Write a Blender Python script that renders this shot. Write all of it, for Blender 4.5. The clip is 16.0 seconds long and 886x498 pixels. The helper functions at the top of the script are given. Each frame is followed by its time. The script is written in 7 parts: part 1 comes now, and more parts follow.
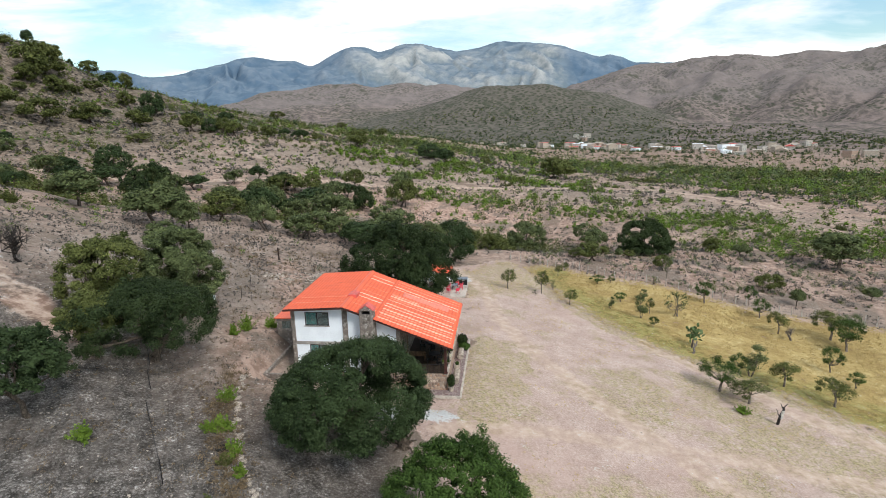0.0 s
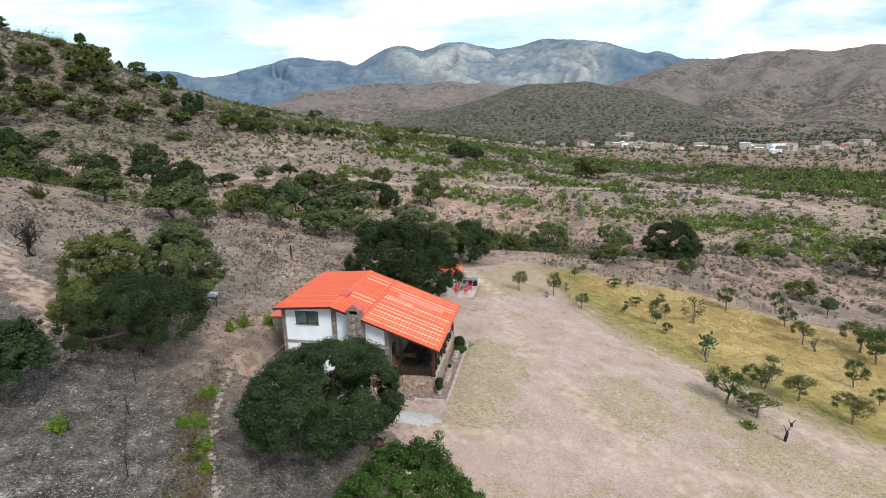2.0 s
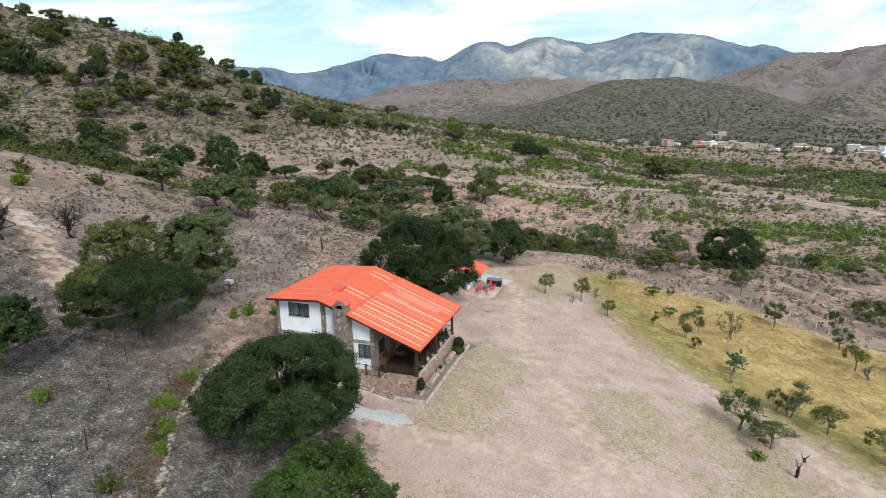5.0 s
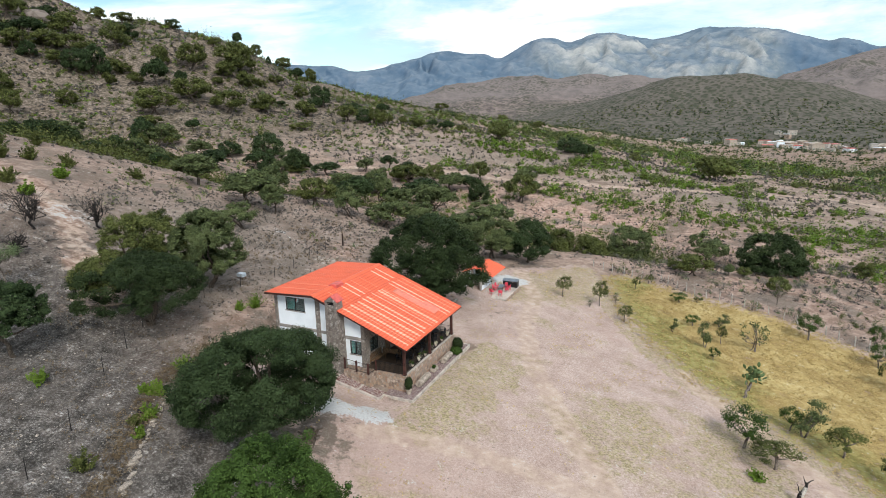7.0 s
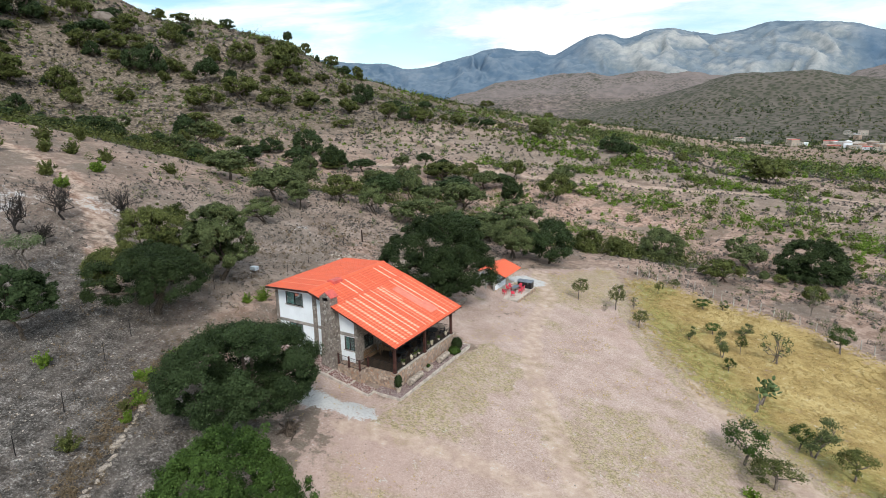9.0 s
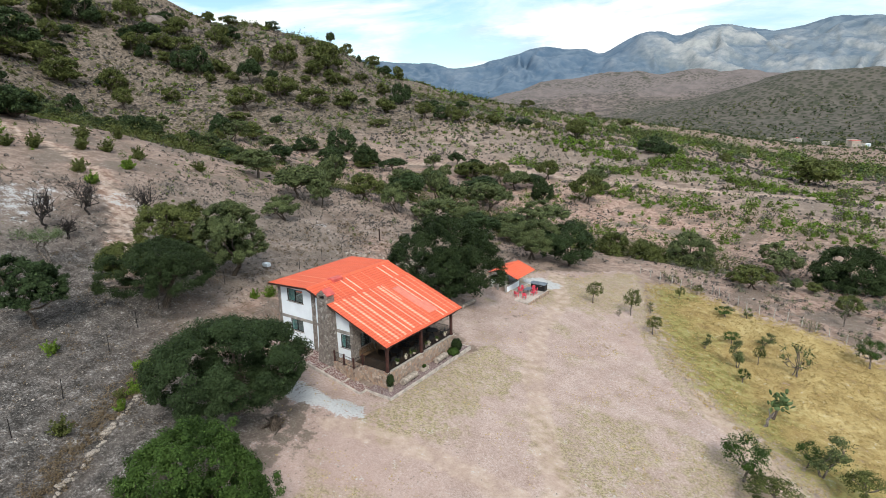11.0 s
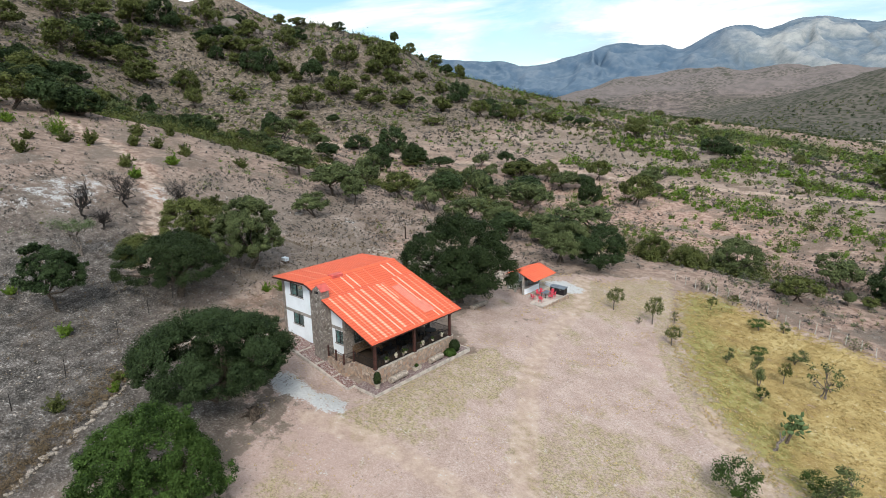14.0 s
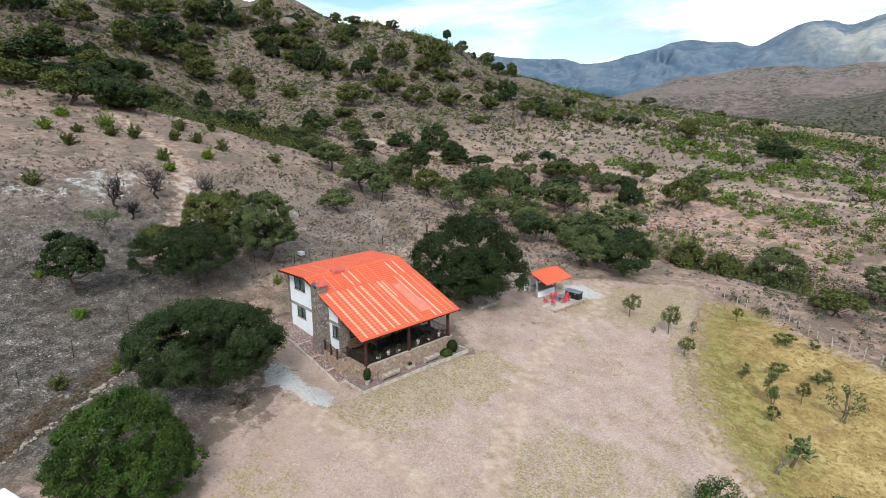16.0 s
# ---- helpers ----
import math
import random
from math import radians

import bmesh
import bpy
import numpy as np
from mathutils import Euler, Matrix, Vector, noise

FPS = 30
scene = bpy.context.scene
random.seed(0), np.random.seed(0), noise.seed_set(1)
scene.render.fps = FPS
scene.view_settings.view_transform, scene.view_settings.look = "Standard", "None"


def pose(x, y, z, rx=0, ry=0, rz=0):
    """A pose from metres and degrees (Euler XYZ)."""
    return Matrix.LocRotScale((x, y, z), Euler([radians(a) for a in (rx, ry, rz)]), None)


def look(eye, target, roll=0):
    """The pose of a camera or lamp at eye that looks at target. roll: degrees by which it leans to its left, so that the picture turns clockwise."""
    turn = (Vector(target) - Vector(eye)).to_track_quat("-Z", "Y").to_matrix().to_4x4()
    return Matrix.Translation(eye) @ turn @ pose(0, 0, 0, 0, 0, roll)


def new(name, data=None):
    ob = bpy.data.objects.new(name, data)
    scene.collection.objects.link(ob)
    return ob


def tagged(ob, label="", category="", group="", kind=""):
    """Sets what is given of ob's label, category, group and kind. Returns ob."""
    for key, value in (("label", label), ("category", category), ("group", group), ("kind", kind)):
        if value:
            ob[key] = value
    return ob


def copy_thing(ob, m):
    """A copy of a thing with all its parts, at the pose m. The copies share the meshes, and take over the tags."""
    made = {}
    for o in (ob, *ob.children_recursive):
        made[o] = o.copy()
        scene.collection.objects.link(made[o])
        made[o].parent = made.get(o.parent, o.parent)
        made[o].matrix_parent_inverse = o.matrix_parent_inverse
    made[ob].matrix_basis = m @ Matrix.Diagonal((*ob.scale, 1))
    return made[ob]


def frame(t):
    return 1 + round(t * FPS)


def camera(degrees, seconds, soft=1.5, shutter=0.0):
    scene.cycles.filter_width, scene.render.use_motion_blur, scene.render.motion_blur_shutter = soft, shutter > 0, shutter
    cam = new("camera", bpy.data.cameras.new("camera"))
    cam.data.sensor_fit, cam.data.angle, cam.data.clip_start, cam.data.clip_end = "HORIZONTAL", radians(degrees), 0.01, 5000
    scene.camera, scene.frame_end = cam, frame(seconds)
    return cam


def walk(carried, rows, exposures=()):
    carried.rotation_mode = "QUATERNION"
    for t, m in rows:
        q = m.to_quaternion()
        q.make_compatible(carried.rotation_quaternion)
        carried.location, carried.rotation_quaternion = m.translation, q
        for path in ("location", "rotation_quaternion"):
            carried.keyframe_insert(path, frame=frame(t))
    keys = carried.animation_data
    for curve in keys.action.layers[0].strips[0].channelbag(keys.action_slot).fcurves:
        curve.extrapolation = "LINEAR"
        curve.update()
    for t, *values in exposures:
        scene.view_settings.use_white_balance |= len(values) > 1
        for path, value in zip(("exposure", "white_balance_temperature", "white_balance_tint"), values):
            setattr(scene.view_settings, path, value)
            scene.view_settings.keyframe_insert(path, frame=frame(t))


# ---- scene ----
cam = camera(77.0, 16.0, soft=0.9)
PATH = [
    (0, (3.939, -45.704, 24.678), (3.718, -43.77, 24.218), -1.5),
    (2, (8.376, -44.319, 24.626), (8.013, -42.407, 24.165), -1.6),
    (4, (13.456, -42.485, 24.563), (12.913, -40.617, 24.097), -1.2),
    (6.5, (19.927, -39.517, 24.507), (19.155, -37.734, 24.035), -1.0),
    (8, (23.439, -37.639, 24.508), (22.543, -35.916, 24.032), -0.9),
    (9, (25.457, -36.386, 24.517), (24.488, -34.703, 24.038), -0.8),
    (11.5, (29.901, -33.247, 24.516), (28.771, -31.668, 24.037), -0.8),
    (13, (32.465, -31.146, 24.51), (31.244, -29.637, 24.029), -0.7),
    (13.5, (33.365, -30.313, 24.512), (32.112, -28.831, 24.031), -0.8),
    (16, (38.138, -25.479, 24.633), (36.714, -24.161, 24.146), -0.3),
]
walk(cam, [(t, look(e, a, r)) for t, e, a, r in PATH])
# ---- the land: heights on a coarse grid, far hills by bearing ----
GX = np.array([-330, -240, -165, -105, -60, -25, 5, 35, 70, 130, 230], float)
GY = np.array([-80, -25, 5, 35, 75, 130, 200, 300, 450], float)
GZ = np.array([
    [70.3, 57.8, 43.2, 26.7, 12.4, 4.3, -0.1, -3.5, -7.6, -13.1, -20.9],
    [86.0, 58.0, 40.6, 28.9, 16.8, 6.1, -0.2, -4.6, -8.7, -13.0, -17.5],
    [90.0, 56.0, 36.5, 27.3, 15.8, 4.7, -0.9, -5.6, -9.0, -12.7, -16.0],
    [92.0, 52.2, 28.5, 18.1, 10.6, 2.2, -1.9, -5.7, -9.3, -12.2, -15.7],
    [88.0, 50.4, 19.0, 9.3, 3.9, -0.7, -3.1, -5.4, -8.7, -11.3, -15.6],
    [91.0, 55.8, 28.8, 11.1, 5.3, 0.1, -2.3, -4.3, -6.5, -9.4, -15.1],
    [93.0, 63.1, 33.6, 17.5, 10.8, 5.1, 0.3, -3.1, -5.8, -9.1, -14.8],
    [71.0, 48.5, 30.5, 18.3, 10.2, 4.3, -0.3, -3.9, -6.9, -10.5, -15.0],
    [32.0, 26.0, 19.0, 12.5, 5.5, -0.3, -4.6, -7.2, -9.1, -11.7, -16.0]])

# swells and hollows: on the hill by column and row, on the lower slope one by one
HILL_X = (-345, -310, -280, -255, -230, -205, -180, -150)
HILL_Y = (40, 75, 110, 145, 180, 215, 250, 285)
HILL_DZ = [
    [-0.0, -0.0, -0.1, -2.6, 9.5, -5.4, -1.7, -0.0],
    [-0.0, -0.1, -1.5, -1.7, -9.7, -2.6, -0.4, 0.9],
    [-0.0, -0.3, -1.5, -1.6, -2.5, 7.7, -0.7, 4.2],
    [0.0, -2.1, -3.7, -2.9, -1.8, -7.7, 9.3, 0.8],
    [0.3, -5.0, -5.4, -3.1, 3.7, 6.9, -7.6, -1.4],
    [0.2, -4.9, -2.4, -1.9, 5.1, 4.0, -6.3, 5.0],
    [-0.1, -2.6, -0.7, -0.8, -1.4, -1.3, -1.5, -6.6],
    [-0.9, -0.2, 0.3, -2.3, -1.8, 1.8, -0.1, -0.4]]
SLOPE_DZ = [(-100, 60, 6.4), (-75, 20, -0.2), (-45, 62, 2.8), (-40, 105, -2.2), (-15, 110, -1.7), (10, 100, -3.2), (-65, 205, 2.9), (-20, 195, 2.2), (-110, 190, 3.1), (-90, 30, 3.0), (-50, 125, -1.4), (-60, 170, -3.9)]


def weights(v, g):
    """Cubic interpolation over uneven steps: four neighbours and their weights."""
    v = np.clip(np.asarray(v, float), g[0], g[-1])
    i = np.clip(np.searchsorted(g, v, side="right") - 1, 0, len(g) - 2)
    step = g[i + 1] - g[i]
    t = (v - g[i]) / step
    h10, h11 = t**3 - 2 * t**2 + t, t**3 - t**2
    w = [(i, 2 * t**3 - 3 * t**2 + 1), (i + 1, 3 * t**2 - 2 * t**3)]
    for k, c in ((i, h10), (i + 1, h11)):
        a, b = np.maximum(k - 1, 0), np.minimum(k + 1, len(g) - 1)
        d = c * step / (g[b] - g[a])
        w += [(b, d), (a, -d)]
    return w


def smooth(a, b, v):
    t = np.clip((v - a) / (b - a), 0, 1)
    return t * t * (3 - 2 * t)


def wavy(x, y, size, seed=0, octaves=3):
    """A cheap rolling noise of about -1 to 1 for whole arrays."""
    r = np.random.RandomState(seed)
    out, amp, tot = 0, 1.0, 0
    for o in range(octaves):
        for k in range(4):
            a, p = r.uniform(0, 2 * np.pi), r.uniform(0, 2 * np.pi)
            f = 2 * np.pi / size * r.uniform(0.7, 1.4)
            u = x * np.cos(a) + y * np.sin(a)
            v = -x * np.sin(a) + y * np.cos(a)
            out = out + amp * np.sin(f * u + p + 1.3 * np.sin(f * 0.6 * v + p * 2))
        tot += amp * 2.2
        amp, size = amp * 0.5, size * 0.47
    return out / tot


def line_distance(x, y, pts):
    d = np.full(np.shape(x), 1e9)
    for (ax, ay), (bx, by) in zip(pts[:-1], pts[1:]):
        t = np.clip(((x - ax) * (bx - ax) + (y - ay) * (by - ay)) / ((bx - ax) ** 2 + (by - ay) ** 2), 0, 1)
        d = np.minimum(d, np.hypot(x - ax - t * (bx - ax), y - ay - t * (by - ay)))
    return d


def inside(x, y, poly):
    """Signed distance to a closed outline, positive inside."""
    c = np.zeros(np.shape(x), bool)
    for (ax, ay), (bx, by) in zip(poly, poly[1:] + poly[:1]):
        c ^= ((ay > y) != (by > y)) & (x < (bx - ax) * (y - ay) / (by - ay + 1e-9) + ax)
    return np.where(c, 1, -1) * line_distance(x, y, poly + poly[:1])


# bearings in degrees from north (+y), seen from near the start of the flight
PEAKS = [(-80, 3.6), (-60, 4.2), (-48, 4), (-44.3, 4.4), (-42.7, 5.1), (-39.1, 4.75), (-36.6, 4.6), (-35.7, 4.62), (-34.7, 4.58),
         (-34.2, 4.38), (-33.5, 4.18), (-32.7, 4.08), (-31.9, 4.13), (-30.1, 4.39), (-29.3, 4.74), (-28.2, 4.89), (-27.4, 5.15), (-26.5, 5.25),
         (-25.7, 5.66), (-24.8, 5.81), (-23.9, 5.9), (-23.1, 5.79), (-22, 5.58), (-20.1, 5.55), (-19, 5.02), (-18.3, 5.22), (-17.3, 5.77),
         (-16.5, 6.22), (-15.6, 6.61), (-14.6, 6.84), (-13.4, 6.72), (-12.6, 6.39), (-12, 6.32), (-11.3, 6.5), (-10.4, 6.88), (-9.6, 7.01),
         (-8.3, 7.01), (-6.7, 6.65), (-4.7, 6.21), (-3.5, 6.31), (-2.2, 6.55), (-0.7, 6.98), (0.6, 6.91), (3.6, 6.63), (5.2, 6.4),
         (6.5, 5.94), (7.8, 5.52), (8.9, 5.21), (9.9, 5.36), (10.9, 5.06), (12, 4.55), (20, 4), (60, 3)]
RIDGE_A = [(-40, 0), (-33, 30), (-26.8, 77), (-21.6, 105), (-15, 117), (-10, 117), (-6, 112), (-2, 96), (4, 70), (10, 30), (16, 0)]
MOUND_B = [(-20, 0), (-13.7, 22), (-7.5, 54), (-2, 81), (3.6, 82), (9, 66), (13, 34), (16.5, 6), (19, 0)]
RIDGE_C = [(-2, 0), (3, 50), (6.3, 112), (10, 140), (15.8, 172), (26, 168), (40, 160), (60, 140), (85, 60), (110, 0)]
HOUSE_PAD_Y = (-1.2, 14.2)


def by_bearing(az, table):
    return np.interp(az, [a for a, _ in table], [b for _, b in table])


def skyline(az):
    """The mountains' top by bearing: rounded summits with a rough edge."""
    g = np.arange(-181, 181, 0.1)
    k = np.exp(-(np.arange(-20, 21) / 2.5) ** 2)
    v = np.convolve(by_bearing(g, PEAKS), k / k.sum(), mode="same")
    v = v + 0.035 * wavy(g * 10, g * 0, 16, 51, 3) + 0.02 * wavy(g * 10, g * 0, 4, 52, 2)
    return np.interp(az, g, v)


def mountain_ribs(x, y):
    """High on the spurs that run down the mountains, low in the gullies between."""
    az, d = np.arctan2(x - 4, y + 45), np.hypot(x - 4, y + 45)
    u = az * 4300 + 120 * wavy(x, y, 800, 13, 2) + 0.25 * (d - 3000)
    spur = 1 - 1.6 * np.abs(wavy(u, d * 0.45, 1300, 11, 2))
    rib = 1 - 1.6 * np.abs(wavy(u, d * 0.6, 520, 14, 2))
    fine = 1 - 1.5 * np.abs(wavy(x, y, 210, 15, 3))
    return np.clip(0.52 * spur + 0.34 * rib + 0.14 * fine, -0.3, 1)


def far_height(x, y):
    az = np.degrees(np.arctan2(x - 4, y + 45))
    d = np.hypot(x - 4, y + 45)
    z = -16 + 2 * wavy(x, y, 260, 5)
    rough = wavy(x, y, 330, 7, 4)
    z = z + (by_bearing(az, RIDGE_A) + 16) * np.exp(-((d - 1650) / 330) ** 2) * (1 + 0.10 * rough)
    z = np.maximum(z, -16 + (by_bearing(az, MOUND_B) + 16) * np.exp(-((d - 1180) / 185) ** 2) * (1 + 0.08 * rough))
    z = np.maximum(z, -16 + (by_bearing(az, RIDGE_C) + 16) * smooth(1050, 1900, d + 90 * rough) * (1 + 0.04 * rough))
    ridge = mountain_ribs(x, y)
    top = 24.6 + 4300 * np.tan(np.radians(skyline(az)))
    s = np.clip((d - 2500) / 1750, 0, 1)
    m = -10 + (top + 10) * (0.42 * s + 0.58 * smooth(0.3, 1, s)) + 95 * (ridge - 0.62) * smooth(0.02, 0.6, s) * (1 - smooth(0.8, 1.0, s))
    m = np.minimum(m, 24.6 + d * np.tan(np.radians(skyline(az))) - 0.022 * (4300 - d))
    z = np.where(d > 2450, np.maximum(z, m), z)
    z = np.where(d > 4300, z - (d - 4300) * 0.6, z)
    knoll = 9 * np.exp(-(((x - 150) / 75) ** 2 + ((y - 400) / 60) ** 2))
    return z + knoll


def height(x, y):
    x, y = np.asarray(x, float), np.asarray(y, float)
    z = 0
    for j, wj in weights(y, GY):
        for i, wi in weights(x, GX):
            z = z + wj * wi * GZ[j, i]
    d = np.hypot(x + 20, y - 120)
    left = smooth(-325, -620, x)
    z = z + 60 * left * np.exp(-((y - 120) / 260) ** 2)
    out = smooth(330, 640, d) * (1 - smooth(-60, -240, x) * (1 - smooth(450, 900, y)) * (1 - smooth(-500, -900, x)))
    z = z * (1 - out) + far_height(x, y) * out
    for hx, row in zip(HILL_X, HILL_DZ):
        across = np.exp(-((x - hx) / 26) ** 2)
        for hy, dz in zip(HILL_Y, row):
            z = z + dz * across * np.exp(-((y - hy) / 26) ** 2)
    for hx, hy, dz in SLOPE_DZ:
        z = z + dz * np.exp(-((x - hx) ** 2 + (y - hy) ** 2) / 400)
    # the gully between the spur and the hill, and small relief
    g = line_distance(x, y, RAVINE)
    z = z - 1.6 * np.exp(-(g / 7) ** 2) * smooth(700, 300, d)
    near = smooth(6, 30, np.hypot(np.maximum(np.abs(x + 8) - 10, 0), np.maximum(np.abs(y - 8) - 12, 0)))
    z = z + near * (0.22 * wavy(x, y, 16, 3) + 0.9 * wavy(x, y, 70, 4) * smooth(60, 160, d)) + 0.04 * wavy(x, y, 3.1, 9)
    # levelled strip round the house
    pad = np.interp(x, [-30, -16.5, -12.5, -2.0, 1.0], [1.66, 1.66, 1.56, -0.14, -0.12]) - 0.012 * np.clip(y, 0, 20)
    w = np.maximum(np.maximum(-16.6 - x, x - 0.2), np.maximum(HOUSE_PAD_Y[0] - y, y - HOUSE_PAD_Y[1]))
    w = smooth(3.2, 0.3, w)
    return z * (1 - w) + pad * w


def ground_z(x, y):
    return float(height(np.array([x]), np.array([y]))[0])


RAVINE = [(-150, -10), (-119, 12), (-107, 24), (-91, 32), (-84, 50), (-62, 66), (-42, 72), (-22, 72), (4, 82), (24, 84), (60, 100)]
YARD = [(-2, -30), (30, -30), (60, -12), (62, -4), (41, 6), (32.3, 13), (26.6, 18.6), (21.5, 22.6), (17.3, 28.9), (12.5, 38), (8, 52), (4, 60), (-6, 50),
        (-12, 36), (-9, 27), (-6, 17), (0.5, 14), (-1, 0), (-10, -0.8), (-15, -1), (-14, -6), (-9, -8), (-4, -11)]
GRASS = [(7.5, 55), (12.5, 37.8), (17.3, 28.7), (21.5, 22.4), (26.6, 18.2), (32.3, 12.6), (41, 5.5), (60, -2), (66, 40), (48.8, 43), (41.5, 46), (34, 51.5), (22, 54.5), (11, 59)]
TRACKS = [[(-1, -6), (6.6, -3.5), (16, -2.8), (25.5, -2.5), (45, -4)], [(21, 23), (26.8, 16.2), (30.8, 11), (34.4, 6.7), (38, 3.4), (48, -5)],
          [(-5, 48), (1, 36), (3, 24), (7, 14), (13, 4), (20, -6), (30, -14)]]
ROADS = [[(-135, 96), (-122, 99), (-103.8, 106), (-86.4, 118), (-73, 132), (-57.2, 140), (-43.2, 142.5), (-26.9, 146), (-14.9, 151.5), (2, 156), (10, 160), (40, 176), (62, 179), (77, 171), (98, 144)],
         [(-92, 3), (-78, 5.8), (-69.5, 6.3), (-63, 6.2), (-58, 5.7), (-51.5, 3.6), (-45.3, 1.0), (-40, -1.5), (-35, -4.4), (-31, -6.6)]]
SAND = [(40, 212), (62, 194), (80, 178), (92, 167), (114, 156), (128, 136), (100, 112), (84, 113), (81, 148), (66, 170), (44, 194)]
GREEN_BAND = [(-18, 136), (-3, 129), (11, 130), (22, 122), (30, 120), (44, 115), (58, 113), (70, 107), (82, 102), (110, 98)]
LUSH_ROW = [(-64, 190), (-48, 190), (-35, 184), (-16, 182), (-4, 182), (8, 178), (26, 171), (38, 166)]
WHITE_SCAR = [(-53.5, -12.8), (-57, -7), (-56.4, -3), (-52.5, -1.2), (-50.6, -4), (-48.0, -8), (-50, -11.5)]
YELLOW_SCAR = [(-53.2, 0.6), (-53.2, 5.6), (-50, 6.4), (-47.6, 4.4), (-48.6, 2.0)]
SPILL = [(-6.8, -6.1), (-7.9, -4.7), (-7.1, -3.6), (-5.4, -3.5), (-3.7, -3.4), (-2.5, -2.3), (-1.0, -2.3), (0.1, -3.7), (-0.7, -4.6), (-1.5, -5.2), (-2.9, -5.1), (-4.2, -5.7), (-5.3, -6.2)]
CONCRETE = [(-7.5, 40.5), (-5.5, 43.5), (-2.2, 43), (-1.4, 40.6), (-3, 39.2), (-6, 39)]

# ---- world, sun ----
world = bpy.data.worlds.new("sky")
scene.world = world
world.use_nodes = True
wn, wl = world.node_tree.nodes, world.node_tree.links
wn.clear()


def wnode(kind, **kw):
    n = wn.new(kind)
    for k, v in kw.items():
        n.inputs[k].default_value = v
    return n


sky = wn.new("ShaderNodeTexSky")
sky.sky_type, sky.sun_disc = "NISHITA", False
sky.sun_elevation, sky.sun_rotation = radians(44), radians(138)
tc = wn.new("ShaderNodeTexCoord")
mp = wn.new("ShaderNodeMapping")
mp.inputs["Scale"].default_value = (1.3, 1.3, 5.0)
wl.new(tc.outputs["Generated"], mp.inputs["Vector"])
cl = wnode("ShaderNodeTexNoise", Scale=1.7, Detail=7.0, Roughness=0.55, Distortion=0.4)
wl.new(mp.outputs[0], cl.inputs["Vector"])
ramp = wn.new("ShaderNodeValToRGB")
ramp.color_ramp.elements[0].position, ramp.color_ramp.elements[1].position = 0.42, 0.58
wl.new(cl.outputs["Fac"], ramp.inputs[0])
cl2 = wnode("ShaderNodeTexNoise", Scale=3.1, Detail=6.0, Roughness=0.6)
wl.new(mp.outputs[0], cl2.inputs["Vector"])
white = wn.new("ShaderNodeValToRGB")
white.color_ramp.elements[0].position, white.color_ramp.elements[0].color = 0.36, (0.70, 0.91, 1.02, 1)
white.color_ramp.elements[1].position, white.color_ramp.elements[1].color = 0.52, (1.35, 1.35, 1.33, 1)
wl.new(cl2.outputs["Fac"], white.inputs[0])
blue = wn.new("ShaderNodeVectorMath")
blue.operation = "MULTIPLY"
blue.inputs[1].default_value = (0.158, 0.18, 0.175)
wl.new(sky.outputs[0], blue.inputs[0])
mix = wn.new("ShaderNodeMix")
mix.data_type = "RGBA"
wl.new(ramp.outputs[0], mix.inputs["Factor"])
wl.new(blue.outputs[0], mix.inputs[6])
wl.new(white.outputs[0], mix.inputs[7])
bg = wnode("ShaderNodeBackground", Strength=0.98)
wl.new(mix.outputs[2], bg.inputs["Color"])
wo = wn.new("ShaderNodeOutputWorld")
wl.new(bg.outputs[0], wo.inputs[0])

sun_data = bpy.data.lights.new("sun", "SUN")
sun_data.energy, sun_data.angle, sun_data.color = 2.48, radians(18), (1.0, 0.985, 0.95)
sun = new("sun", sun_data)
sun.matrix_world = look((34, -38, 50), (0, 0, 0))

# ---- materials ----


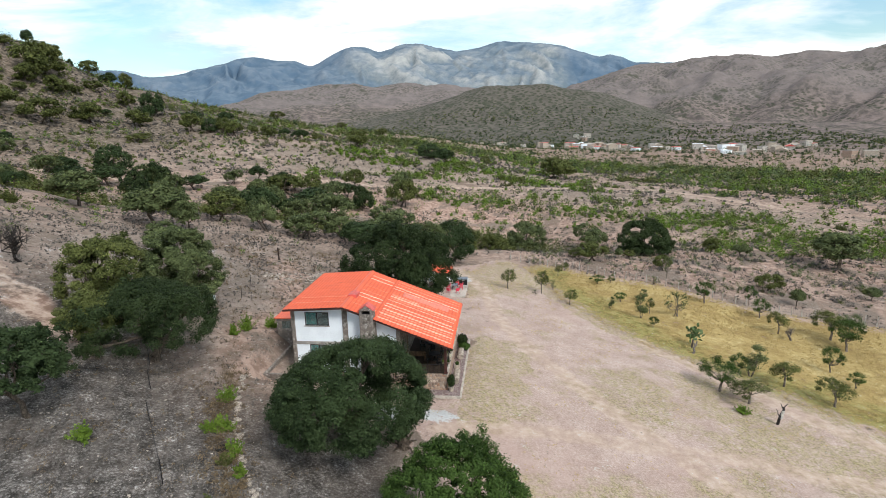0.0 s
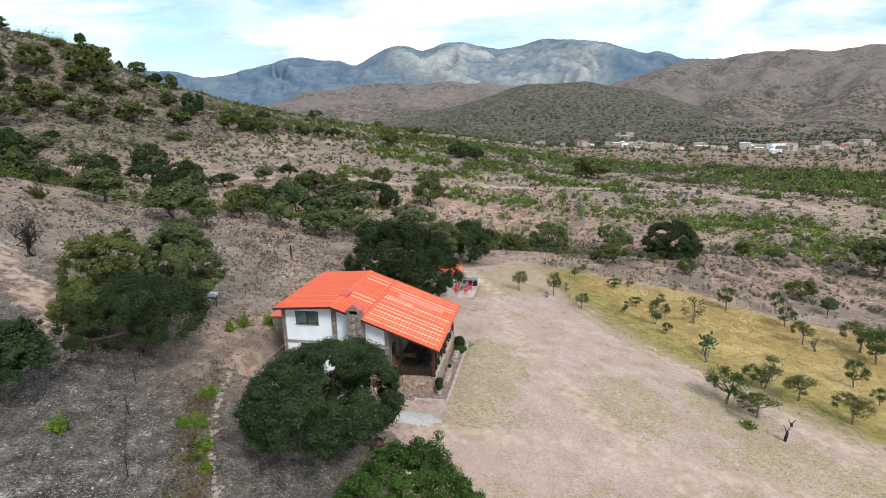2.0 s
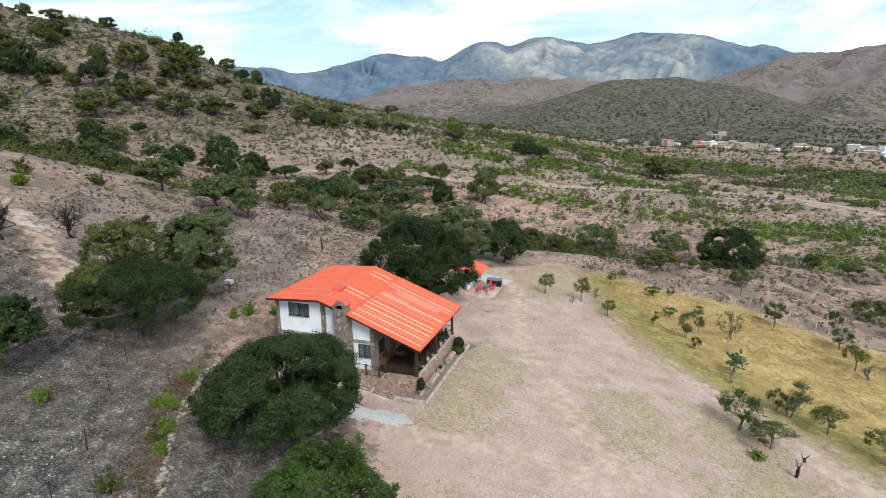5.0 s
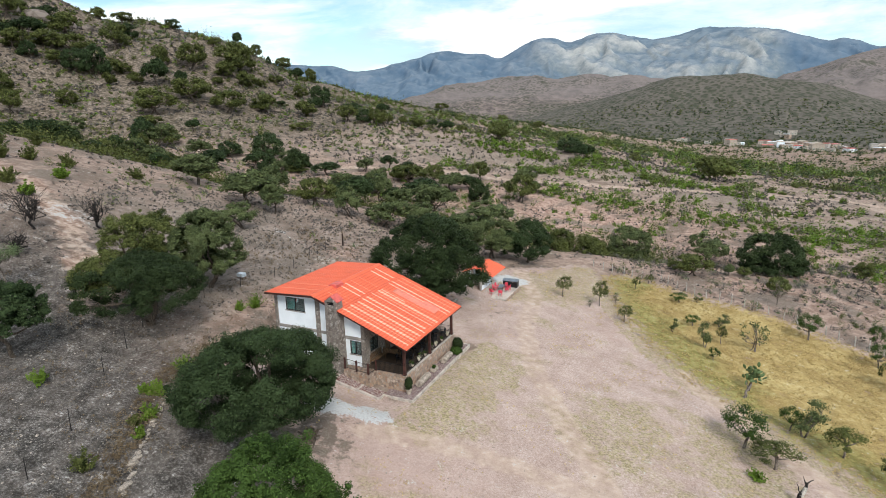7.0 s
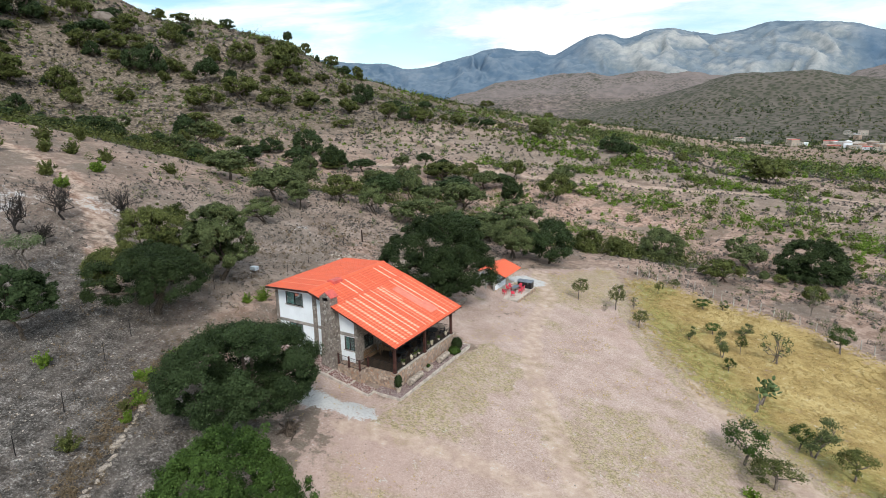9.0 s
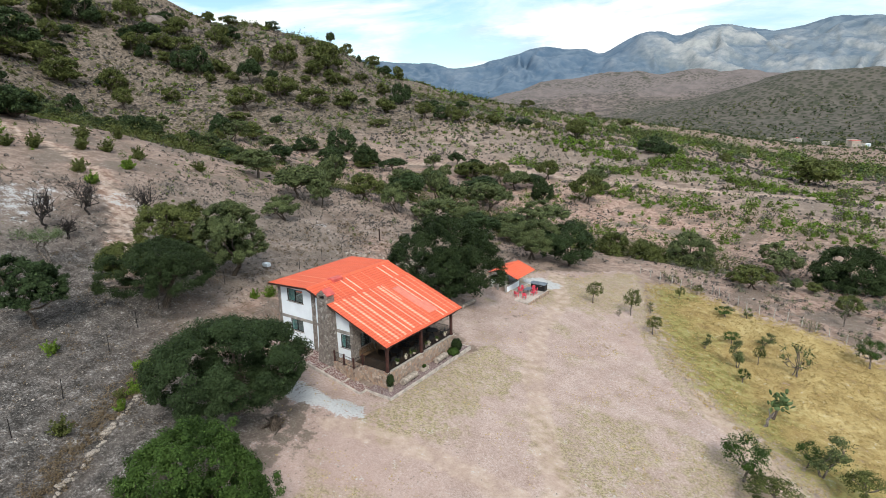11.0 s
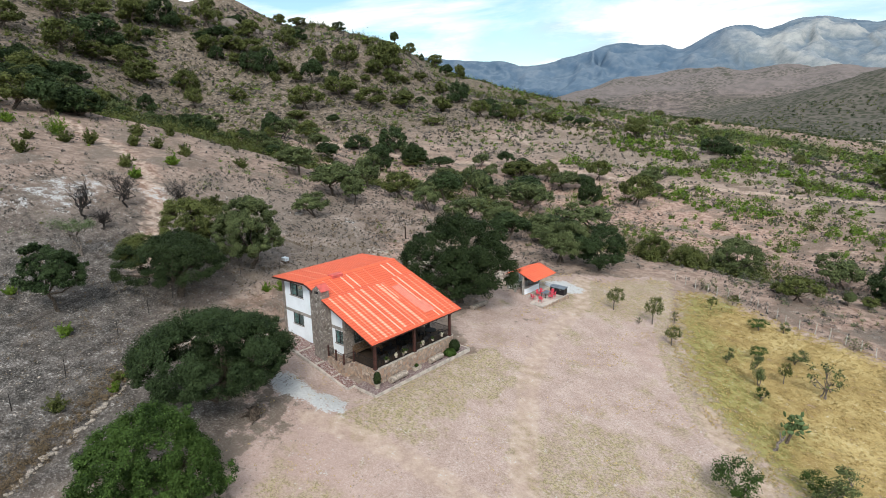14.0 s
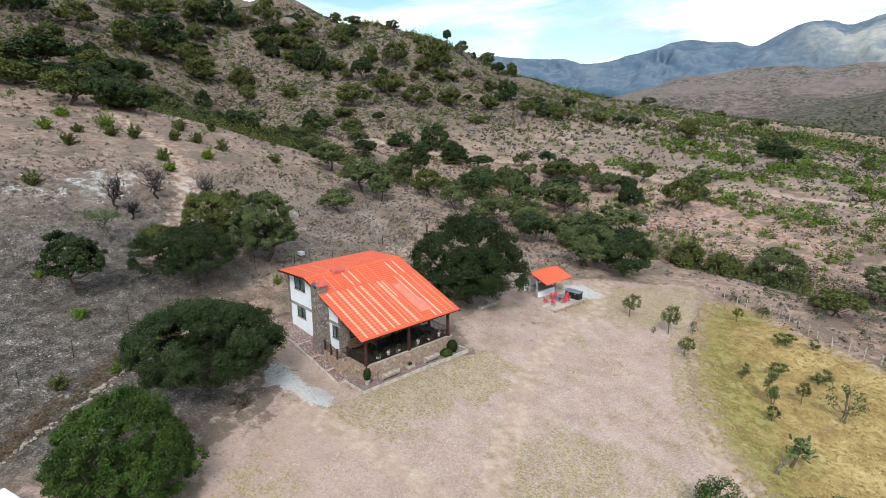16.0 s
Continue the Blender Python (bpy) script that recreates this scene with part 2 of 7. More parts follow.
class Nodes:
    """Small helper round a material's node tree."""

    def __init__(self, name, rough=0.85, metal=0.0):
        self.mat = bpy.data.materials.new(name)
        self.mat.use_nodes = True
        self.t = self.mat.node_tree
        self.bsdf = self.t.nodes["Principled BSDF"]
        self.bsdf.inputs["Roughness"].default_value = rough
        self.bsdf.inputs["Metallic"].default_value = metal
        self.bsdf.inputs["Specular IOR Level"].default_value = 0.25
        self.geo = self.t.nodes.new("ShaderNodeNewGeometry")
        self.obj = self.t.nodes.new("ShaderNodeTexCoord").outputs["Object"]
        self.pos = self.geo.outputs["Position"]

    def put(self, sock, v):
        if isinstance(v, bpy.types.NodeSocket):
            self.t.links.new(v, sock)
        elif isinstance(v, tuple) and len(v) == 3 and sock.type == "RGBA":
            sock.default_value = (*v, 1)
        else:
            sock.default_value = v

    def noise(self, scale, detail=4.0, rough=0.55, vec=None, dist=0.0):
        n = self.t.nodes.new("ShaderNodeTexNoise")
        for k, v in (("Scale", scale), ("Detail", detail), ("Roughness", rough), ("Distortion", dist)):
            n.inputs[k].default_value = v
        self.t.links.new(vec or self.pos, n.inputs["Vector"])
        r = self.t.nodes.new("ShaderNodeMapRange")
        r.inputs[1].default_value, r.inputs[2].default_value = 0.31, 0.69
        self.t.links.new(n.outputs["Fac"], r.inputs[0])
        return r.outputs[0]

    def cells(self, scale, feature="F1", vec=None, out="Distance", rand=1.0):
        n = self.t.nodes.new("ShaderNodeTexVoronoi")
        n.feature = feature
        n.inputs["Scale"].default_value = scale
        n.inputs["Randomness"].default_value = rand
        self.t.links.new(vec or self.pos, n.inputs["Vector"])
        return n.outputs[out]

    def mapping(self, scale, vec=None):
        n = self.t.nodes.new("ShaderNodeMapping")
        n.inputs["Scale"].default_value = scale
        self.t.links.new(vec or self.pos, n.inputs["Vector"])
        return n.outputs[0]

    def turned(self, degrees):
        n = self.t.nodes.new("ShaderNodeMapping")
        n.inputs["Rotation"].default_value = (0, 0, radians(degrees))
        self.t.links.new(self.pos, n.inputs["Vector"])
        return n.outputs[0]

    def step(self, v, a, b, lo=0.0, hi=1.0):
        n = self.t.nodes.new("ShaderNodeMapRange")
        n.interpolation_type = "SMOOTHSTEP"
        self.put(n.inputs[0], v)
        for k, q in zip((1, 2, 3, 4), (a, b, lo, hi)):
            n.inputs[k].default_value = q
        return n.outputs[0]

    def math(self, op, a, b=0.0):
        n = self.t.nodes.new("ShaderNodeMath")
        n.operation = op
        self.put(n.inputs[0], a)
        self.put(n.inputs[1], b)
        return n.outputs[0]

    def mix(self, f, a, b, how="MIX"):
        n = self.t.nodes.new("ShaderNodeMix")
        n.data_type, n.blend_type = "RGBA", how
        self.put(n.inputs["Factor"], f)
        self.put(n.inputs[6], a)
        self.put(n.inputs[7], b)
        return n.outputs[2]

    def ramp(self, f, *stops):
        n = self.t.nodes.new("ShaderNodeValToRGB")
        e = n.color_ramp.elements
        while len(e) < len(stops):
            e.new(0.5)
        for q, (p, c) in zip(e, stops):
            q.position, q.color = p, (*c, 1)
        self.put(n.inputs[0], f)
        return n.outputs[0]

    def attr(self, name):
        n = self.t.nodes.new("ShaderNodeAttribute")
        n.attribute_name = name
        s = self.t.nodes.new("ShaderNodeSeparateColor")
        self.t.links.new(n.outputs["Color"], s.inputs[0])
        return (*s.outputs, n.outputs["Alpha"])

    def random(self):
        return self.t.nodes.new("ShaderNodeObjectInfo").outputs["Random"]

    def bump(self, h, strength=0.5, dist=0.02):
        n = self.t.nodes.new("ShaderNodeBump")
        n.inputs["Strength"].default_value, n.inputs["Distance"].default_value = strength, dist
        self.put(n.inputs["Height"], h)
        self.t.links.new(n.outputs[0], self.bsdf.inputs["Normal"])

    def colour(self, v):
        self.put(self.bsdf.inputs["Base Color"], v)
        return self

    def rough(self, v):
        self.put(self.bsdf.inputs["Roughness"], v)


def plain(name, c, rough=0.7, metal=0.0, vary=0.25, size=2.5, relief=0.15):
    """A surface of one colour with grain at two scales."""
    m = Nodes(name, rough, metal)
    a, b = m.noise(size, 5, vec=m.obj), m.noise(size * 11, 3, vec=m.obj)
    dark = tuple(q * (1 - vary) for q in c)
    light = tuple(min(1, q * (1 + vary * 0.6)) for q in c)
    m.colour(m.mix(m.step(m.math("ADD", m.math("MULTIPLY", a, 0.65), m.math("MULTIPLY", b, 0.35)), 0.32, 0.68), dark, light))
    m.bump(b, relief, 0.01)
    return m.mat


def tiled(name, face, lap, a, b):
    """Painted tile sheet recoloured along each overlap down the slope: less fading on pale sheets, painted-in shade on
    orange.
    """
    m = Nodes(name, 0.45)
    xyz = m.t.nodes.new("ShaderNodeSeparateXYZ")
    m.t.links.new(m.obj, xyz.inputs[0])
    f = m.math("FRACT", m.math("DIVIDE", m.math("ADD", xyz.outputs[0], 34.16), 0.34))
    wear = m.noise(0.8, 5, vec=m.obj)
    c = m.mix(m.step(wear, 0.3, 0.7, 0, 0.25), face, lap)
    c = m.mix(m.math("MULTIPLY", m.step(f, a, b), 0.8), c, lap)
    m.colour(m.mix(m.step(m.noise(7, 3, vec=m.obj), 0.55, 0.8, 0, 0.12), c, (0.35, 0.10, 0.06)))
    return m.mat


def masonry(name, colours, scale, mortar, depth=0.05):
    """Rubble stones in mortar."""
    m = Nodes(name, 0.92)
    warp = m.obj
    edge = m.cells(scale, "DISTANCE_TO_EDGE", warp)
    tint = m.cells(scale, "F1", warp, "Color")
    sep = m.t.nodes.new("ShaderNodeSeparateColor")
    m.t.links.new(tint, sep.inputs[0])
    stone = m.ramp(sep.outputs[0], *[(i / (len(colours) - 1), c) for i, c in enumerate(colours)])
    grain = m.noise(scale * 6, 4, vec=m.obj)
    stone = m.mix(m.step(grain, 0.3, 0.75, 0, 0.32), stone, (0.12, 0.10, 0.085))
    k = m.step(edge, 0.03, 0.10)
    m.colour(m.mix(k, mortar, stone))
    m.bump(m.math("ADD", m.step(edge, 0.02, 0.22), m.math("MULTIPLY", grain, 0.3)), 0.9, depth)
    return m.mat


def foliage(name, dark, light):
    m = Nodes(name, 0.6)
    isl = m.geo.outputs["Random Per Island"]
    big = m.noise(0.45, 3)
    c = m.mix(m.step(isl, 0.0, 1.0, 0.1, 0.9), dark, light)
    c = m.mix(m.step(isl, 0.84, 1.0, 0, 0.6), c, tuple(q * 1.55 for q in light))
    c = m.mix(m.step(m.noise(0.9, 3), 0.42, 0.68, 0, 0.6), c, dark)
    c = m.mix(m.step(big, 0.35, 0.7, 0, 0.5), c, light)
    c = m.mix(m.step(m.random(), 0, 1, 0, 0.2), c, dark)
    m.colour(c)
    m.bsdf.inputs["Specular IOR Level"].default_value = 0.08
    tr = m.t.nodes.new("ShaderNodeBsdfTranslucent")
    m.put(tr.inputs["Color"], m.mix(0.5, c, light))
    mx = m.t.nodes.new("ShaderNodeMixShader")
    mx.inputs[0].default_value = 0.08
    m.t.links.new(m.bsdf.outputs[0], mx.inputs[1])
    m.t.links.new(tr.outputs[0], mx.inputs[2])
    m.t.links.new(mx.outputs[0], m.t.nodes["Material Output"].inputs[0])
    return m.mat


def bark(name, c):
    m = Nodes(name, 0.95)
    n = m.noise(5, 6, 0.65, m.mapping((3, 3, 0.6), m.obj))
    m.colour(m.ramp(n, (0.3, tuple(q * 0.45 for q in c)), (0.7, tuple(q * 1.3 for q in c))))
    m.bump(n, 0.8, 0.03)
    return m.mat


def ground_material():
    m = Nodes("soil", 0.97)
    m.bsdf.inputs["Specular IOR Level"].default_value = 0.08
    yard, grass, grey, road = m.attr("zone_a")
    pink, pale, hills, mount = m.attr("zone_b")
    lush, mound, brush, ridge = m.attr("zone_c")
    n1, n2, n3, n4 = m.noise(0.035, 6, 0.6), m.noise(0.16, 6, 0.62), m.noise(0.9, 6, 0.65), m.noise(5.5, 4, 0.65)
    tuft = m.noise(1.9, 5, 0.7, dist=0.6)
    soil = m.ramp(n2, (0.30, (0.23, 0.160, 0.126)), (0.5, (0.37, 0.268, 0.214)), (0.72, (0.50, 0.385, 0.318)))
    soil = m.mix(m.step(n1, 0.42, 0.62, 0, 0.6), soil, (0.25, 0.20, 0.165))
    dry = m.ramp(n4, (0.3, (0.16, 0.13, 0.10)), (0.7, (0.34, 0.285, 0.225)))
    soil = m.mix(m.step(m.math("ADD", m.math("MULTIPLY", tuft, 0.6), m.math("MULTIPLY", n4, 0.4)), 0.45, 0.7, 0, 0.75), soil, dry)
    n5 = m.noise(15, 3, 0.7)
    fine = m.math("ADD", m.math("MULTIPLY", n3, 0.28), m.math("ADD", m.math("MULTIPLY", n4, 0.40), m.math("MULTIPLY", n5, 0.32)))
    soft = m.math("ADD", m.math("MULTIPLY", m.noise(0.3, 7, 0.7), 0.32), m.math("ADD", m.math("MULTIPLY", n4, 0.34), m.math("MULTIPLY", n5, 0.34)))
    greyc = m.ramp(fine, (0.29, (0.023, 0.022, 0.0215)), (0.5, (0.081, 0.0755, 0.072)), (0.70, (0.268, 0.248, 0.232)))
    greyc = m.mix(m.step(m.noise(0.6, 6, 0.65, m.mapping((0.22, 1.7, 1), m.turned(61))), 0.5, 0.82, 0, 0.34), greyc, (0.205, 0.178, 0.158))
    stones = m.step(m.cells(4.5), 0.14, 0.26, 1, 0)
    greyc = m.mix(m.math("MULTIPLY", stones, m.step(n2, 0.45, 0.6)), greyc, (0.36, 0.33, 0.295))
    c = m.mix(m.math("MULTIPLY", grey, m.step(n2, 0.2, 0.6, 0.88, 1)), soil, greyc)
    pinkc = m.ramp(n3, (0.3, (0.29, 0.182, 0.138)), (0.65, (0.50, 0.345, 0.275)))
    c = m.mix(m.math("MULTIPLY", pink, m.step(m.math("ADD", n2, m.math("MULTIPLY", n4, 0.25)), 0.42, 0.72)), c, pinkc)
    brushc = m.ramp(m.math("ADD", m.math("MULTIPLY", n3, 0.6), m.math("MULTIPLY", m.noise(0.3, 5, 0.7), 0.4)), (0.3, (0.074, 0.061, 0.042)), (0.5, (0.148, 0.120, 0.090)), (0.7, (0.262, 0.205, 0.162)))
    c = m.mix(m.math("MULTIPLY", brush, m.step(m.math("ADD", n2, m.math("MULTIPLY", tuft, 0.4)), 0.4, 0.7, 0.72, 1.0)), c, brushc)
    # yard: trodden pale earth with worn tracks and thin dry grass
    yc = m.ramp(soft, (0.25, (0.32, 0.226, 0.184)), (0.5, (0.455, 0.340, 0.289)), (0.75, (0.58, 0.460, 0.404)))
    yc = m.mix(m.step(n1, 0.45, 0.85, 0, 0.5), yc, (0.45, 0.315, 0.265))
    thin = m.math("MULTIPLY", m.step(m.math("ADD", m.math("MULTIPLY", tuft, 0.5), m.math("MULTIPLY", n5, 0.5)), 0.36, 0.6), m.step(m.math("ADD", m.math("MULTIPLY", m.noise(0.2, 5, 0.65), 0.85), m.math("MULTIPLY", lush, 0.46)), 0.5, 0.85))
    yc = m.mix(m.math("MULTIPLY", thin, 0.8), yc, m.mix(m.step(n4, 0.4, 0.6), (0.22, 0.195, 0.085), (0.40, 0.34, 0.17)))
    speck = m.math("MULTIPLY", m.step(m.cells(2.6), 0.12, 0.26, 1, 0), m.step(n2, 0.35, 0.7))
    yc = m.mix(m.math("MULTIPLY", speck, 0.6), yc, (0.20, 0.165, 0.125))
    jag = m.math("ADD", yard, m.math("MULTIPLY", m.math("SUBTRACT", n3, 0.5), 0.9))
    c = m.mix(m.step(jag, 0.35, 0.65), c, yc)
    # golden grass, greener along its lower edge
    gc = m.ramp(m.math("ADD", m.math("MULTIPLY", n2, 0.45), m.math("ADD", m.math("MULTIPLY", n3, 0.3), m.math("MULTIPLY", n4, 0.25))), (0.28, (0.285, 0.196, 0.080)), (0.5, (0.415, 0.303, 0.124)), (0.72, (0.54, 0.418, 0.195)))
    gc = m.mix(m.math("MULTIPLY", m.step(m.math("ADD", m.math("MULTIPLY", lush, 0.6), m.math("MULTIPLY", n2, 0.55)), 0.45, 0.8), 0.7), gc, m.mix(m.step(n3, 0.35, 0.65), (0.13, 0.135, 0.034), (0.268, 0.262, 0.088)))
    gj = m.math("ADD", grass, m.math("ADD", m.math("MULTIPLY", m.math("SUBTRACT", n3, 0.5), 0.8), m.math("MULTIPLY", m.math("SUBTRACT", n4, 0.5), 0.5)))
    c = m.mix(m.step(gj, 0.35, 0.75), c, gc)
    rc = m.ramp(n3, (0.2, (0.40, 0.285, 0.215)), (0.8, (0.57, 0.44, 0.355)))
    c = m.mix(m.math("MULTIPLY", m.step(m.math("ADD", road, m.math("MULTIPLY", m.math("SUBTRACT", n3, 0.5), 0.7)), 0.35, 0.85), 0.75), c, rc)
    pj = m.math("ADD", pale, m.math("ADD", m.math("MULTIPLY", m.math("SUBTRACT", n3, 0.5), 0.9), m.math("MULTIPLY", m.math("SUBTRACT", n4, 0.5), 0.8)))
    c = m.mix(m.step(pj, 0.36, 0.82), c, m.ramp(n4, (0.3, (0.47, 0.465, 0.455)), (0.7, (0.55, 0.545, 0.53))))
    # far hillsides: scrub dots over pale earth
    hn = m.noise(0.012, 6, 0.6)
    base = m.ramp(m.noise(0.05, 6, 0.7), (0.2, (0.105, 0.088, 0.080)), (0.8, (0.25, 0.196, 0.176)))
    base = m.mix(m.math("MULTIPLY", mound, 0.7), base, (0.098, 0.094, 0.074))
    base = m.mix(m.math("MULTIPLY", ridge, 0.65), base, (0.20, 0.172, 0.163))
    dots = m.math("MULTIPLY", m.step(m.cells(0.13), 0.3, 0.6, 1, 0), m.step(m.math("ADD", hn, m.math("MULTIPLY", mound, 0.35)), 0.15, 0.7))
    dots2 = m.math("MULTIPLY", m.step(m.cells(0.042), 0.25, 0.5, 1, 0), m.step(hn, 0.5, 0.9))
    hc = m.mix(m.math("MULTIPLY", dots, m.step(ridge, 0, 1, 0.85, 0.5)), base, (0.052, 0.058, 0.038))
    hc = m.mix(m.math("MULTIPLY", dots2, 0.7), hc, (0.06, 0.066, 0.044))
    c = m.mix(hills, c, hc)
    # mountains: sun on the ribs and shade in the gullies painted into rock
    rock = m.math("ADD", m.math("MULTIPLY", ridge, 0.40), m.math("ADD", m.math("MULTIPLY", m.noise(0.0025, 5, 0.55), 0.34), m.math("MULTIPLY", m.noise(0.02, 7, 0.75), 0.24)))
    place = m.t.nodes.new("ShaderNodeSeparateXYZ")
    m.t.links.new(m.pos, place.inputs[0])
    # bare picks the sunlit middle; its sunlight is put in as paler cream rock
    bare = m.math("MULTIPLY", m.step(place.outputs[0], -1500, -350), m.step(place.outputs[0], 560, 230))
    # distance haze painted in as bluish rock and scrub colours
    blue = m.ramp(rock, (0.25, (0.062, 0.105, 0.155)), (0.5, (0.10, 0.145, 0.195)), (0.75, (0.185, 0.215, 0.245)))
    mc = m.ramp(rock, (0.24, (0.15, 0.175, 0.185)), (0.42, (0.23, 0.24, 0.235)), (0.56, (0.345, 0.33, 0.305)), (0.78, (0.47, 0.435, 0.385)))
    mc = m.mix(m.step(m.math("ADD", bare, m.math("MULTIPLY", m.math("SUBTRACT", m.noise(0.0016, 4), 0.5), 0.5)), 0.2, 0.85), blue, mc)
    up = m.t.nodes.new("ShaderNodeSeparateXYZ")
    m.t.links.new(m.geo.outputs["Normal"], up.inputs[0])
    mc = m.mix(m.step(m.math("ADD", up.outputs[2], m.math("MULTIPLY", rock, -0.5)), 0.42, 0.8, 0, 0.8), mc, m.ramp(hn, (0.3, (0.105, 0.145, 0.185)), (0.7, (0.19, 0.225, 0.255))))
    # bluish haze tint over all the mountain colours
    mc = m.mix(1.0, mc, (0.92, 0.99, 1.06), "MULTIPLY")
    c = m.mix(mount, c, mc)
    m.colour(c)
    m.bump(m.math("MULTIPLY", m.math("ADD", n3, m.math("MULTIPLY", n4, 0.4)), m.step(yard, 0, 1, 1, 0.4)), 0.7, 0.18)
    return m.mat


MAT = dict(
    soil=ground_material(),
    white=plain("white_plaster", (0.88, 0.925, 0.96), 0.8, vary=0.04, size=0.8),
    grey_stone=masonry("grey_rubble", [(0.17, 0.14, 0.122), (0.40, 0.345, 0.30), (0.26, 0.212, 0.18), (0.56, 0.50, 0.45)], 4.4, (0.22, 0.19, 0.165), 0.07),
    tan_stone=masonry("tan_rubble", [(0.44, 0.25, 0.165), (0.60, 0.42, 0.30), (0.27, 0.185, 0.145), (0.68, 0.54, 0.43)], 3.4, (0.36, 0.29, 0.235)),
    red_stone=masonry("red_paving", [(0.17, 0.065, 0.055), (0.22, 0.10, 0.085), (0.13, 0.06, 0.055), (0.26, 0.14, 0.12)], 4.2, (0.56, 0.48, 0.44), 0.03),
    mauve_stone=masonry("mauve_paving", [(0.17, 0.105, 0.10), (0.25, 0.165, 0.155), (0.20, 0.14, 0.14)], 4.2, (0.37, 0.305, 0.28), 0.02),
    concrete=plain("concrete", (0.37, 0.34, 0.31), 0.9, vary=0.3, size=1.6),
    kerb=plain("pale_kerb", (0.50, 0.44, 0.38), 0.9, vary=0.25, size=1.4),
    floor=plain("porch_floor", (0.075, 0.052, 0.036), 0.6, vary=0.2, size=1.2),
    # second colour: shade under each overlap, put into the orange as a darker line
    roof=tiled("orange_sheet", (0.80, 0.15, 0.068), (0.60, 0.095, 0.048), 0.72, 0.92),
    roof_pale=tiled("faded_sheet", (0.88, 0.50, 0.37), (0.82, 0.24, 0.13), 0.60, 0.88),
    roof_line=tiled("bleached_sheet", (0.88, 0.60, 0.47), (0.84, 0.34, 0.21), 0.66, 0.92),
    roof_faint=tiled("half_faded_sheet", (0.84, 0.29, 0.18), (0.80, 0.17, 0.08), 0.7, 0.9),
    roof_pink=plain("pink_sheet", (0.76, 0.24, 0.17), 0.5, vary=0.12, size=1.6, relief=0.05),
    red_cap=plain("red_cap", (0.62, 0.12, 0.10), 0.5, vary=0.15),
    timber=plain("dark_red_timber", (0.075, 0.032, 0.026), 0.6, vary=0.3, size=3),
    wood=plain("brown_wood", (0.19, 0.115, 0.065), 0.7, vary=0.35, size=5),
    iron=plain("black_iron", (0.018, 0.016, 0.016), 0.5, vary=0.3),
    black=plain("black_plastic", (0.02, 0.02, 0.022), 0.4, vary=0.3),
    red=plain("red_plastic", (0.72, 0.075, 0.115), 0.4, vary=0.12),
    slate=plain("slate_blue", (0.17, 0.20, 0.235), 0.5, vary=0.2),
    log=plain("grey_log", (0.40, 0.335, 0.275), 0.9, vary=0.35, size=4, relief=0.4),
    clay=plain("pale_clay", (0.45, 0.38, 0.31), 0.9),
    post=plain("weathered_post", (0.50, 0.46, 0.41), 0.9, vary=0.35, size=6),
    outcrop=plain("outcrop_rock", (0.20, 0.165, 0.14), 0.95, vary=0.4, size=0.25, relief=0.8),
    rust=plain("rusty_post", (0.045, 0.028, 0.022), 0.85),
    rubber=plain("rubber", (0.02, 0.02, 0.02), 0.9),
    rock=plain("field_stone", (0.39, 0.335, 0.28), 0.95, vary=0.4, size=2.2, relief=0.5),
    bark=bark("bark", (0.11, 0.085, 0.065)),
    bark_grey=bark("grey_bark", (0.20, 0.165, 0.14)),
    leaf_oak=foliage("oak_leaf", (0.0095, 0.018, 0.0068), (0.07, 0.104, 0.041)),
    leaf_dark=foliage("dark_leaf", (0.0078, 0.0155, 0.006), (0.057, 0.081, 0.030)),
    leaf_bright=foliage("bright_leaf", (0.0137, 0.0295, 0.0065), (0.078, 0.132, 0.03)),
    leaf_grey=foliage("grey_leaf", (0.032, 0.047, 0.019), (0.158, 0.186, 0.075)),
    leaf_pale=foliage("pale_leaf", (0.055, 0.080, 0.036), (0.19, 0.232, 0.112)),
    leaf_olive=foliage("olive_leaf", (0.028, 0.039, 0.012), (0.162, 0.178, 0.054)),
    leaf_lime=foliage("lime_leaf", (0.058, 0.102, 0.014), (0.2, 0.295, 0.045)),
    burnt=bark("burnt_bark", (0.04, 0.034, 0.031)),
    dry_weed=foliage("dry_weed", (0.085, 0.060, 0.036), (0.25, 0.185, 0.115)),
    twig=foliage("dry_twig", (0.056, 0.050, 0.045), (0.18, 0.16, 0.144)),
    straw=foliage("straw", (0.30, 0.215, 0.082), (0.56, 0.415, 0.175)),
    petals=foliage("pale_petal", (0.50, 0.42, 0.20), (0.82, 0.80, 0.70)),
    cactus=plain("cactus", (0.10, 0.145, 0.055), 0.6, vary=0.3, size=4),
)


def glass():
    m = Nodes("window_glass", 0.03)
    m.colour(m.ramp(m.noise(1.2, 3, vec=m.obj), (0.3, (0.62, 0.80, 0.78)), (0.7, (0.72, 0.88, 0.86))))
    m.bsdf.inputs["Specular IOR Level"].default_value = 0.6
    m.bsdf.inputs["Transmission Weight"].default_value = 0.9
    return m.mat


MAT["glass"] = glass()
MAT["curtain"] = plain("green_curtain", (0.10, 0.40, 0.37), 0.6, vary=0.25, size=3)

# ---- building helpers ----
ORIGIN = {}


def thing(name, x, y, z, label, category, group="", kind=""):
    """The Empty at the base of a thing."""
    e = new(name)
    e.location = (x, y, z)
    ORIGIN[e.name] = Vector((x, y, z))
    return tagged(e, label, category, group, kind)


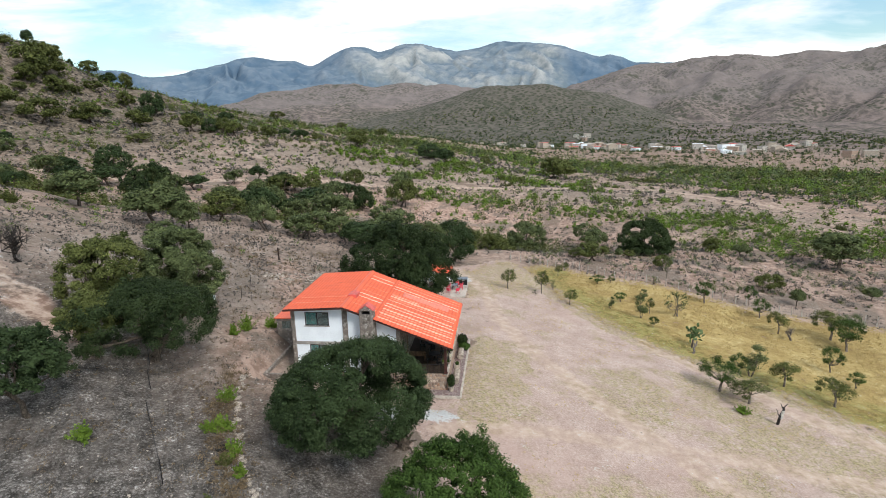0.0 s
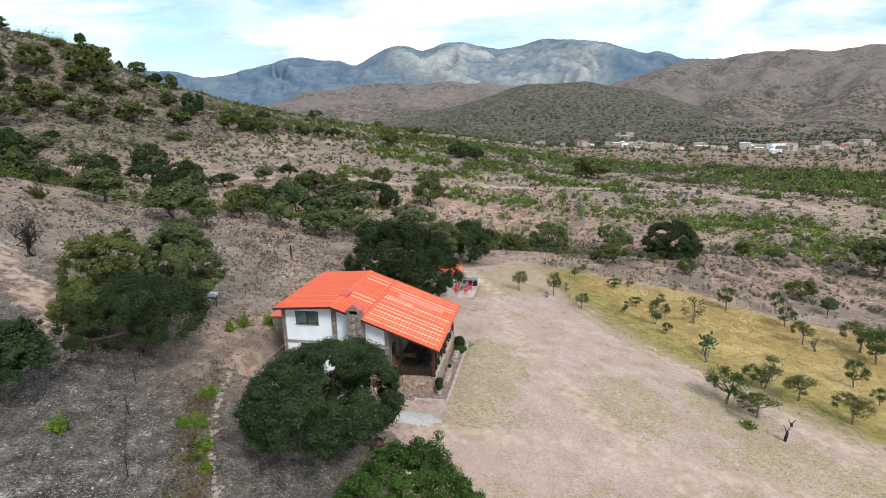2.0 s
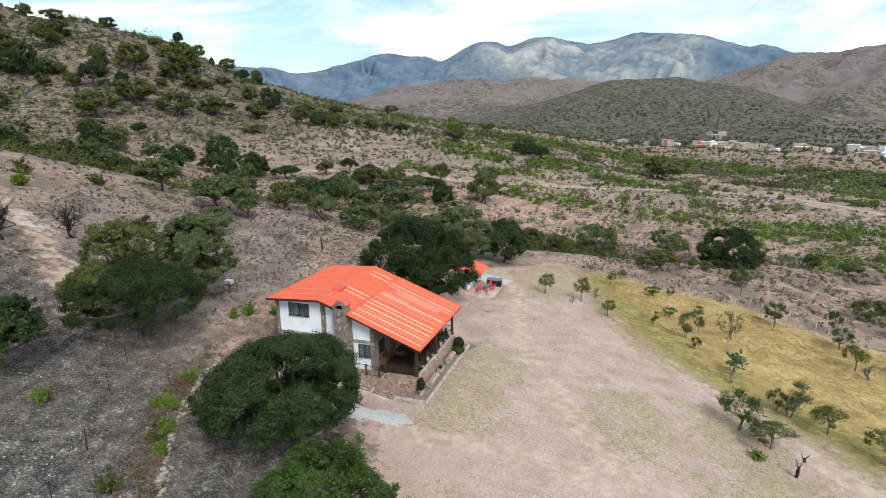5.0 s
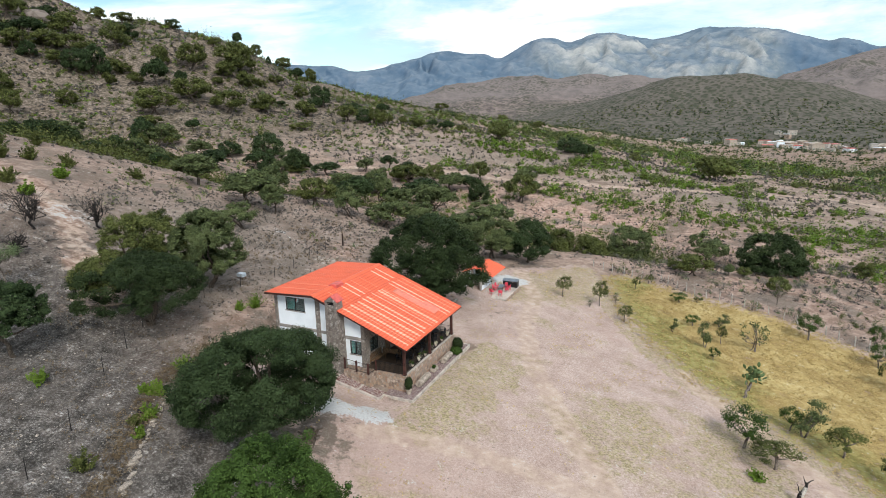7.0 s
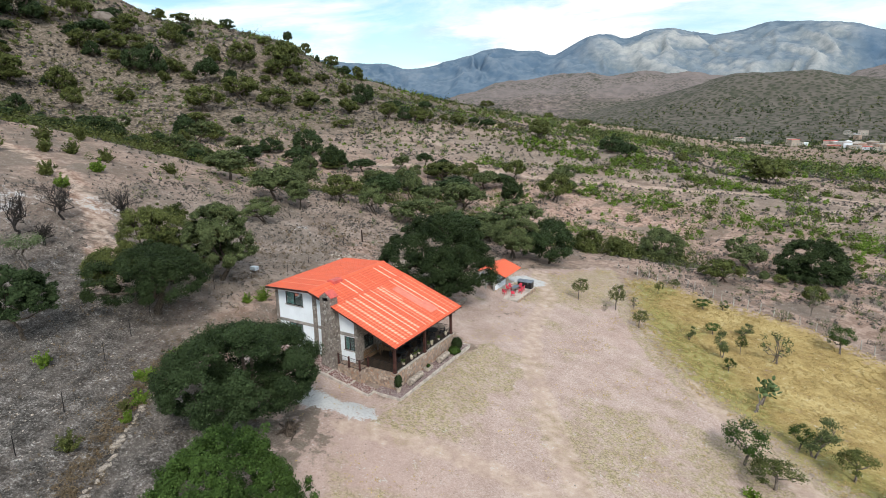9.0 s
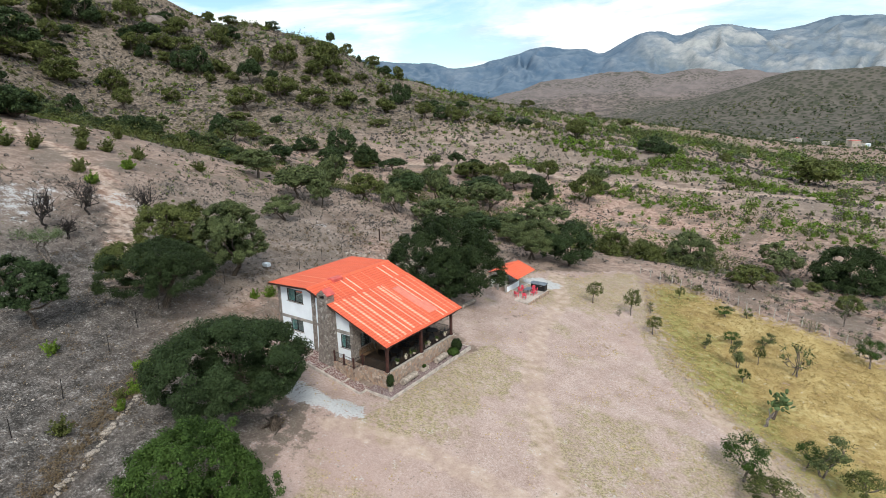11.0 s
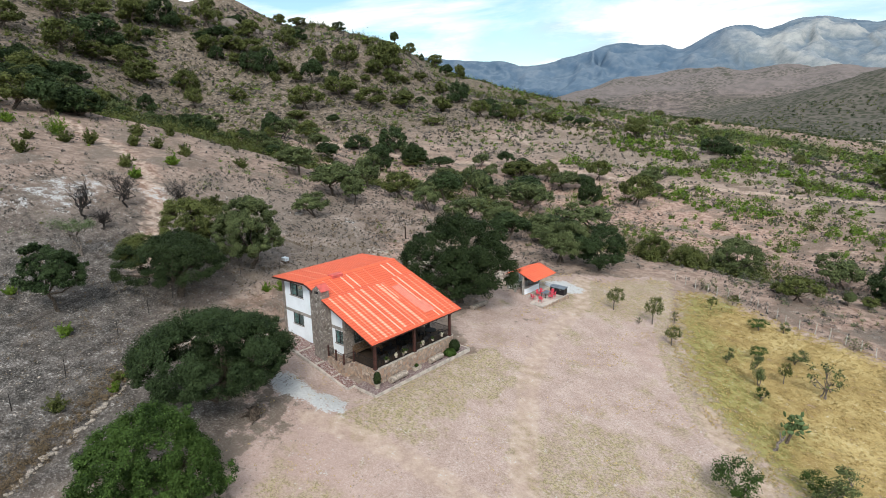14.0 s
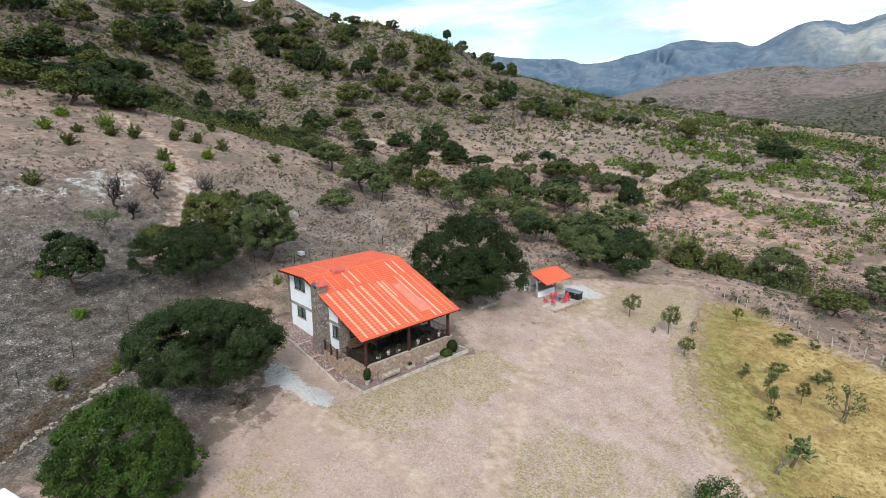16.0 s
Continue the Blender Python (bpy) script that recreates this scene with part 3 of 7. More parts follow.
def part(name, bm, material, parent, label=""):
    """One mesh under a thing or a part; its points are given in the world."""
    me = bpy.data.meshes.new(name)
    o = ORIGIN[parent.name]
    bmesh.ops.translate(bm, verts=bm.verts, vec=-o)
    bmesh.ops.recalc_face_normals(bm, faces=bm.faces)
    bm.to_mesh(me)
    bm.free()
    me.materials.append(MAT[material])
    ob = new(name, me)
    ob.parent = parent
    ORIGIN[ob.name] = o
    return tagged(ob, label)


def solo(name, bm, material, label, category, group="", kind="", at=(0, 0, 0)):
    """A thing that is one mesh."""
    me = bpy.data.meshes.new(name)
    bmesh.ops.translate(bm, verts=bm.verts, vec=-Vector(at))
    bmesh.ops.recalc_face_normals(bm, faces=bm.faces)
    bm.to_mesh(me)
    bm.free()
    me.materials.append(MAT[material])
    ob = new(name, me)
    ob.location = at
    ORIGIN[ob.name] = Vector(at)
    return tagged(ob, label, category, group, kind)


def box(bm, x0, x1, y0, y1, z0, z1, bevel=0.0):
    r = bmesh.ops.create_cube(bm, size=1)
    vs = r["verts"]
    bmesh.ops.scale(bm, vec=(x1 - x0, y1 - y0, z1 - z0), verts=vs)
    bmesh.ops.translate(bm, vec=((x0 + x1) / 2, (y0 + y1) / 2, (z0 + z1) / 2), verts=vs)
    if bevel:
        es = list({e for v in vs for e in v.link_edges})
        bmesh.ops.bevel(bm, geom=es, offset=bevel, segments=2, affect="EDGES", profile=0.5)
    return bm


def prism(bm, outline, y0, y1, axis="y"):
    """An outline of (a, z) pulled from y0 to y1; axis x swaps the two plan axes."""
    def at(a, b, z):
        return (a, b, z) if axis == "y" else (b, a, z)
    v0 = [bm.verts.new(at(a, y0, z)) for a, z in outline]
    v1 = [bm.verts.new(at(a, y1, z)) for a, z in outline]
    bm.faces.new(v0)
    bm.faces.new(v1[::-1])
    n = len(outline)
    for i in range(n):
        bm.faces.new((v0[i], v1[i], v1[(i + 1) % n], v0[(i + 1) % n]))
    return bm


def rod(bm, a, b, r0, r1=None, sides=8, cap=True):
    a, b = Vector(a), Vector(b)
    r1 = r0 if r1 is None else r1
    d = (b - a).normalized()
    u = d.orthogonal().normalized()
    w = d.cross(u)
    ring = []
    for c, r in ((a, r0), (b, r1)):
        ring.append([bm.verts.new(c + r * (math.cos(t) * u + math.sin(t) * w)) for t in [2 * math.pi * k / sides for k in range(sides)]])
    for k in range(sides):
        bm.faces.new((ring[0][k], ring[0][(k + 1) % sides], ring[1][(k + 1) % sides], ring[1][k]))
    if cap:
        bm.faces.new(ring[0][::-1])
        bm.faces.new(ring[1])
    return bm


def quick_mesh(name, co, quads, material, extra=None):
    """A mesh from whole arrays of points and four-cornered faces."""
    me = bpy.data.meshes.new(name)
    me.vertices.add(len(co))
    me.vertices.foreach_set("co", np.ascontiguousarray(co, np.float32).ravel())
    n = len(quads)
    me.loops.add(n * quads.shape[1])
    me.loops.foreach_set("vertex_index", np.ascontiguousarray(quads, np.int32).ravel())
    me.polygons.add(n)
    me.polygons.foreach_set("loop_start", np.arange(0, n * quads.shape[1], quads.shape[1], dtype=np.int32))
    me.update(calc_edges=True)
    me.materials.append(MAT[material])
    return me


# ---- ground: one sheet out to the mountains ----


def build_ground():
    cx, cy = 12.0, -42.0
    az = np.concatenate([np.arange(-100, -52, 0.25), np.arange(-52, 14, 0.16), np.arange(14, 46, 0.25), np.arange(46, 260, 4.0)])
    az = np.radians(az)
    r = [0.4]
    while r[-1] < 4900:
        r.append(r[-1] + min(max(0.55, 0.0085 * r[-1]), 24))
    r = np.array(r)
    A, R = np.meshgrid(az, r)
    x, y = cx + R * np.sin(A), cy + R * np.cos(A)
    z = height(x.ravel(), y.ravel()).reshape(x.shape)
    co = np.stack([x, y, z], -1).reshape(-1, 3)
    n, m = x.shape
    i, j = np.meshgrid(np.arange(n - 1), np.arange(m), indexing="ij")
    j2 = (j + 1) % m
    quads = np.stack([i * m + j, i * m + j2, (i + 1) * m + j2, (i + 1) * m + j], -1).reshape(-1, 4)[:, ::-1]
    co = np.vstack([co, [[cx, cy, ground_z(cx, cy)]]])
    me = quick_mesh("ground", co, quads, "soil")
    me.polygons.foreach_set("use_smooth", np.ones(len(quads), bool))
    x, y = co[:, 0], co[:, 1]
    d = np.hypot(x + 20, y - 120)
    yard = smooth(-1.2, 1.2, np.maximum(inside(x, y, YARD), inside(x, y, GRASS)))
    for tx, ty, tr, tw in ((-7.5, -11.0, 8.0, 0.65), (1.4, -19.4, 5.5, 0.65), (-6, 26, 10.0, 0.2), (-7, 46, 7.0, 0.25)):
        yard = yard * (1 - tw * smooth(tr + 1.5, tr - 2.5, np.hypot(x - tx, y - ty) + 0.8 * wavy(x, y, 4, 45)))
    grass = smooth(-2.2, 4.5, inside(x, y, GRASS))
    spur = smooth(2, 14, line_distance(x, y, RAVINE)) * smooth(0, -7, x) * smooth(70, 52, y + 0.35 * (x + 40)) * smooth(-115, -85, x)
    beyond = smooth(14, 24, x) * smooth(50, 60, y + 0.25 * (x - 22)) * smooth(100, 84, y)
    spur = spur * (0.3 + 0.7 * smooth(34, 6, 0.85 * y - 0.5 * x - 6)) * (1 - 0.46 * smooth(-34, -54, x))
    spur = spur * (1 - 0.75 * smooth(24, 13, np.hypot(x + 12, y - 9)))
    grey = np.maximum(spur, beyond * 0.1)
    road = np.zeros(len(x))
    for t in TRACKS:
        road = np.maximum(road, 0.8 * smooth(2.1, 0.6, line_distance(x, y, t)))
    for t in ROADS[:1]:
        road = np.maximum(road, smooth(3.0, 0.9, line_distance(x, y, t) + 0.6 * wavy(x, y, 9, 40)))
    road = np.maximum(road, 0.66 * smooth(2.4, 0.7, line_distance(x, y, ROADS[1]) + 0.7 * wavy(x, y, 6, 41)))
    sand = smooth(-5, 4, inside(x, y, SAND) + 4 * wavy(x, y, 22, 48))
    road = np.maximum(road, 0.45 * sand)
    pink = smooth(70, 20, np.hypot((x + 30) * 0.55, y - 100)) + smooth(40, 10, np.hypot((x + 140) * 0.6, y - 80)) + 0.85 * smooth(80, 150, d) * smooth(34, 16, height(x, y)) * smooth(45, 75, y) + 0.6 * beyond + 0.9 * smooth(2.6, 0.8, line_distance(x, y, ROADS[1]) + wavy(x, y, 7, 41))
    pink = pink + 0.45 * smooth(-44, -64, x) * (y < 60)
    pink = pink + 0.8 * smooth(4.5, 1.0, line_distance(x, y, [(-15, -3), (-19, -1), (-21.5, 5), (-20, 14), (-24, 24), (-30, 33)]) + wavy(x, y, 5, 42))
    pale = smooth(-0.6, 0.5, inside(x, y, SPILL)) + smooth(-0.6, 0.5, inside(x, y, CONCRETE))
    white = 0.56 * smooth(-2.0, 2.2, inside(x, y, WHITE_SCAR) + 2.2 * wavy(x, y, 3.4, 46)) + 0.42 * smooth(-1.2, 1.0, inside(x, y, YELLOW_SCAR) + 0.8 * wavy(x, y, 3, 47))
    for wx, wy, wr in ((-47, 12, 3), (-44, 22, 3), (-52, -17, 4), (-49.5, -14, 3), (-42, 17, 2.4), (-40, 30, 3)):
        white = white + 0.46 * smooth(wr, wr * 0.15, np.hypot((x - wx) * 1.5, y - wy))
    pale = np.clip(pale + white, 0, 1)
    dc = np.hypot(x - 4, y + 45)
    hills = smooth(480, 800, dc)
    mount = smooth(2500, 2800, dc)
    lush = smooth(13, 1, line_distance(x, y, [(12, 40), (17.3, 29.5), (21.5, 23), (26.4, 17.5), (32, 12), (42, 6), (58, -1)])) * (inside(x, y, GRASS) > -2)
    lush = np.maximum(lush, 1.7 * smooth(5.5, 1, line_distance(x, y, [(2, -1), (3, 6), (2.6, 12)]) + 1.2 * wavy(x, y, 4, 66)) * (x > 0))
    lush = np.maximum(lush, 0.9 * smooth(12, 2, line_distance(x, y, [(18, 6), (26, 6), (34, -1), (50, -10)])))
    lush = np.maximum(lush, 0.6 * smooth(7, 2, line_distance(x, y, [(6, -14), (20, -11)])))
    lush = np.maximum(lush, 1.5 * smooth(11, 3, line_distance(x, y, [(1, 41), (5, 46), (8, 53)]) + 2 * wavy(x, y, 6, 70)))
    az = np.degrees(np.arctan2(x - 4, y + 45))
    mound = smooth(0, 30, by_bearing(az, MOUND_B)) * smooth(1420, 1300, dc) * (az < 17)
    # beyond 2450 m ridge carries rib height for the painted light and shade
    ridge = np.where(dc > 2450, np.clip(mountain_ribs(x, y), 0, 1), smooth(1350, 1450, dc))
    brush = smooth(8, 26, height(x, y)) * smooth(-90, -130, x) * smooth(700, 500, dc) + 0.3 * smooth(150, 320, y) * smooth(600, 400, dc) + 0.2 * (d > 30)
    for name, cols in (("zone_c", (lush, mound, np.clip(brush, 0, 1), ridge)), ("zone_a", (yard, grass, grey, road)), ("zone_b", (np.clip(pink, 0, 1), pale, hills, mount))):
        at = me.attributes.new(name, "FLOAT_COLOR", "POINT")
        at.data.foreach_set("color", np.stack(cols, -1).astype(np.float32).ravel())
    tagged(new("ground", me), "dry stony hillside earth with trodden yard and golden grass", "ground", kind="structure")


build_ground()

# ---- trees ----


def leaf_quads(rng, centres, normals, size, stretch=1.35):
    """One small pointed leaf at each place."""
    n = len(centres)
    nrm = normals + rng.normal(0, 0.52, (n, 3))
    nrm /= np.linalg.norm(nrm, axis=1)[:, None] + 1e-9
    t = rng.normal(0, 1, (n, 3))
    t -= (t * nrm).sum(1)[:, None] * nrm
    t /= np.linalg.norm(t, axis=1)[:, None] + 1e-9
    b = np.cross(nrm, t)
    s = (size * rng.uniform(0.6, 1.35, n))[:, None]
    a, c = t * s * stretch * 0.5, b * s * 0.5
    co = np.stack([centres - a - c * 0.6, centres + a * 1.1, centres + c * 1.2 - a * 0.5], 1).reshape(-1, 3)
    return co, np.arange(n * 3).reshape(-1, 3)


def limb(bm, rng, a, b, r0, r1, bends=3, sag=0.12):
    """A crooked, tapering branch; returns its points."""
    a, b = Vector(a), Vector(b)
    length = (b - a).length
    pts = [a]
    for k in range(1, bends + 1):
        p = a.lerp(b, k / bends)
        if k < bends:
            p += Vector(rng.normal(0, sag, 3)) * length * 0.5
        pts.append(p)
    for k in range(bends):
        rod(bm, pts[k], pts[k + 1], r0 + (r1 - r0) * k / bends, r0 + (r1 - r0) * (k + 1) / bends, 6, False)
    return pts


def tree_meshes(seed, h, w, clear=0.28, leaves=6000, leaf=0.2, leafmat="leaf_oak", barkmat="bark", clumps=160, stems=1, flat=1.0, hollow=0.5, ragged=1.0, gather=0.24):
    """Trunk and crown of a tree h high and w wide with its foot at 0,0,0; the crown starts at clear * h."""
    rng = np.random.RandomState(seed)
    bm = bmesh.new()
    cz, rz, rx = h * (clear + 0.16), h * (1 - clear - 0.16) - w * 0.05, w * 0.43
    # lobes give the crown an uneven outline
    lob = rng.normal(0, 1, (11, 3))
    lob /= np.linalg.norm(lob, axis=1)[:, None]
    amp = rng.uniform(-0.24, 0.22, 11) * ragged
    d = rng.normal(0, 1, (clumps, 3))
    d[:, 2] = d[:, 2] * 0.8 + 0.2
    disc = np.sqrt(rng.uniform(0, 1, clumps))
    turn = rng.uniform(0, 2 * math.pi, clumps)
    dome = np.stack([disc * np.cos(turn), disc * np.sin(turn), np.sqrt(1.02 - disc**2)], 1)
    layer = np.arange(clumps) % 20
    d = np.where((layer < 7)[:, None], dome, d)
    d /= np.linalg.norm(d, axis=1)[:, None]
    rad = rng.uniform(hollow, 1.0, clumps) ** 0.5
    rad = np.where(layer < 15, np.maximum(rad, rng.uniform(0.84, 1.0, clumps)), rad)
    rad *= 1 + (amp[None] * np.clip((d @ lob.T - 0.35) * 1.7, 0, 1)).sum(1)
    rad = np.where(layer < 15, np.maximum(rad, 0.8), np.where(layer < 19, rng.uniform(0.25, 0.8, clumps), np.where(d[:, 2] > 0.05, rng.uniform(0.98, 1.1, clumps), 0.8)))
    rad = np.minimum(rad, 1.14)
    cen = d * rad[:, None] * np.array([rx, rx, rz * flat])
    cen[:, 2] = np.where(cen[:, 2] < 0, cen[:, 2] * 0.16 * h / rz, cen[:, 2]) + cz
    # clumps draw together into boughs, some reaching out, some drawn in
    boughs = cen[rng.choice(clumps, max(7, clumps // 13), replace=False)]
    of = ((cen[:, None] - boughs[None]) ** 2).sum(2).argmin(1)
    mid = np.array([0, 0, cz])
    stretch = rng.uniform(1 - gather * 0.6, 1 + gather * 0.35, len(boughs))[of]
    cen = mid + (cen + (boughs[of] - cen) * gather - mid) * stretch[:, None]
    cr = rng.uniform(0.45, 1.3, clumps) * w * 0.072 * (200 / clumps) ** 0.4 * np.where(layer == 19, 0.7, 1)
    reach = np.percentile(np.hypot(cen[:, 0], cen[:, 1]) + cr * 0.7, 94)
    cen[:, :2] *= (w / 2) / reach
    cen[:, :2] *= np.minimum(1, (w / 2 - cr * 0.5) / np.maximum(np.hypot(cen[:, 0], cen[:, 1]), 0.01))[:, None]
    cen[:, 2] = cz + (cen[:, 2] - cz) * (h - cz - cr.mean() * 0.6) / (np.percentile(cen[:, 2], 98) - cz)
    # a clump that stands alone joins its nearest neighbour
    apart = np.sqrt(((cen[:, None] - cen[None]) ** 2).sum(2))
    fourth = np.sort(apart, 1)[:, 4]
    lone = fourth > 1.6 * np.median(fourth)
    cen[lone] = cen[~lone][apart[lone][:, ~lone].argmin(1)]
    # wood
    fork = h * clear * rng.uniform(0.75, 1.1)
    tr = max(0.05, w * 0.028)
    for s in range(stems):
        base = Vector((0, 0, -0.3)) if stems == 1 else Vector((rng.normal(0, w * 0.05), rng.normal(0, w * 0.05), -0.3))
        top = Vector((rng.normal(0, 0.06 * w), rng.normal(0, 0.06 * w), fork))
        limb(bm, rng, base, top, tr * 1.25 / stems**0.4, tr * 0.8 / stems**0.4, 3, 0.08)
        main = rng.choice(clumps, min(clumps, 7 if stems == 1 else 4), replace=False)
        for k in main:
            e = Vector(cen[k]) * 0.9 + Vector((0, 0, cz * 0.06))
            pts = limb(bm, rng, top, e, tr * 0.6 / stems**0.4, tr * 0.12, 3, 0.16)
            near = np.argsort(((cen - np.array(e)) ** 2).sum(1))[1:4]
            for q in near:
                limb(bm, rng, pts[2], cen[q], tr * 0.22, tr * 0.06, 2, 0.1)
    trunk = bpy.data.meshes.new("trunk")
    bm.to_mesh(trunk)
    bm.free()
    trunk.materials.append(MAT[barkmat])
    # leaves gathered in clumps, thicker to the outside of each
    which = rng.randint(0, clumps, leaves)
    o = rng.normal(0, 1, (leaves, 3))
    o /= np.linalg.norm(o, axis=1)[:, None]
    o[:, 2] += 0.12
    pos = cen[which] + o * (cr[which] * rng.uniform(0.1, 1.0, leaves) ** 0.5)[:, None] * np.array([1.1, 1.1, 0.9])
    nrm = 0.85 * o + 0.2 * d[which] + np.array([0, 0, 0.4])
    co, quads = leaf_quads(rng, pos, nrm, leaf)
    crown = quick_mesh("crown", co, quads, leafmat)
    return trunk, crown


def grow(name, meshes, x, y, label, category="tree", group="", turn=0.0, scale=(1, 1, 1), lean=0.0):
    e = new(name)
    e.location = (x, y, ground_z(x, y) - 0.05)
    e.rotation_euler = (radians(lean), 0, turn)
    e.scale = scale
    tagged(e, label, category, group)
    for nm, me in zip(("trunk", "crown"), meshes):
        if me is not None:
            ob = new(nm, me)
            ob.parent = e
    return e


BIG = [
    # x, y, height, width along x and y, clear, leaves, leaf size, foliage, label
    (-7.0, -10.1, 8.1, 13.6, 13.2, 0.24, 170000, 0.105, "leaf_oak", "broad dark green oak with a low dense crown beside the house"),
    (1.6, -19.2, 7.15, 9.6, 9.4, 0.08, 110000, 0.095, "leaf_bright", "broad bright green tree at the edge of the yard"),
    (-25.2, -5.2, 6.8, 12.4, 12.2, 0.38, 80000, 0.105, "leaf_dark", "spreading dark green oak on the stony slope"),
    (-28.8, -7.4, 5.6, 5.6, 5.6, 0.42, 24000, 0.115, "leaf_olive", "light olive oak leaning out of the dark oak"),
    (-28.4, 5.0, 8.9, 8.8, 9.2, 0.24, 74000, 0.14, "leaf_grey", "large grey-green oak with visible crooked limbs"),
    (-33.0, 0.9, 7.4, 8.8, 8.8, 0.30, 46000, 0.14, "leaf_olive", "open olive green oak with bare crooked limbs"),
    (-9.3, 23.1, 10.9, 15.8, 15.0, 0.18, 110000, 0.15, "leaf_dark", "large dark green oak shading the back of the house"),
    (-26.9, -16.0, 6.3, 6.2, 6.2, 0.36, 36000, 0.13, "leaf_oak", "rounded green oak on a short trunk above the slope"),
    (-5.6, 55.2, 7.4, 10.5, 10.5, 0.2, 30000, 0.17, "leaf_oak", "leaning dark mesquite tree behind the kiosk"),
    (-11.5, 52.5, 6.8, 9.5, 9.5, 0.28, 22000, 0.17, "leaf_grey", "low green mesquite tree behind the kiosk"),
    (35.3, 79.0, 7.0, 13.0, 12.0, 0.05, 44000, 0.22, "leaf_dark", "wide dark evergreen tree beyond the fence"),
    (8.3, 82.0, 7.0, 10.0, 10.0, 0.08, 24000, 0.22, "leaf_grey", "grey-green thorn tree beyond the fence"),
    (1.5, 78.0, 4.0, 7.0, 7.0, 0.22, 11000, 0.19, "leaf_olive", "low dark thorn tree along the gully"),
    (-4.5, 76.5, 4.8, 7.5, 8.5, 0.22, 14000, 0.19, "leaf_olive", "low dark thorn tree along the gully"),
]
for k, (x, y, h, w, wy, clear, n, leaf, fm, label) in enumerate(BIG):
    grow("tree", tree_meshes(100 + k, h, w, clear, n, leaf, fm, clumps=680 if n > 76000 else 380 if n > 30000 else 200, stems=2 if k in (8, 9, 11) else 1, ragged=1.3 if k < 2 else 1.5, gather=0.05 if k == 1 else 0.13 if n > 76000 else 0.18), x, y, label, group="large trees round the house", scale=(1, wy / w, 1))

VARIANTS = {}
for key, seed, h, w, clear, n, leaf, fm, st in (
        ("oak_a", 1, 7, 9, 0.32, 6200, 0.34, "leaf_oak", 1), ("oak_b", 2, 7, 8, 0.34, 6000, 0.33, "leaf_grey", 1), ("oak_c", 3, 7, 10, 0.12, 6400, 0.35, "leaf_dark", 2),
        ("oak_f", 14, 7, 9, 0.34, 5600, 0.34, "leaf_grey", 2), ("oak_g", 15, 7, 10, 0.28, 5200, 0.36, "leaf_olive", 3),
        ("oak_d", 4, 7, 10, 0.24, 6000, 0.38, "leaf_olive", 2), ("oak_e", 5, 7, 11, 0.06, 6200, 0.38, "leaf_oak", 3),
        ("fruit_a", 6, 3, 3.2, 0.4, 3600, 0.08, "leaf_olive", 1), ("fruit_b", 7, 3, 3.0, 0.28, 3000, 0.08, "leaf_grey", 2), ("fruit_c", 8, 3, 3.2, 0.36, 3600, 0.08, "leaf_bright", 1),
        ("thin_a", 9, 3, 3.4, 0.3, 380, 0.14, "leaf_grey", 3), ("thin_b", 19, 4.3, 5.2, 0.62, 2600, 0.10, "leaf_pale", 2)):
    VARIANTS[key] = (tree_meshes(seed, h, w, clear, n, leaf, fm, barkmat="bark_grey" if key[0] != "o" else "bark", clumps=90 if key[0] == "o" else 44, stems=st, ragged=2.0), h, w)


def plant(rows, kinds, label, group, seed, names="tree", wide=1.0):
    rng = random.Random(seed)
    for x, y, w, h in rows:
        meshes, mh, mw = VARIANTS[rng.choice(kinds)]
        sx, sy, sz = wide * w / mw * rng.uniform(0.95, 1.25), wide * w / mw * rng.uniform(0.85, 1.15), h / mh * rng.uniform(0.9, 1.15)
        grow(names, meshes, x, y, label, "tree", group, rng.uniform(0, 6.28), (sx, sy, sz))


ORCHARD_A = [(4.4, 38.9, 2.5, 2.8), (9.7, 39.0, 2.4, 3.6), (13.6, 34.9, 1.8, 2.2), (13.3, 51.2, 1.6, 1.8), (15.0, 56.0, 1.7, 1.5), (20.0, 48.9, 2.7, 1.6),
             (22.5, 51.1, 1.5, 1.7), (19.7, 35.7, 1.4, 1.9), (23.5, 32.9, 2.6, 3.5), (22.0, 39.9, 2.2, 1.5), (25.5, 41.9, 2.5, 1.8), (24.5, 30.0, 1.3, 1.8),
             (25.4, 35.7, 1.4, 2.2), (36.3, 44.8, 3.8, 3.5), (26.6, 11.5, 4.2, 3.9), (32.1, 16.6, 3.9, 3.5), (30.8, 17.1, 2.1, 2.4), (28.9, 9.6, 4.4, 2.6)]
ORCHARD_B = [(34.6, 14.6, 3.4, 3.0), (38.4, 11.4, 3.6, 2.8), (43.0, 34.1, 3.1, 3.0), (43.2, 40.5, 2.7, 2.9), (43.0, 20.8, 3.0, 3.2), (49.9, 29.7, 5.1, 4.2),
             (49.7, 33.3, 5.3, 3.7), (55.5, 38.8, 4.1, 2.7), (43.5, 16.6, 2.0, 2.0), (44.2, 46.9, 2.2, 3.7)]
plant(ORCHARD_A, ["fruit_a", "fruit_a", "fruit_c", "fruit_b"], "small young fruit tree in the golden grass", "orchard trees", 3)
plant(ORCHARD_B, ["fruit_a", "fruit_c", "fruit_b"], "small young fruit tree in the golden grass", "orchard trees", 4)
UMBRELLA = [(-37.3, -11.0, 5.2, 4.3)]
plant(UMBRELLA, ["thin_b"], "umbrella-shaped half-leafed thorn tree on the spur", "bare young trees", 12)
THIN = [(29.0, 35.4, 3.6, 3.3), (8.6, 37.3, 1.0, 1.0), (11.6, 41.5, 1.5, 1.8), (33.8, 57.7, 2.7, 4.2), (29.9, 51.7, 2.5, 1.7)]
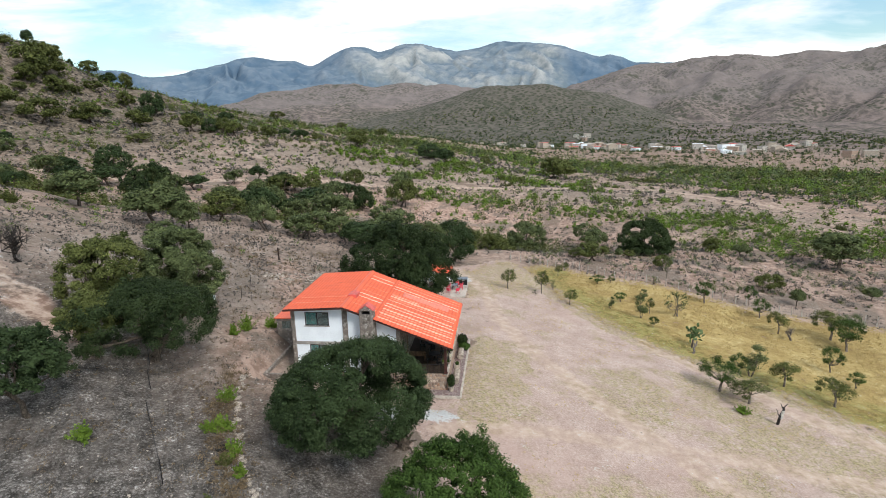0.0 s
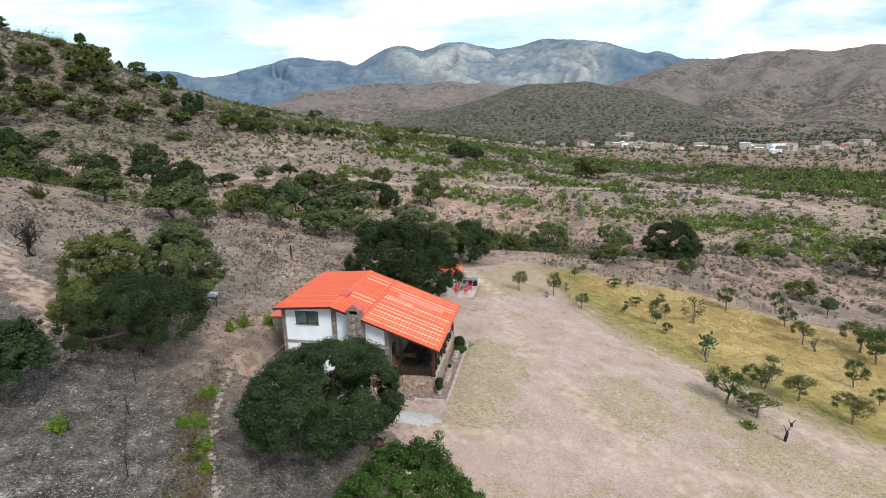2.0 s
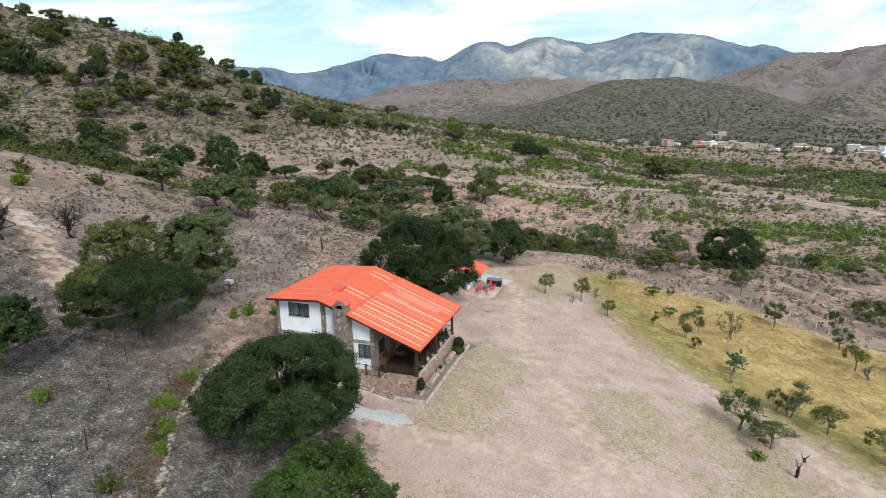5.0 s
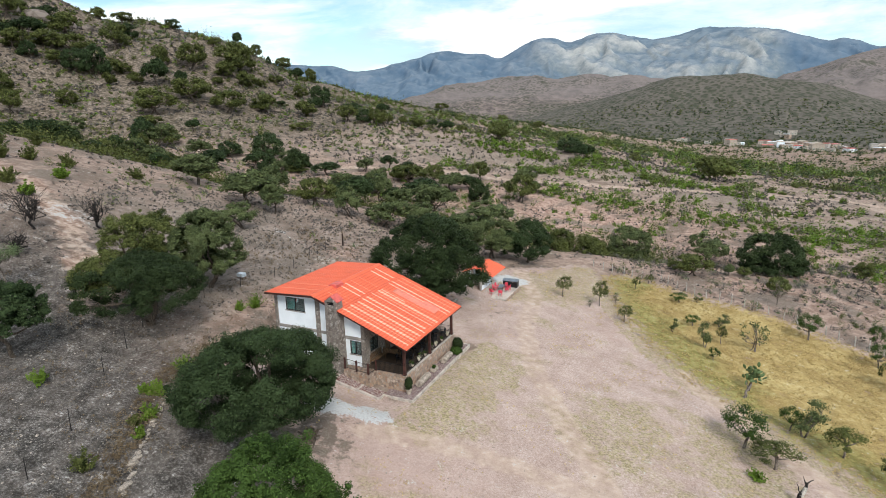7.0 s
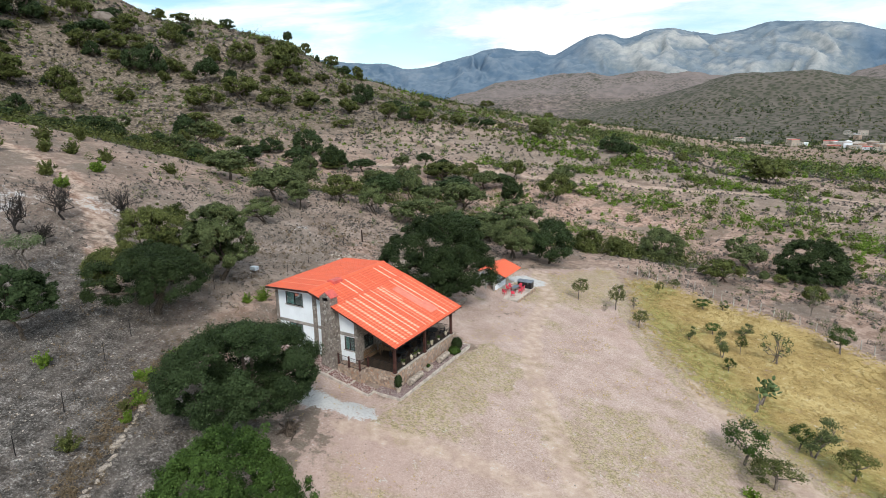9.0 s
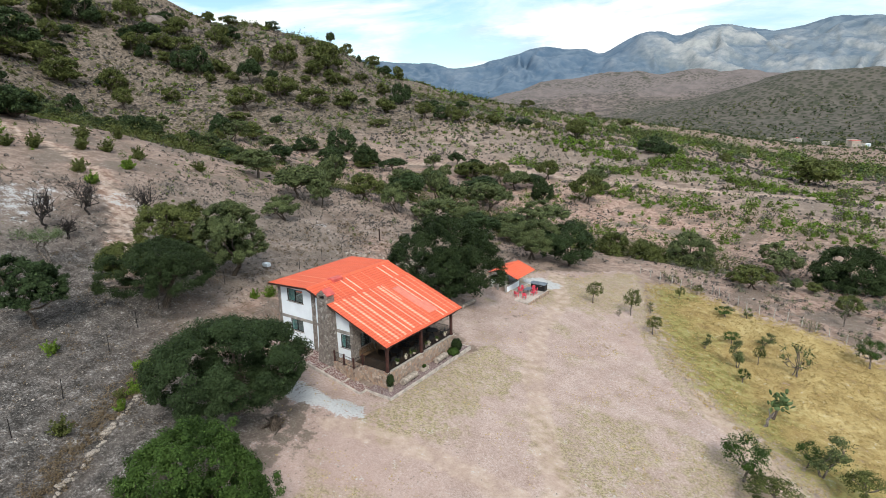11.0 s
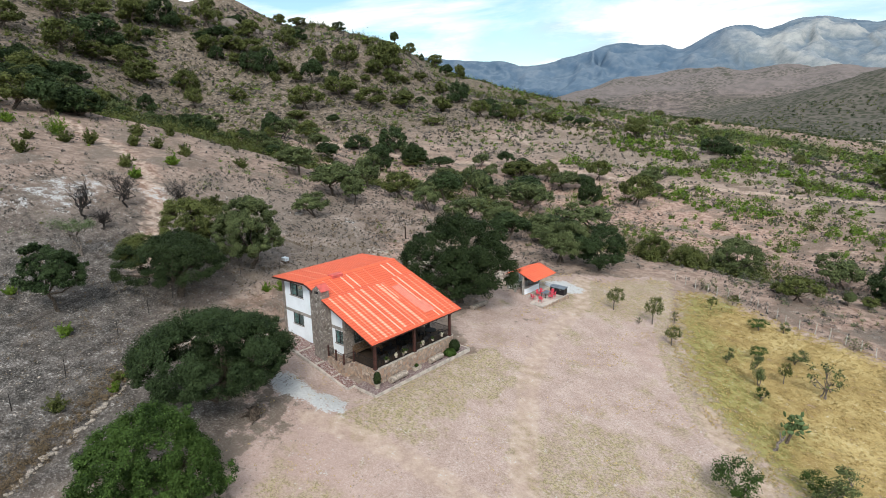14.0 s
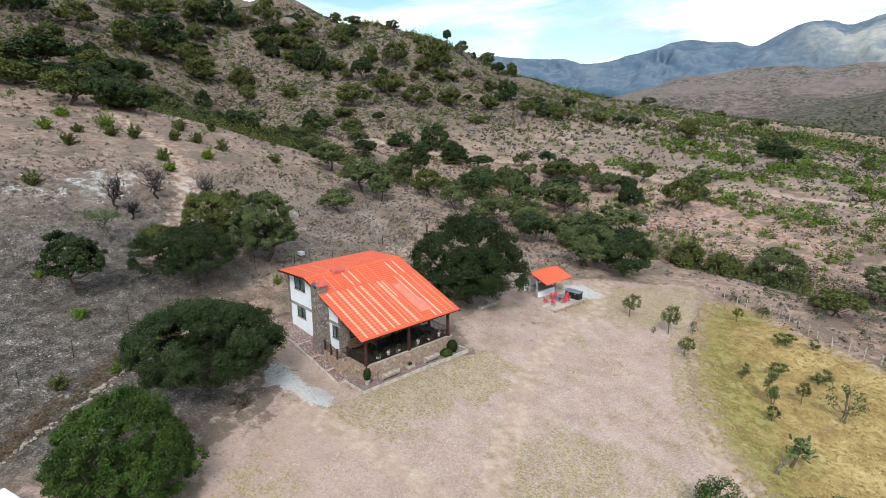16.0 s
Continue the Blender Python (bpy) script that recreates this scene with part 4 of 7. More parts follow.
plant(THIN, ["thin_a"], "thin half-bare young tree", "bare young trees", 5)
BEYOND = [(21.8, 66.1, 5.7, 4.0), (18.4, 69.2, 2.6, 1.7), (27.4, 70.1, 2.0, 2.1), (29.9, 71.4, 3.0, 1.7), (34.6, 63.3, 3.4, 2.9), (24.3, 87.0, 8.4, 6.0),
          (51.5, 56.8, 5.4, 3.0), (52.6, 49.0, 2.7, 2.8), (74.1, 76.6, 10.6, 7.4), (68.5, 55.8, 3.0, 2.4), (56.7, 82.2, 3.9, 2.7), (50.2, 82.6, 3.4, 3.6)]
plant(BEYOND, ["oak_b", "oak_f", "oak_g"], "grey-green thorn tree on the stony ground beyond the fence", "thorn trees beyond the fence", 6)
GULLY_A = [(-79.0, 117.8, 5.8, 4.9), (-75.3, 126.5, 6.0, 4.3), (-67.6, 108.0, 4.3, 4.3), (-61.2, 115.2, 11.4, 5.4), (-56.6, 121.8, 7.2, 6.1), (-48.9, 119.7, 9.1, 6.4),
           (-38.0, 114.5, 6.6, 7.1), (-46.8, 137.3, 6.4, 5.8), (-27.5, 121.9, 8.7, 7.7), (-31.4, 141.6, 7.4, 5.1), (-22.8, 84.6, 9.2, 5.2), (-25.2, 74.2, 8.7, 3.8), (-37.2, 83.3, 9.7, 8.0),
           (-43.9, 76.7, 7.1, 5.4), (-58.8, 89.6, 7.1, 5.7), (-83.6, 103.8, 7.8, 3.9), (-53.2, 70.4, 9.2, 5.4), (-39.5, 49.3, 5.1, 5.5), (-32.7, 52.5, 8.7, 5.0), (-23.1, 53.2, 7.7, 5.4),
           (-96.0, 103.8, 9.3, 5.8), (-43.0, 24.9, 5.2, 4.0), (-51.4, 36.5, 8.1, 7.0), (-46.5, 36.9, 4.7, 5.2)]
GULLY_B = [(-65.7, 38.2, 8.4, 6.3), (-87.1, 46.0, 5.7, 3.9), (-97.1, 55.9, 7.3, 5.0), (-142.3, 96.6, 8.5, 5.3), (-93.4, 64.3, 5.5, 3.9), (-84.4, 60.2, 8.1, 4.4), (-71.3, 62.4, 5.5, 8.0),
           (-46.9, 49.8, 6.2, 5.9), (-45.2, 61.5, 7.8, 5.4), (-84.2, 78.6, 6.3, 6.3), (-65.3, 84.7, 8.2, 6.0), (-93.2, 100.8, 8.1, 7.2), (-57.2, 49.5, 6.2, 6.8), (-66.7, 92, 5.7, 3.6),
           (-50.6, 79.4, 6.5, 7.8), (-60.6, 95.3, 4.8, 4.8), (-64.2, 120.3, 9.2, 4.8), (-45.7, 125.5, 6.3, 4.7), (-26.7, 133.3, 4.7, 4), (-47.3, 81, 6.5, 4.5), (-45.9, 94.2, 11.4, 7.6),
           (-22, 66, 8.5, 6.4), (-19, 60, 5, 3.6), (-28, 58, 6.5, 4.6)]
for k, rows in enumerate((GULLY_A, GULLY_B)):
    plant(rows, ["oak_a", "oak_b", "oak_f", "oak_f", "oak_g", "oak_c"], "green oak growing in the gully", "gully trees", 7 + k, wide=1.1)
# the ravine behind the spur is closed by a band of low dark trees
RAVINE_BAND = [(-205, 26), (-172, 20), (-146, 8), (-140, 20), (-128, 26), (-116, 33), (-100, 35), (-90, 40), (-84, 50)]
rv = random.Random(17)
row = []
for k in range(84):
    q = rv.uniform(0, 1) ** 1.25 * (len(RAVINE_BAND) - 1.001)
    (ax, ay), (bx, by) = RAVINE_BAND[int(q)], RAVINE_BAND[int(q) + 1]
    f = q - int(q)
    far = 1.25 - 0.07 * q
    row.append((ax + (bx - ax) * f + rv.gauss(0, 4.2 * far), ay + (by - ay) * f + rv.gauss(0, 4.2 * far), rv.uniform(4, 8) * far, rv.uniform(2.6, 5) * far))
plant(row, ["oak_a", "oak_c", "oak_e", "oak_d", "oak_f"], "dark green tree crowded in the ravine", "ravine trees", 9)

HILL_A = [(-283.9, 61.8, 16.9, 11.8), (-298.7, 82.7, 16.1, 9), (-243.8, 50.5, 16.1, 13.2), (-259.8, 68.2, 22, 14.2), (-246.9, 61, 15, 7.5), (-289.3, 96.3, 21.2, 14.2), (-288.2, 110.6, 19.7, 16.1),
          (-274.1, 79.7, 10, 7.3), (-268.6, 86.7, 9.9, 8.2), (-272.6, 96.1, 7.4, 6.1), (-294.6, 137.9, 15.1, 13.2), (-310.6, 154.5, 10, 6), (-287.3, 123.1, 10.9, 6.5), (-272.7, 124, 9.8, 4.9),
          (-268.4, 132.3, 16.8, 9.8), (-258.5, 132.5, 13.6, 8.5), (-259.1, 119.1, 13.4, 9.4), (-253.4, 121, 8.2, 7.3), (-276.3, 153.7, 14.7, 9.2), (-306.6, 165.3, 12, 8), (-251.4, 139.2, 15.2, 8.4),
          (-243.1, 127.5, 9.7, 6.5), (-233.7, 129.1, 12.6, 8.8), (-227.5, 133.5, 14.1, 11.9)]
HILL_B = [(-244.7, 72.4, 10.5, 10.5), (-256.2, 78.7, 14.2, 4.7), (-229.8, 74.4, 17.2, 10.9), (-251.8, 82.4, 9.3, 5.6), (-193.8, 31.8, 11.9, 6.7), (-206.8, 40.2, 7.6, 5.1), (-222, 88.9, 11.4, 10),
          (-231.7, 89, 5.9, 3.5), (-204.8, 83.3, 9.4, 8), (-200.6, 100.9, 8.2, 6), (-92.2, 2.5, 7.2, 5.9), (-93.7, 8, 9.4, 5.6), (-195.2, 60.8, 8.7, 6.2), (-153.6, 33.9, 9, 5),
          (-317.4, 203.5, 8.6, 6.5), (-293.1, 199.5, 12.3, 6.1), (-277, 221.1, 9, 4.9), (-257.8, 253.1, 7.5, 8.3), (-247, 256.4, 9, 7.4), (-248.2, 270, 4.2, 5), (-243.8, 278.5, 11.8, 8.5),
          (-223.6, 282.5, 10.7, 9.1), (-227.6, 273.3, 10.2, 7.3), (-211.2, 187.4, 5, 4)]
HILL_C = [(-246.1, 158, 13.7, 12), (-263.5, 178.7, 11.1, 7.4), (-222.5, 141.1, 9.4, 5.6), (-213.1, 128.6, 7.4, 5.4), (-203.9, 134.1, 7.3, 4.7), (-212.7, 156.7, 9.4, 8.8), (-196.4, 139.4, 11.6, 10.2),
          (-200.5, 162.5, 15.4, 10.8), (-192, 147.5, 7.3, 5.8), (-191.5, 183.7, 19, 12.6), (-189.5, 170.9, 10.7, 7.6), (-180.1, 174.6, 9.6, 6.6), (-179.7, 183.5, 6.1, 3.7), (-180.6, 197, 8.9, 5.1),
          (-176.1, 139, 17.8, 10.4), (-185.5, 162.2, 6.5, 4.1), (-169.7, 115.5, 14.7, 10.1), (-162.1, 143.8, 12.8, 8), (-156.9, 160, 14.2, 7.1), (-161.3, 176.5, 5.2, 2.9), (-146.7, 175.5, 12.8, 6.9),
          (-166.7, 197.7, 8.6, 6.2), (-152.2, 194.3, 11.8, 10.7), (-124.4, 177.9, 9.6, 8)]
HILL_D = [(-100.1, 54.2, 7.4, 5.8), (-141.6, 95.1, 8.7, 6.6), (-162.7, 104.6, 10.9, 4.3), (-147.8, 112, 5.8, 4.2), (-132.3, 152.1, 7.5, 3), (-111.7, 109.1, 10.2, 7.2), (-120.1, 100.1, 9.2, 5.1),
          (-102.4, 94.7, 9.4, 4.9), (-92.3, 100.3, 8.5, 3.3), (-133.8, 195.2, 8, 5.1), (-119.2, 181.7, 7.4, 5.8), (-112.6, 180.7, 6.5, 6.5), (-108.4, 181.7, 8.3, 5.7), (-128.1, 213.7, 8.3, 5.4),
          (-106.3, 195.5, 5.9, 3.2), (-100.6, 197.1, 7.5, 4.3), (-98.1, 210.5, 5.6, 4.2), (-89.1, 206.7, 7.6, 5.4), (-82.6, 209.8, 5.4, 3.8), (-162, 359.9, 11.1, 6.2), (-60.3, 196.5, 9.5, 8),
          (-120.4, 380.9, 8, 5.4), (-80.6, 335.7, 9.8, 5.5), (-28.7, 195.6, 10.1, 6.2)]
HILL_E = [(-21.1, 184.9, 9.1, 5.9), (25.5, 198, 14.1, 8), (-4.6, 218.5, 5.7, 3.6), (-266.4, 11.9, 15.7, 11), (-257, 18.1, 13.7, 12.2), (-259.1, 33.3, 15.5, 10.8), (-211.7, 15, 12.9, 8.3),
          (-157.3, -4.1, 12, 7), (-152, 3.1, 17.6, 8.8), (-113.3, -8, 10.8, 4.6), (-97.2, -1.4, 9.8, 6.7), (-191, 22.9, 11.9, 7.1), (-194.6, 34.1, 13.4, 7.3), (-99.8, 5.9, 4.3, 4),
          (-92.9, 2.7, 2.7, 3.4), (-94.2, 8.1, 6.2, 3.1), (-122.8, 20.8, 6.8, 5.1)]
for k, rows in enumerate((HILL_A, HILL_B, HILL_C, HILL_D, HILL_E)):
    plant(rows, ["oak_d", "oak_g", "oak_e", "oak_a", "oak_d"], "olive green oak scattered over the dry hillside", "hillside oaks", 20 + k)

# bare burnt trees on the spur
DEAD = [(43.6, 32.0, 1.8), (-45.0, -7.7, 4.6), (-47.3, -1.9, 4.4), (-42.4, -6.4, 2.4), (-46.1, 5.1, 4.0)]
for k, (x, y, h) in enumerate(DEAD):
    rng = np.random.RandomState(60 + k)
    bm = bmesh.new()
    top = Vector((rng.normal(0, 0.2), rng.normal(0, 0.2), h * 0.42))
    limb(bm, rng, (0, 0, -0.2), top, 0.16, 0.11, 4, 0.2)
    for q in range(14 if k > 0 else 6):
        a = rng.uniform(0, 6.28)
        e = Vector((math.cos(a) * h * rng.uniform(0.1, 0.46), math.sin(a) * h * rng.uniform(0.1, 0.46), h * rng.uniform(0.66, 1.0)))
        pts = limb(bm, rng, top * rng.uniform(0.6, 1), e, 0.06, 0.018, 4, 0.3)
        for s in range(9):
            limb(bm, rng, pts[rng.randint(1, 4)], e + Vector(rng.normal(0, h * 0.14, 3)), 0.02, 0.009, 2)
    me = bpy.data.meshes.new("dead_tree")
    bm.to_mesh(me)
    bm.free()
    me.materials.append(MAT["burnt" if k > 0 else "bark_grey"])
    ob = tagged(new("dead_tree", me), "leafless blackened small tree on dry ground", "dead tree", "dead trees")
    ob.location = (x, y, ground_z(x, y))

# ---- scrub, tufts and stones scattered over the slopes ----


def scatter(n, seed, lo, hi):
    rng = np.random.RandomState(seed)
    return rng, rng.uniform(lo[0], hi[0], n), rng.uniform(lo[1], hi[1], n)


def clear_of(x, y):
    """False on the yard, the house, roads and in the mown grass."""
    ok = (inside(x, y, YARD) < -0.5) & (inside(x, y, GRASS) < 0.5)
    for t in ROADS + TRACKS:
        ok &= line_distance(x, y, t) > 1.6
    ok &= ~((x > -18.5) & (x < 1) & (y > -2) & (y < 15))
    ok &= ((inside(x, y, SAND) < -2 - 3 * wavy(x, y, 17, 49)) | (wavy(x, y, 8, 67) > 0.2)) & (inside(x, y, WHITE_SCAR) < 0)
    return ok & ~((x > -11) & (x < 0) & (y > 29) & (y < 44))


def scrub(name, label, x, y, size, per, leaf, mat, seed, tall=0.8, up=0.4):
    """Many low bushes, each a loose heap of small leaves, as one mesh."""
    size = size * np.random.RandomState(seed + 50).lognormal(-0.1, 0.45, len(x))
    rng = np.random.RandomState(seed)
    z = height(x, y)
    n = len(x)
    which = np.repeat(np.arange(n), per)
    o = rng.normal(0, 1, (n * per, 3))
    o /= np.linalg.norm(o, axis=1)[:, None]
    o[:, 2] = np.abs(o[:, 2])
    lump = 1 + 0.35 * np.sin(3 * np.arctan2(o[:, 1], o[:, 0]) + rng.uniform(0, 6, n)[which])
    p = np.stack([x[which], y[which], z[which]], -1) + o * (size[which] * lump * rng.uniform(0.35, 1, n * per))[:, None] * np.array([0.5, 0.5, tall])
    co, quads = leaf_quads(rng, p, o + np.array([0, 0, up]), (np.clip(np.hypot(x - 20, y + 35) * 0.0021, 0.09, 1.4) * leaf)[which], 1.5)
    return tagged(new(name, quick_mesh(name, co, quads, mat)), label, "bushes", kind="stuff")


def keep(n, seed, lo, hi, cond):
    rng, x, y = scatter(n, seed, lo, hi)
    k = clear_of(x, y) & cond(x, y, rng)
    return rng, x[k], y[k]


rng, x, y = keep(2600, 84, (8, 50), (95, 96), lambda x, y, r: (y + 0.25 * (x - 22) > 56) & (wavy(x, y, 16, 69) + r.uniform(-0.6, 0.6, len(x)) > -0.15))
tone = rng.uniform(0, 1, len(x))
for nm, lb, mt, lo, hi in (("bare_bushes", "grey leafless bushes beyond the fence", "twig", 0, 0.62), ("thorn_bushes", "small olive thorn bushes beyond the fence", "leaf_olive", 0.62, 0.84), ("pale_bushes", "small grey-green bushes beyond the fence", "leaf_pale", 0.84, 1)):
    q = (tone >= lo) & (tone < hi)
    scrub(nm, lb, x[q], y[q], rng.uniform(0.6, 1.9, q.sum()), 60, 0.55, mt, 90 + len(nm), 0.75)
rng, x, y = keep(11000, 71, (-330, -30), (170, 330), lambda x, y, r: (wavy(x, y, 60, 21) + 0.5 * wavy(x, y, 17, 22) > 0.12 - 0.2 * smooth(20, 60, height(x, y)) + r.uniform(-0.5, 0.5, len(x))) & (np.hypot(x, y) > 40) & ~((x > 0) & (y < 90)))
tone = rng.uniform(0, 1, len(x))
for nm, lb, mt, lo, hi in (("green_scrub", "low olive thorn scrub over the slopes", "leaf_olive", 0, 0.42), ("grey_scrub", "low grey-green scrub over the slopes", "leaf_pale", 0.42, 0.74), ("fresh_scrub", "small fresh green bushes over the slopes", "leaf_lime", 0.74, 1)):
    q = (tone >= lo) & (tone < hi)
    scrub(nm, lb, x[q], y[q], rng.uniform(0.7, 2.6, q.sum()) * (1 + 0.7 * smooth(80, 250, y[q])), 40, 0.8, mt, int(1 + lo * 100), 0.6)
rng, x, y = keep(5200, 70, (-330, -40), (-40, 330), lambda x, y, r: (wavy(x, y, 55, 41) + r.uniform(-0.6, 0.6, len(x)) > 0.1) & (height(x, y) > 14 - 0.02 * y) & (line_distance(x, y, [(-40, 60), (-60, 20), (-60, -40)]) > 40))
scrub("hillside_bushes", "rounded olive bushes over the hillside", x, y, rng.uniform(1.1, 3.6, len(x)), 80, 0.72, "leaf_olive", 9, 0.7)
rng, x, y = keep(32000, 72, (-330, -30), (140, 260), lambda x, y, r: wavy(x, y, 45, 23) + r.uniform(-0.6, 0.6, len(x)) > -0.1)
scrub("dry_scrub", "grey leafless scrub and dry weeds", x, y, rng.uniform(0.4, 1.9, len(x)), 14, 0.9, "twig", 2, 0.6)
rng, x, y = keep(13000, 73, (-62, -34), (-10, 62), lambda x, y, r: r.uniform(0, 1, len(x)) < 0.5 + 0.5 * wavy(x, y, 14, 24))
scrub("dry_weeds", "small grey dry weeds on the stony spur", x, y, rng.uniform(0.2, 0.7, len(x)), 13, 0.7, "twig", 3, 0.7)
rng, x, y = keep(5000, 83, (-40, -30), (-8, 45), lambda x, y, r: r.uniform(0, 1, len(x)) < 0.35 + 0.6 * wavy(x, y, 9, 29))
scrub("brown_weeds", "brown dry weeds under the trees", x, y, rng.uniform(0.25, 0.9, len(x)), 15, 0.7, "dry_weed", 13, 0.6)
rng, x, y = keep(18000, 74, (-70, 84), (170, 240), lambda x, y, r: (line_distance(x, y, GREEN_BAND) < 6 + 9 * wavy(x, y, 26, 25) + 4 * r.uniform(-1, 1, len(x))) & (r.uniform(0, 1, len(x)) < 0.42 + 0.4 * wavy(x, y, 11, 63)) | (line_distance(x, y, LUSH_ROW) < 4 + 4 * wavy(x, y, 20, 25)) & (r.uniform(0, 1, len(x)) < 0.6) | (wavy(x, y, 30, 25) + 0.8 * r.uniform(-1, 1, len(x)) > 0.9) | (x > 44) & (y < 128) & (y > 84) & (r.uniform(0, 1, len(x)) < 0.36 + 0.4 * wavy(x, y, 13, 68)))
tone = rng.uniform(0, 1, len(x)) + 0.35 * wavy(x, y, 22, 61)
q = tone > 0.42
scrub("lime_scrub", "bright green bushes on the lower slope", x[q], y[q], rng.uniform(1.3, 3.4, q.sum()), 60, 1.0, "leaf_lime", 4)
q = tone < 0.3
scrub("slope_bushes", "olive green bushes on the lower slope", x[q], y[q], rng.uniform(1.3, 3.8, q.sum()), 64, 1.0, "leaf_olive", 14)
q = (tone > 0.3) & (tone < 0.42)
scrub("slope_twigs", "grey leafless bushes on the lower slope", x[q], y[q], rng.uniform(1.3, 3.4, q.sum()), 60, 0.8, "twig", 15)
t = np.random.RandomState(75).uniform(0, 0.86, 1100)
seg = np.array(RAVINE)
px = np.interp(t * (len(seg) - 1), np.arange(len(seg)), seg[:, 0]) + np.random.RandomState(76).normal(0, 4.5, 1100)
py = np.interp(t * (len(seg) - 1), np.arange(len(seg)), seg[:, 1]) + np.random.RandomState(77).normal(0, 4.5, 1100)
ok = clear_of(px, py)
scrub("gully_scrub", "dense green bushes filling the gully", px[ok], py[ok], np.random.RandomState(78).uniform(1.4, 4.0, ok.sum()), 90, 1.0, "leaf_olive", 5)
rng, x, y = keep(7500, 79, (-260, 300), (480, 1000), lambda x, y, r: (wavy(x, y, 120, 26) + r.uniform(-0.6, 0.6, len(x)) > -0.4))
scrub("valley_scrub", "dark green trees and scrub across the valley floor", x[::2], y[::2], rng.uniform(2.4, 6.0, len(x[::2])), 26, 0.7, "leaf_oak", 6, 0.7)
scrub("valley_bushes", "green bushes across the valley floor", x[1::2], y[1::2], rng.uniform(1.8, 4.4, len(x[1::2])), 20, 0.7, "leaf_olive", 16, 0.7)
THICKET = [(-110, 300), (-60, 262), (16, 254), (40, 246), (74, 240), (86, 220), (93, 202), (98, 182), (110, 172), (120, 158), (170, 140), (270, 190), (300, 330), (150, 322), (60, 318), (-60, 345)]
rng, x, y = scatter(20000, 82, (-130, 130), (310, 480))
k = (inside(x, y, THICKET) + 14 * wavy(x, y, 40, 44) > rng.uniform(-8, 14, len(x))) & (wavy(x, y, 30, 50) + 0.5 * wavy(x, y, 9, 64) + 0.05 > rng.uniform(-0.7, 0.6, len(x))) & (np.hypot((x - 150) / 60, (y - 400) / 45) > rng.uniform(0.3, 1.2, len(x)))
x, y = x[k], y[k]
tone = rng.uniform(0, 1, len(x)) + 0.3 * wavy(x, y, 35, 62)
for nm, lb, mt, lo, hi in (("valley_thicket", "dense olive thicket along the foot of the slope", "leaf_olive", -1, 0.45), ("valley_shrubs", "dark green shrubs along the foot of the slope", "leaf_oak", 0.45, 0.7), ("valley_limes", "bright green shrubs along the foot of the slope", "leaf_lime", 0.7, 0.88), ("valley_twigs", "grey twiggy shrubs along the foot of the slope", "leaf_pale", 0.88, 2)):
    q = (tone >= lo) & (tone < hi)
    scrub(nm, lb, x[q], y[q], rng.uniform(1.2, 5.6, q.sum()), 50, 0.9, mt, 17 + len(nm), 0.8)
rng, x, y = scatter(17000, 80, (5, -4), (62, 60))
k = inside(x, y, GRASS) > -0.4
x, y = x[k], y[k]
scrub("golden_grass", "knee-high dry golden grass", x, y, rng.uniform(0.25, 0.8, k.sum()), 9, 0.75, "straw", 7, 0.4, 2.2)
rng, x, y = scatter(16000, 81, (-14, -30), (60, 60))
k = (inside(x, y, YARD) > -0.5) & (wavy(x, y, 13, 27) + 0.6 * wavy(x, y, 4, 28) > 0.25) & (np.min([line_distance(x, y, q) for q in TRACKS], 0) > 1.6)
scrub("yard_grass", "short sparse dry grass on the yard", x[k], y[k], rng.uniform(0.12, 0.32, k.sum()), 6, 0.7, "straw", 8, 0.6, 2.0)

# ---- the house ----
RIDGE_X, RIDGE_Z, EAVE_X, EAVE_Z, BACK_X, BACK_Z, SEAM_X = -10.66, 8.22, -0.72, 4.44, -16.3, 7.93, -7.85
ROOF_Y0, ROOF_Y1 = 0.62, 12.84
WALL_Y0, WALL_Y1, WALL_XB, WALL_XF = 1.55, 12.0, -15.8, -5.75


def roof_z(x):
    if x > RIDGE_X:
        return RIDGE_Z - (x - RIDGE_X) * (RIDGE_Z - EAVE_Z) / (EAVE_X - RIDGE_X)
    return RIDGE_Z - (RIDGE_X - x) * (RIDGE_Z - BACK_Z) / (RIDGE_X - BACK_X)


house = thing("house", -10.5, 6.8, 1.7, "two-storey white house with orange roof and stone porch", "house")


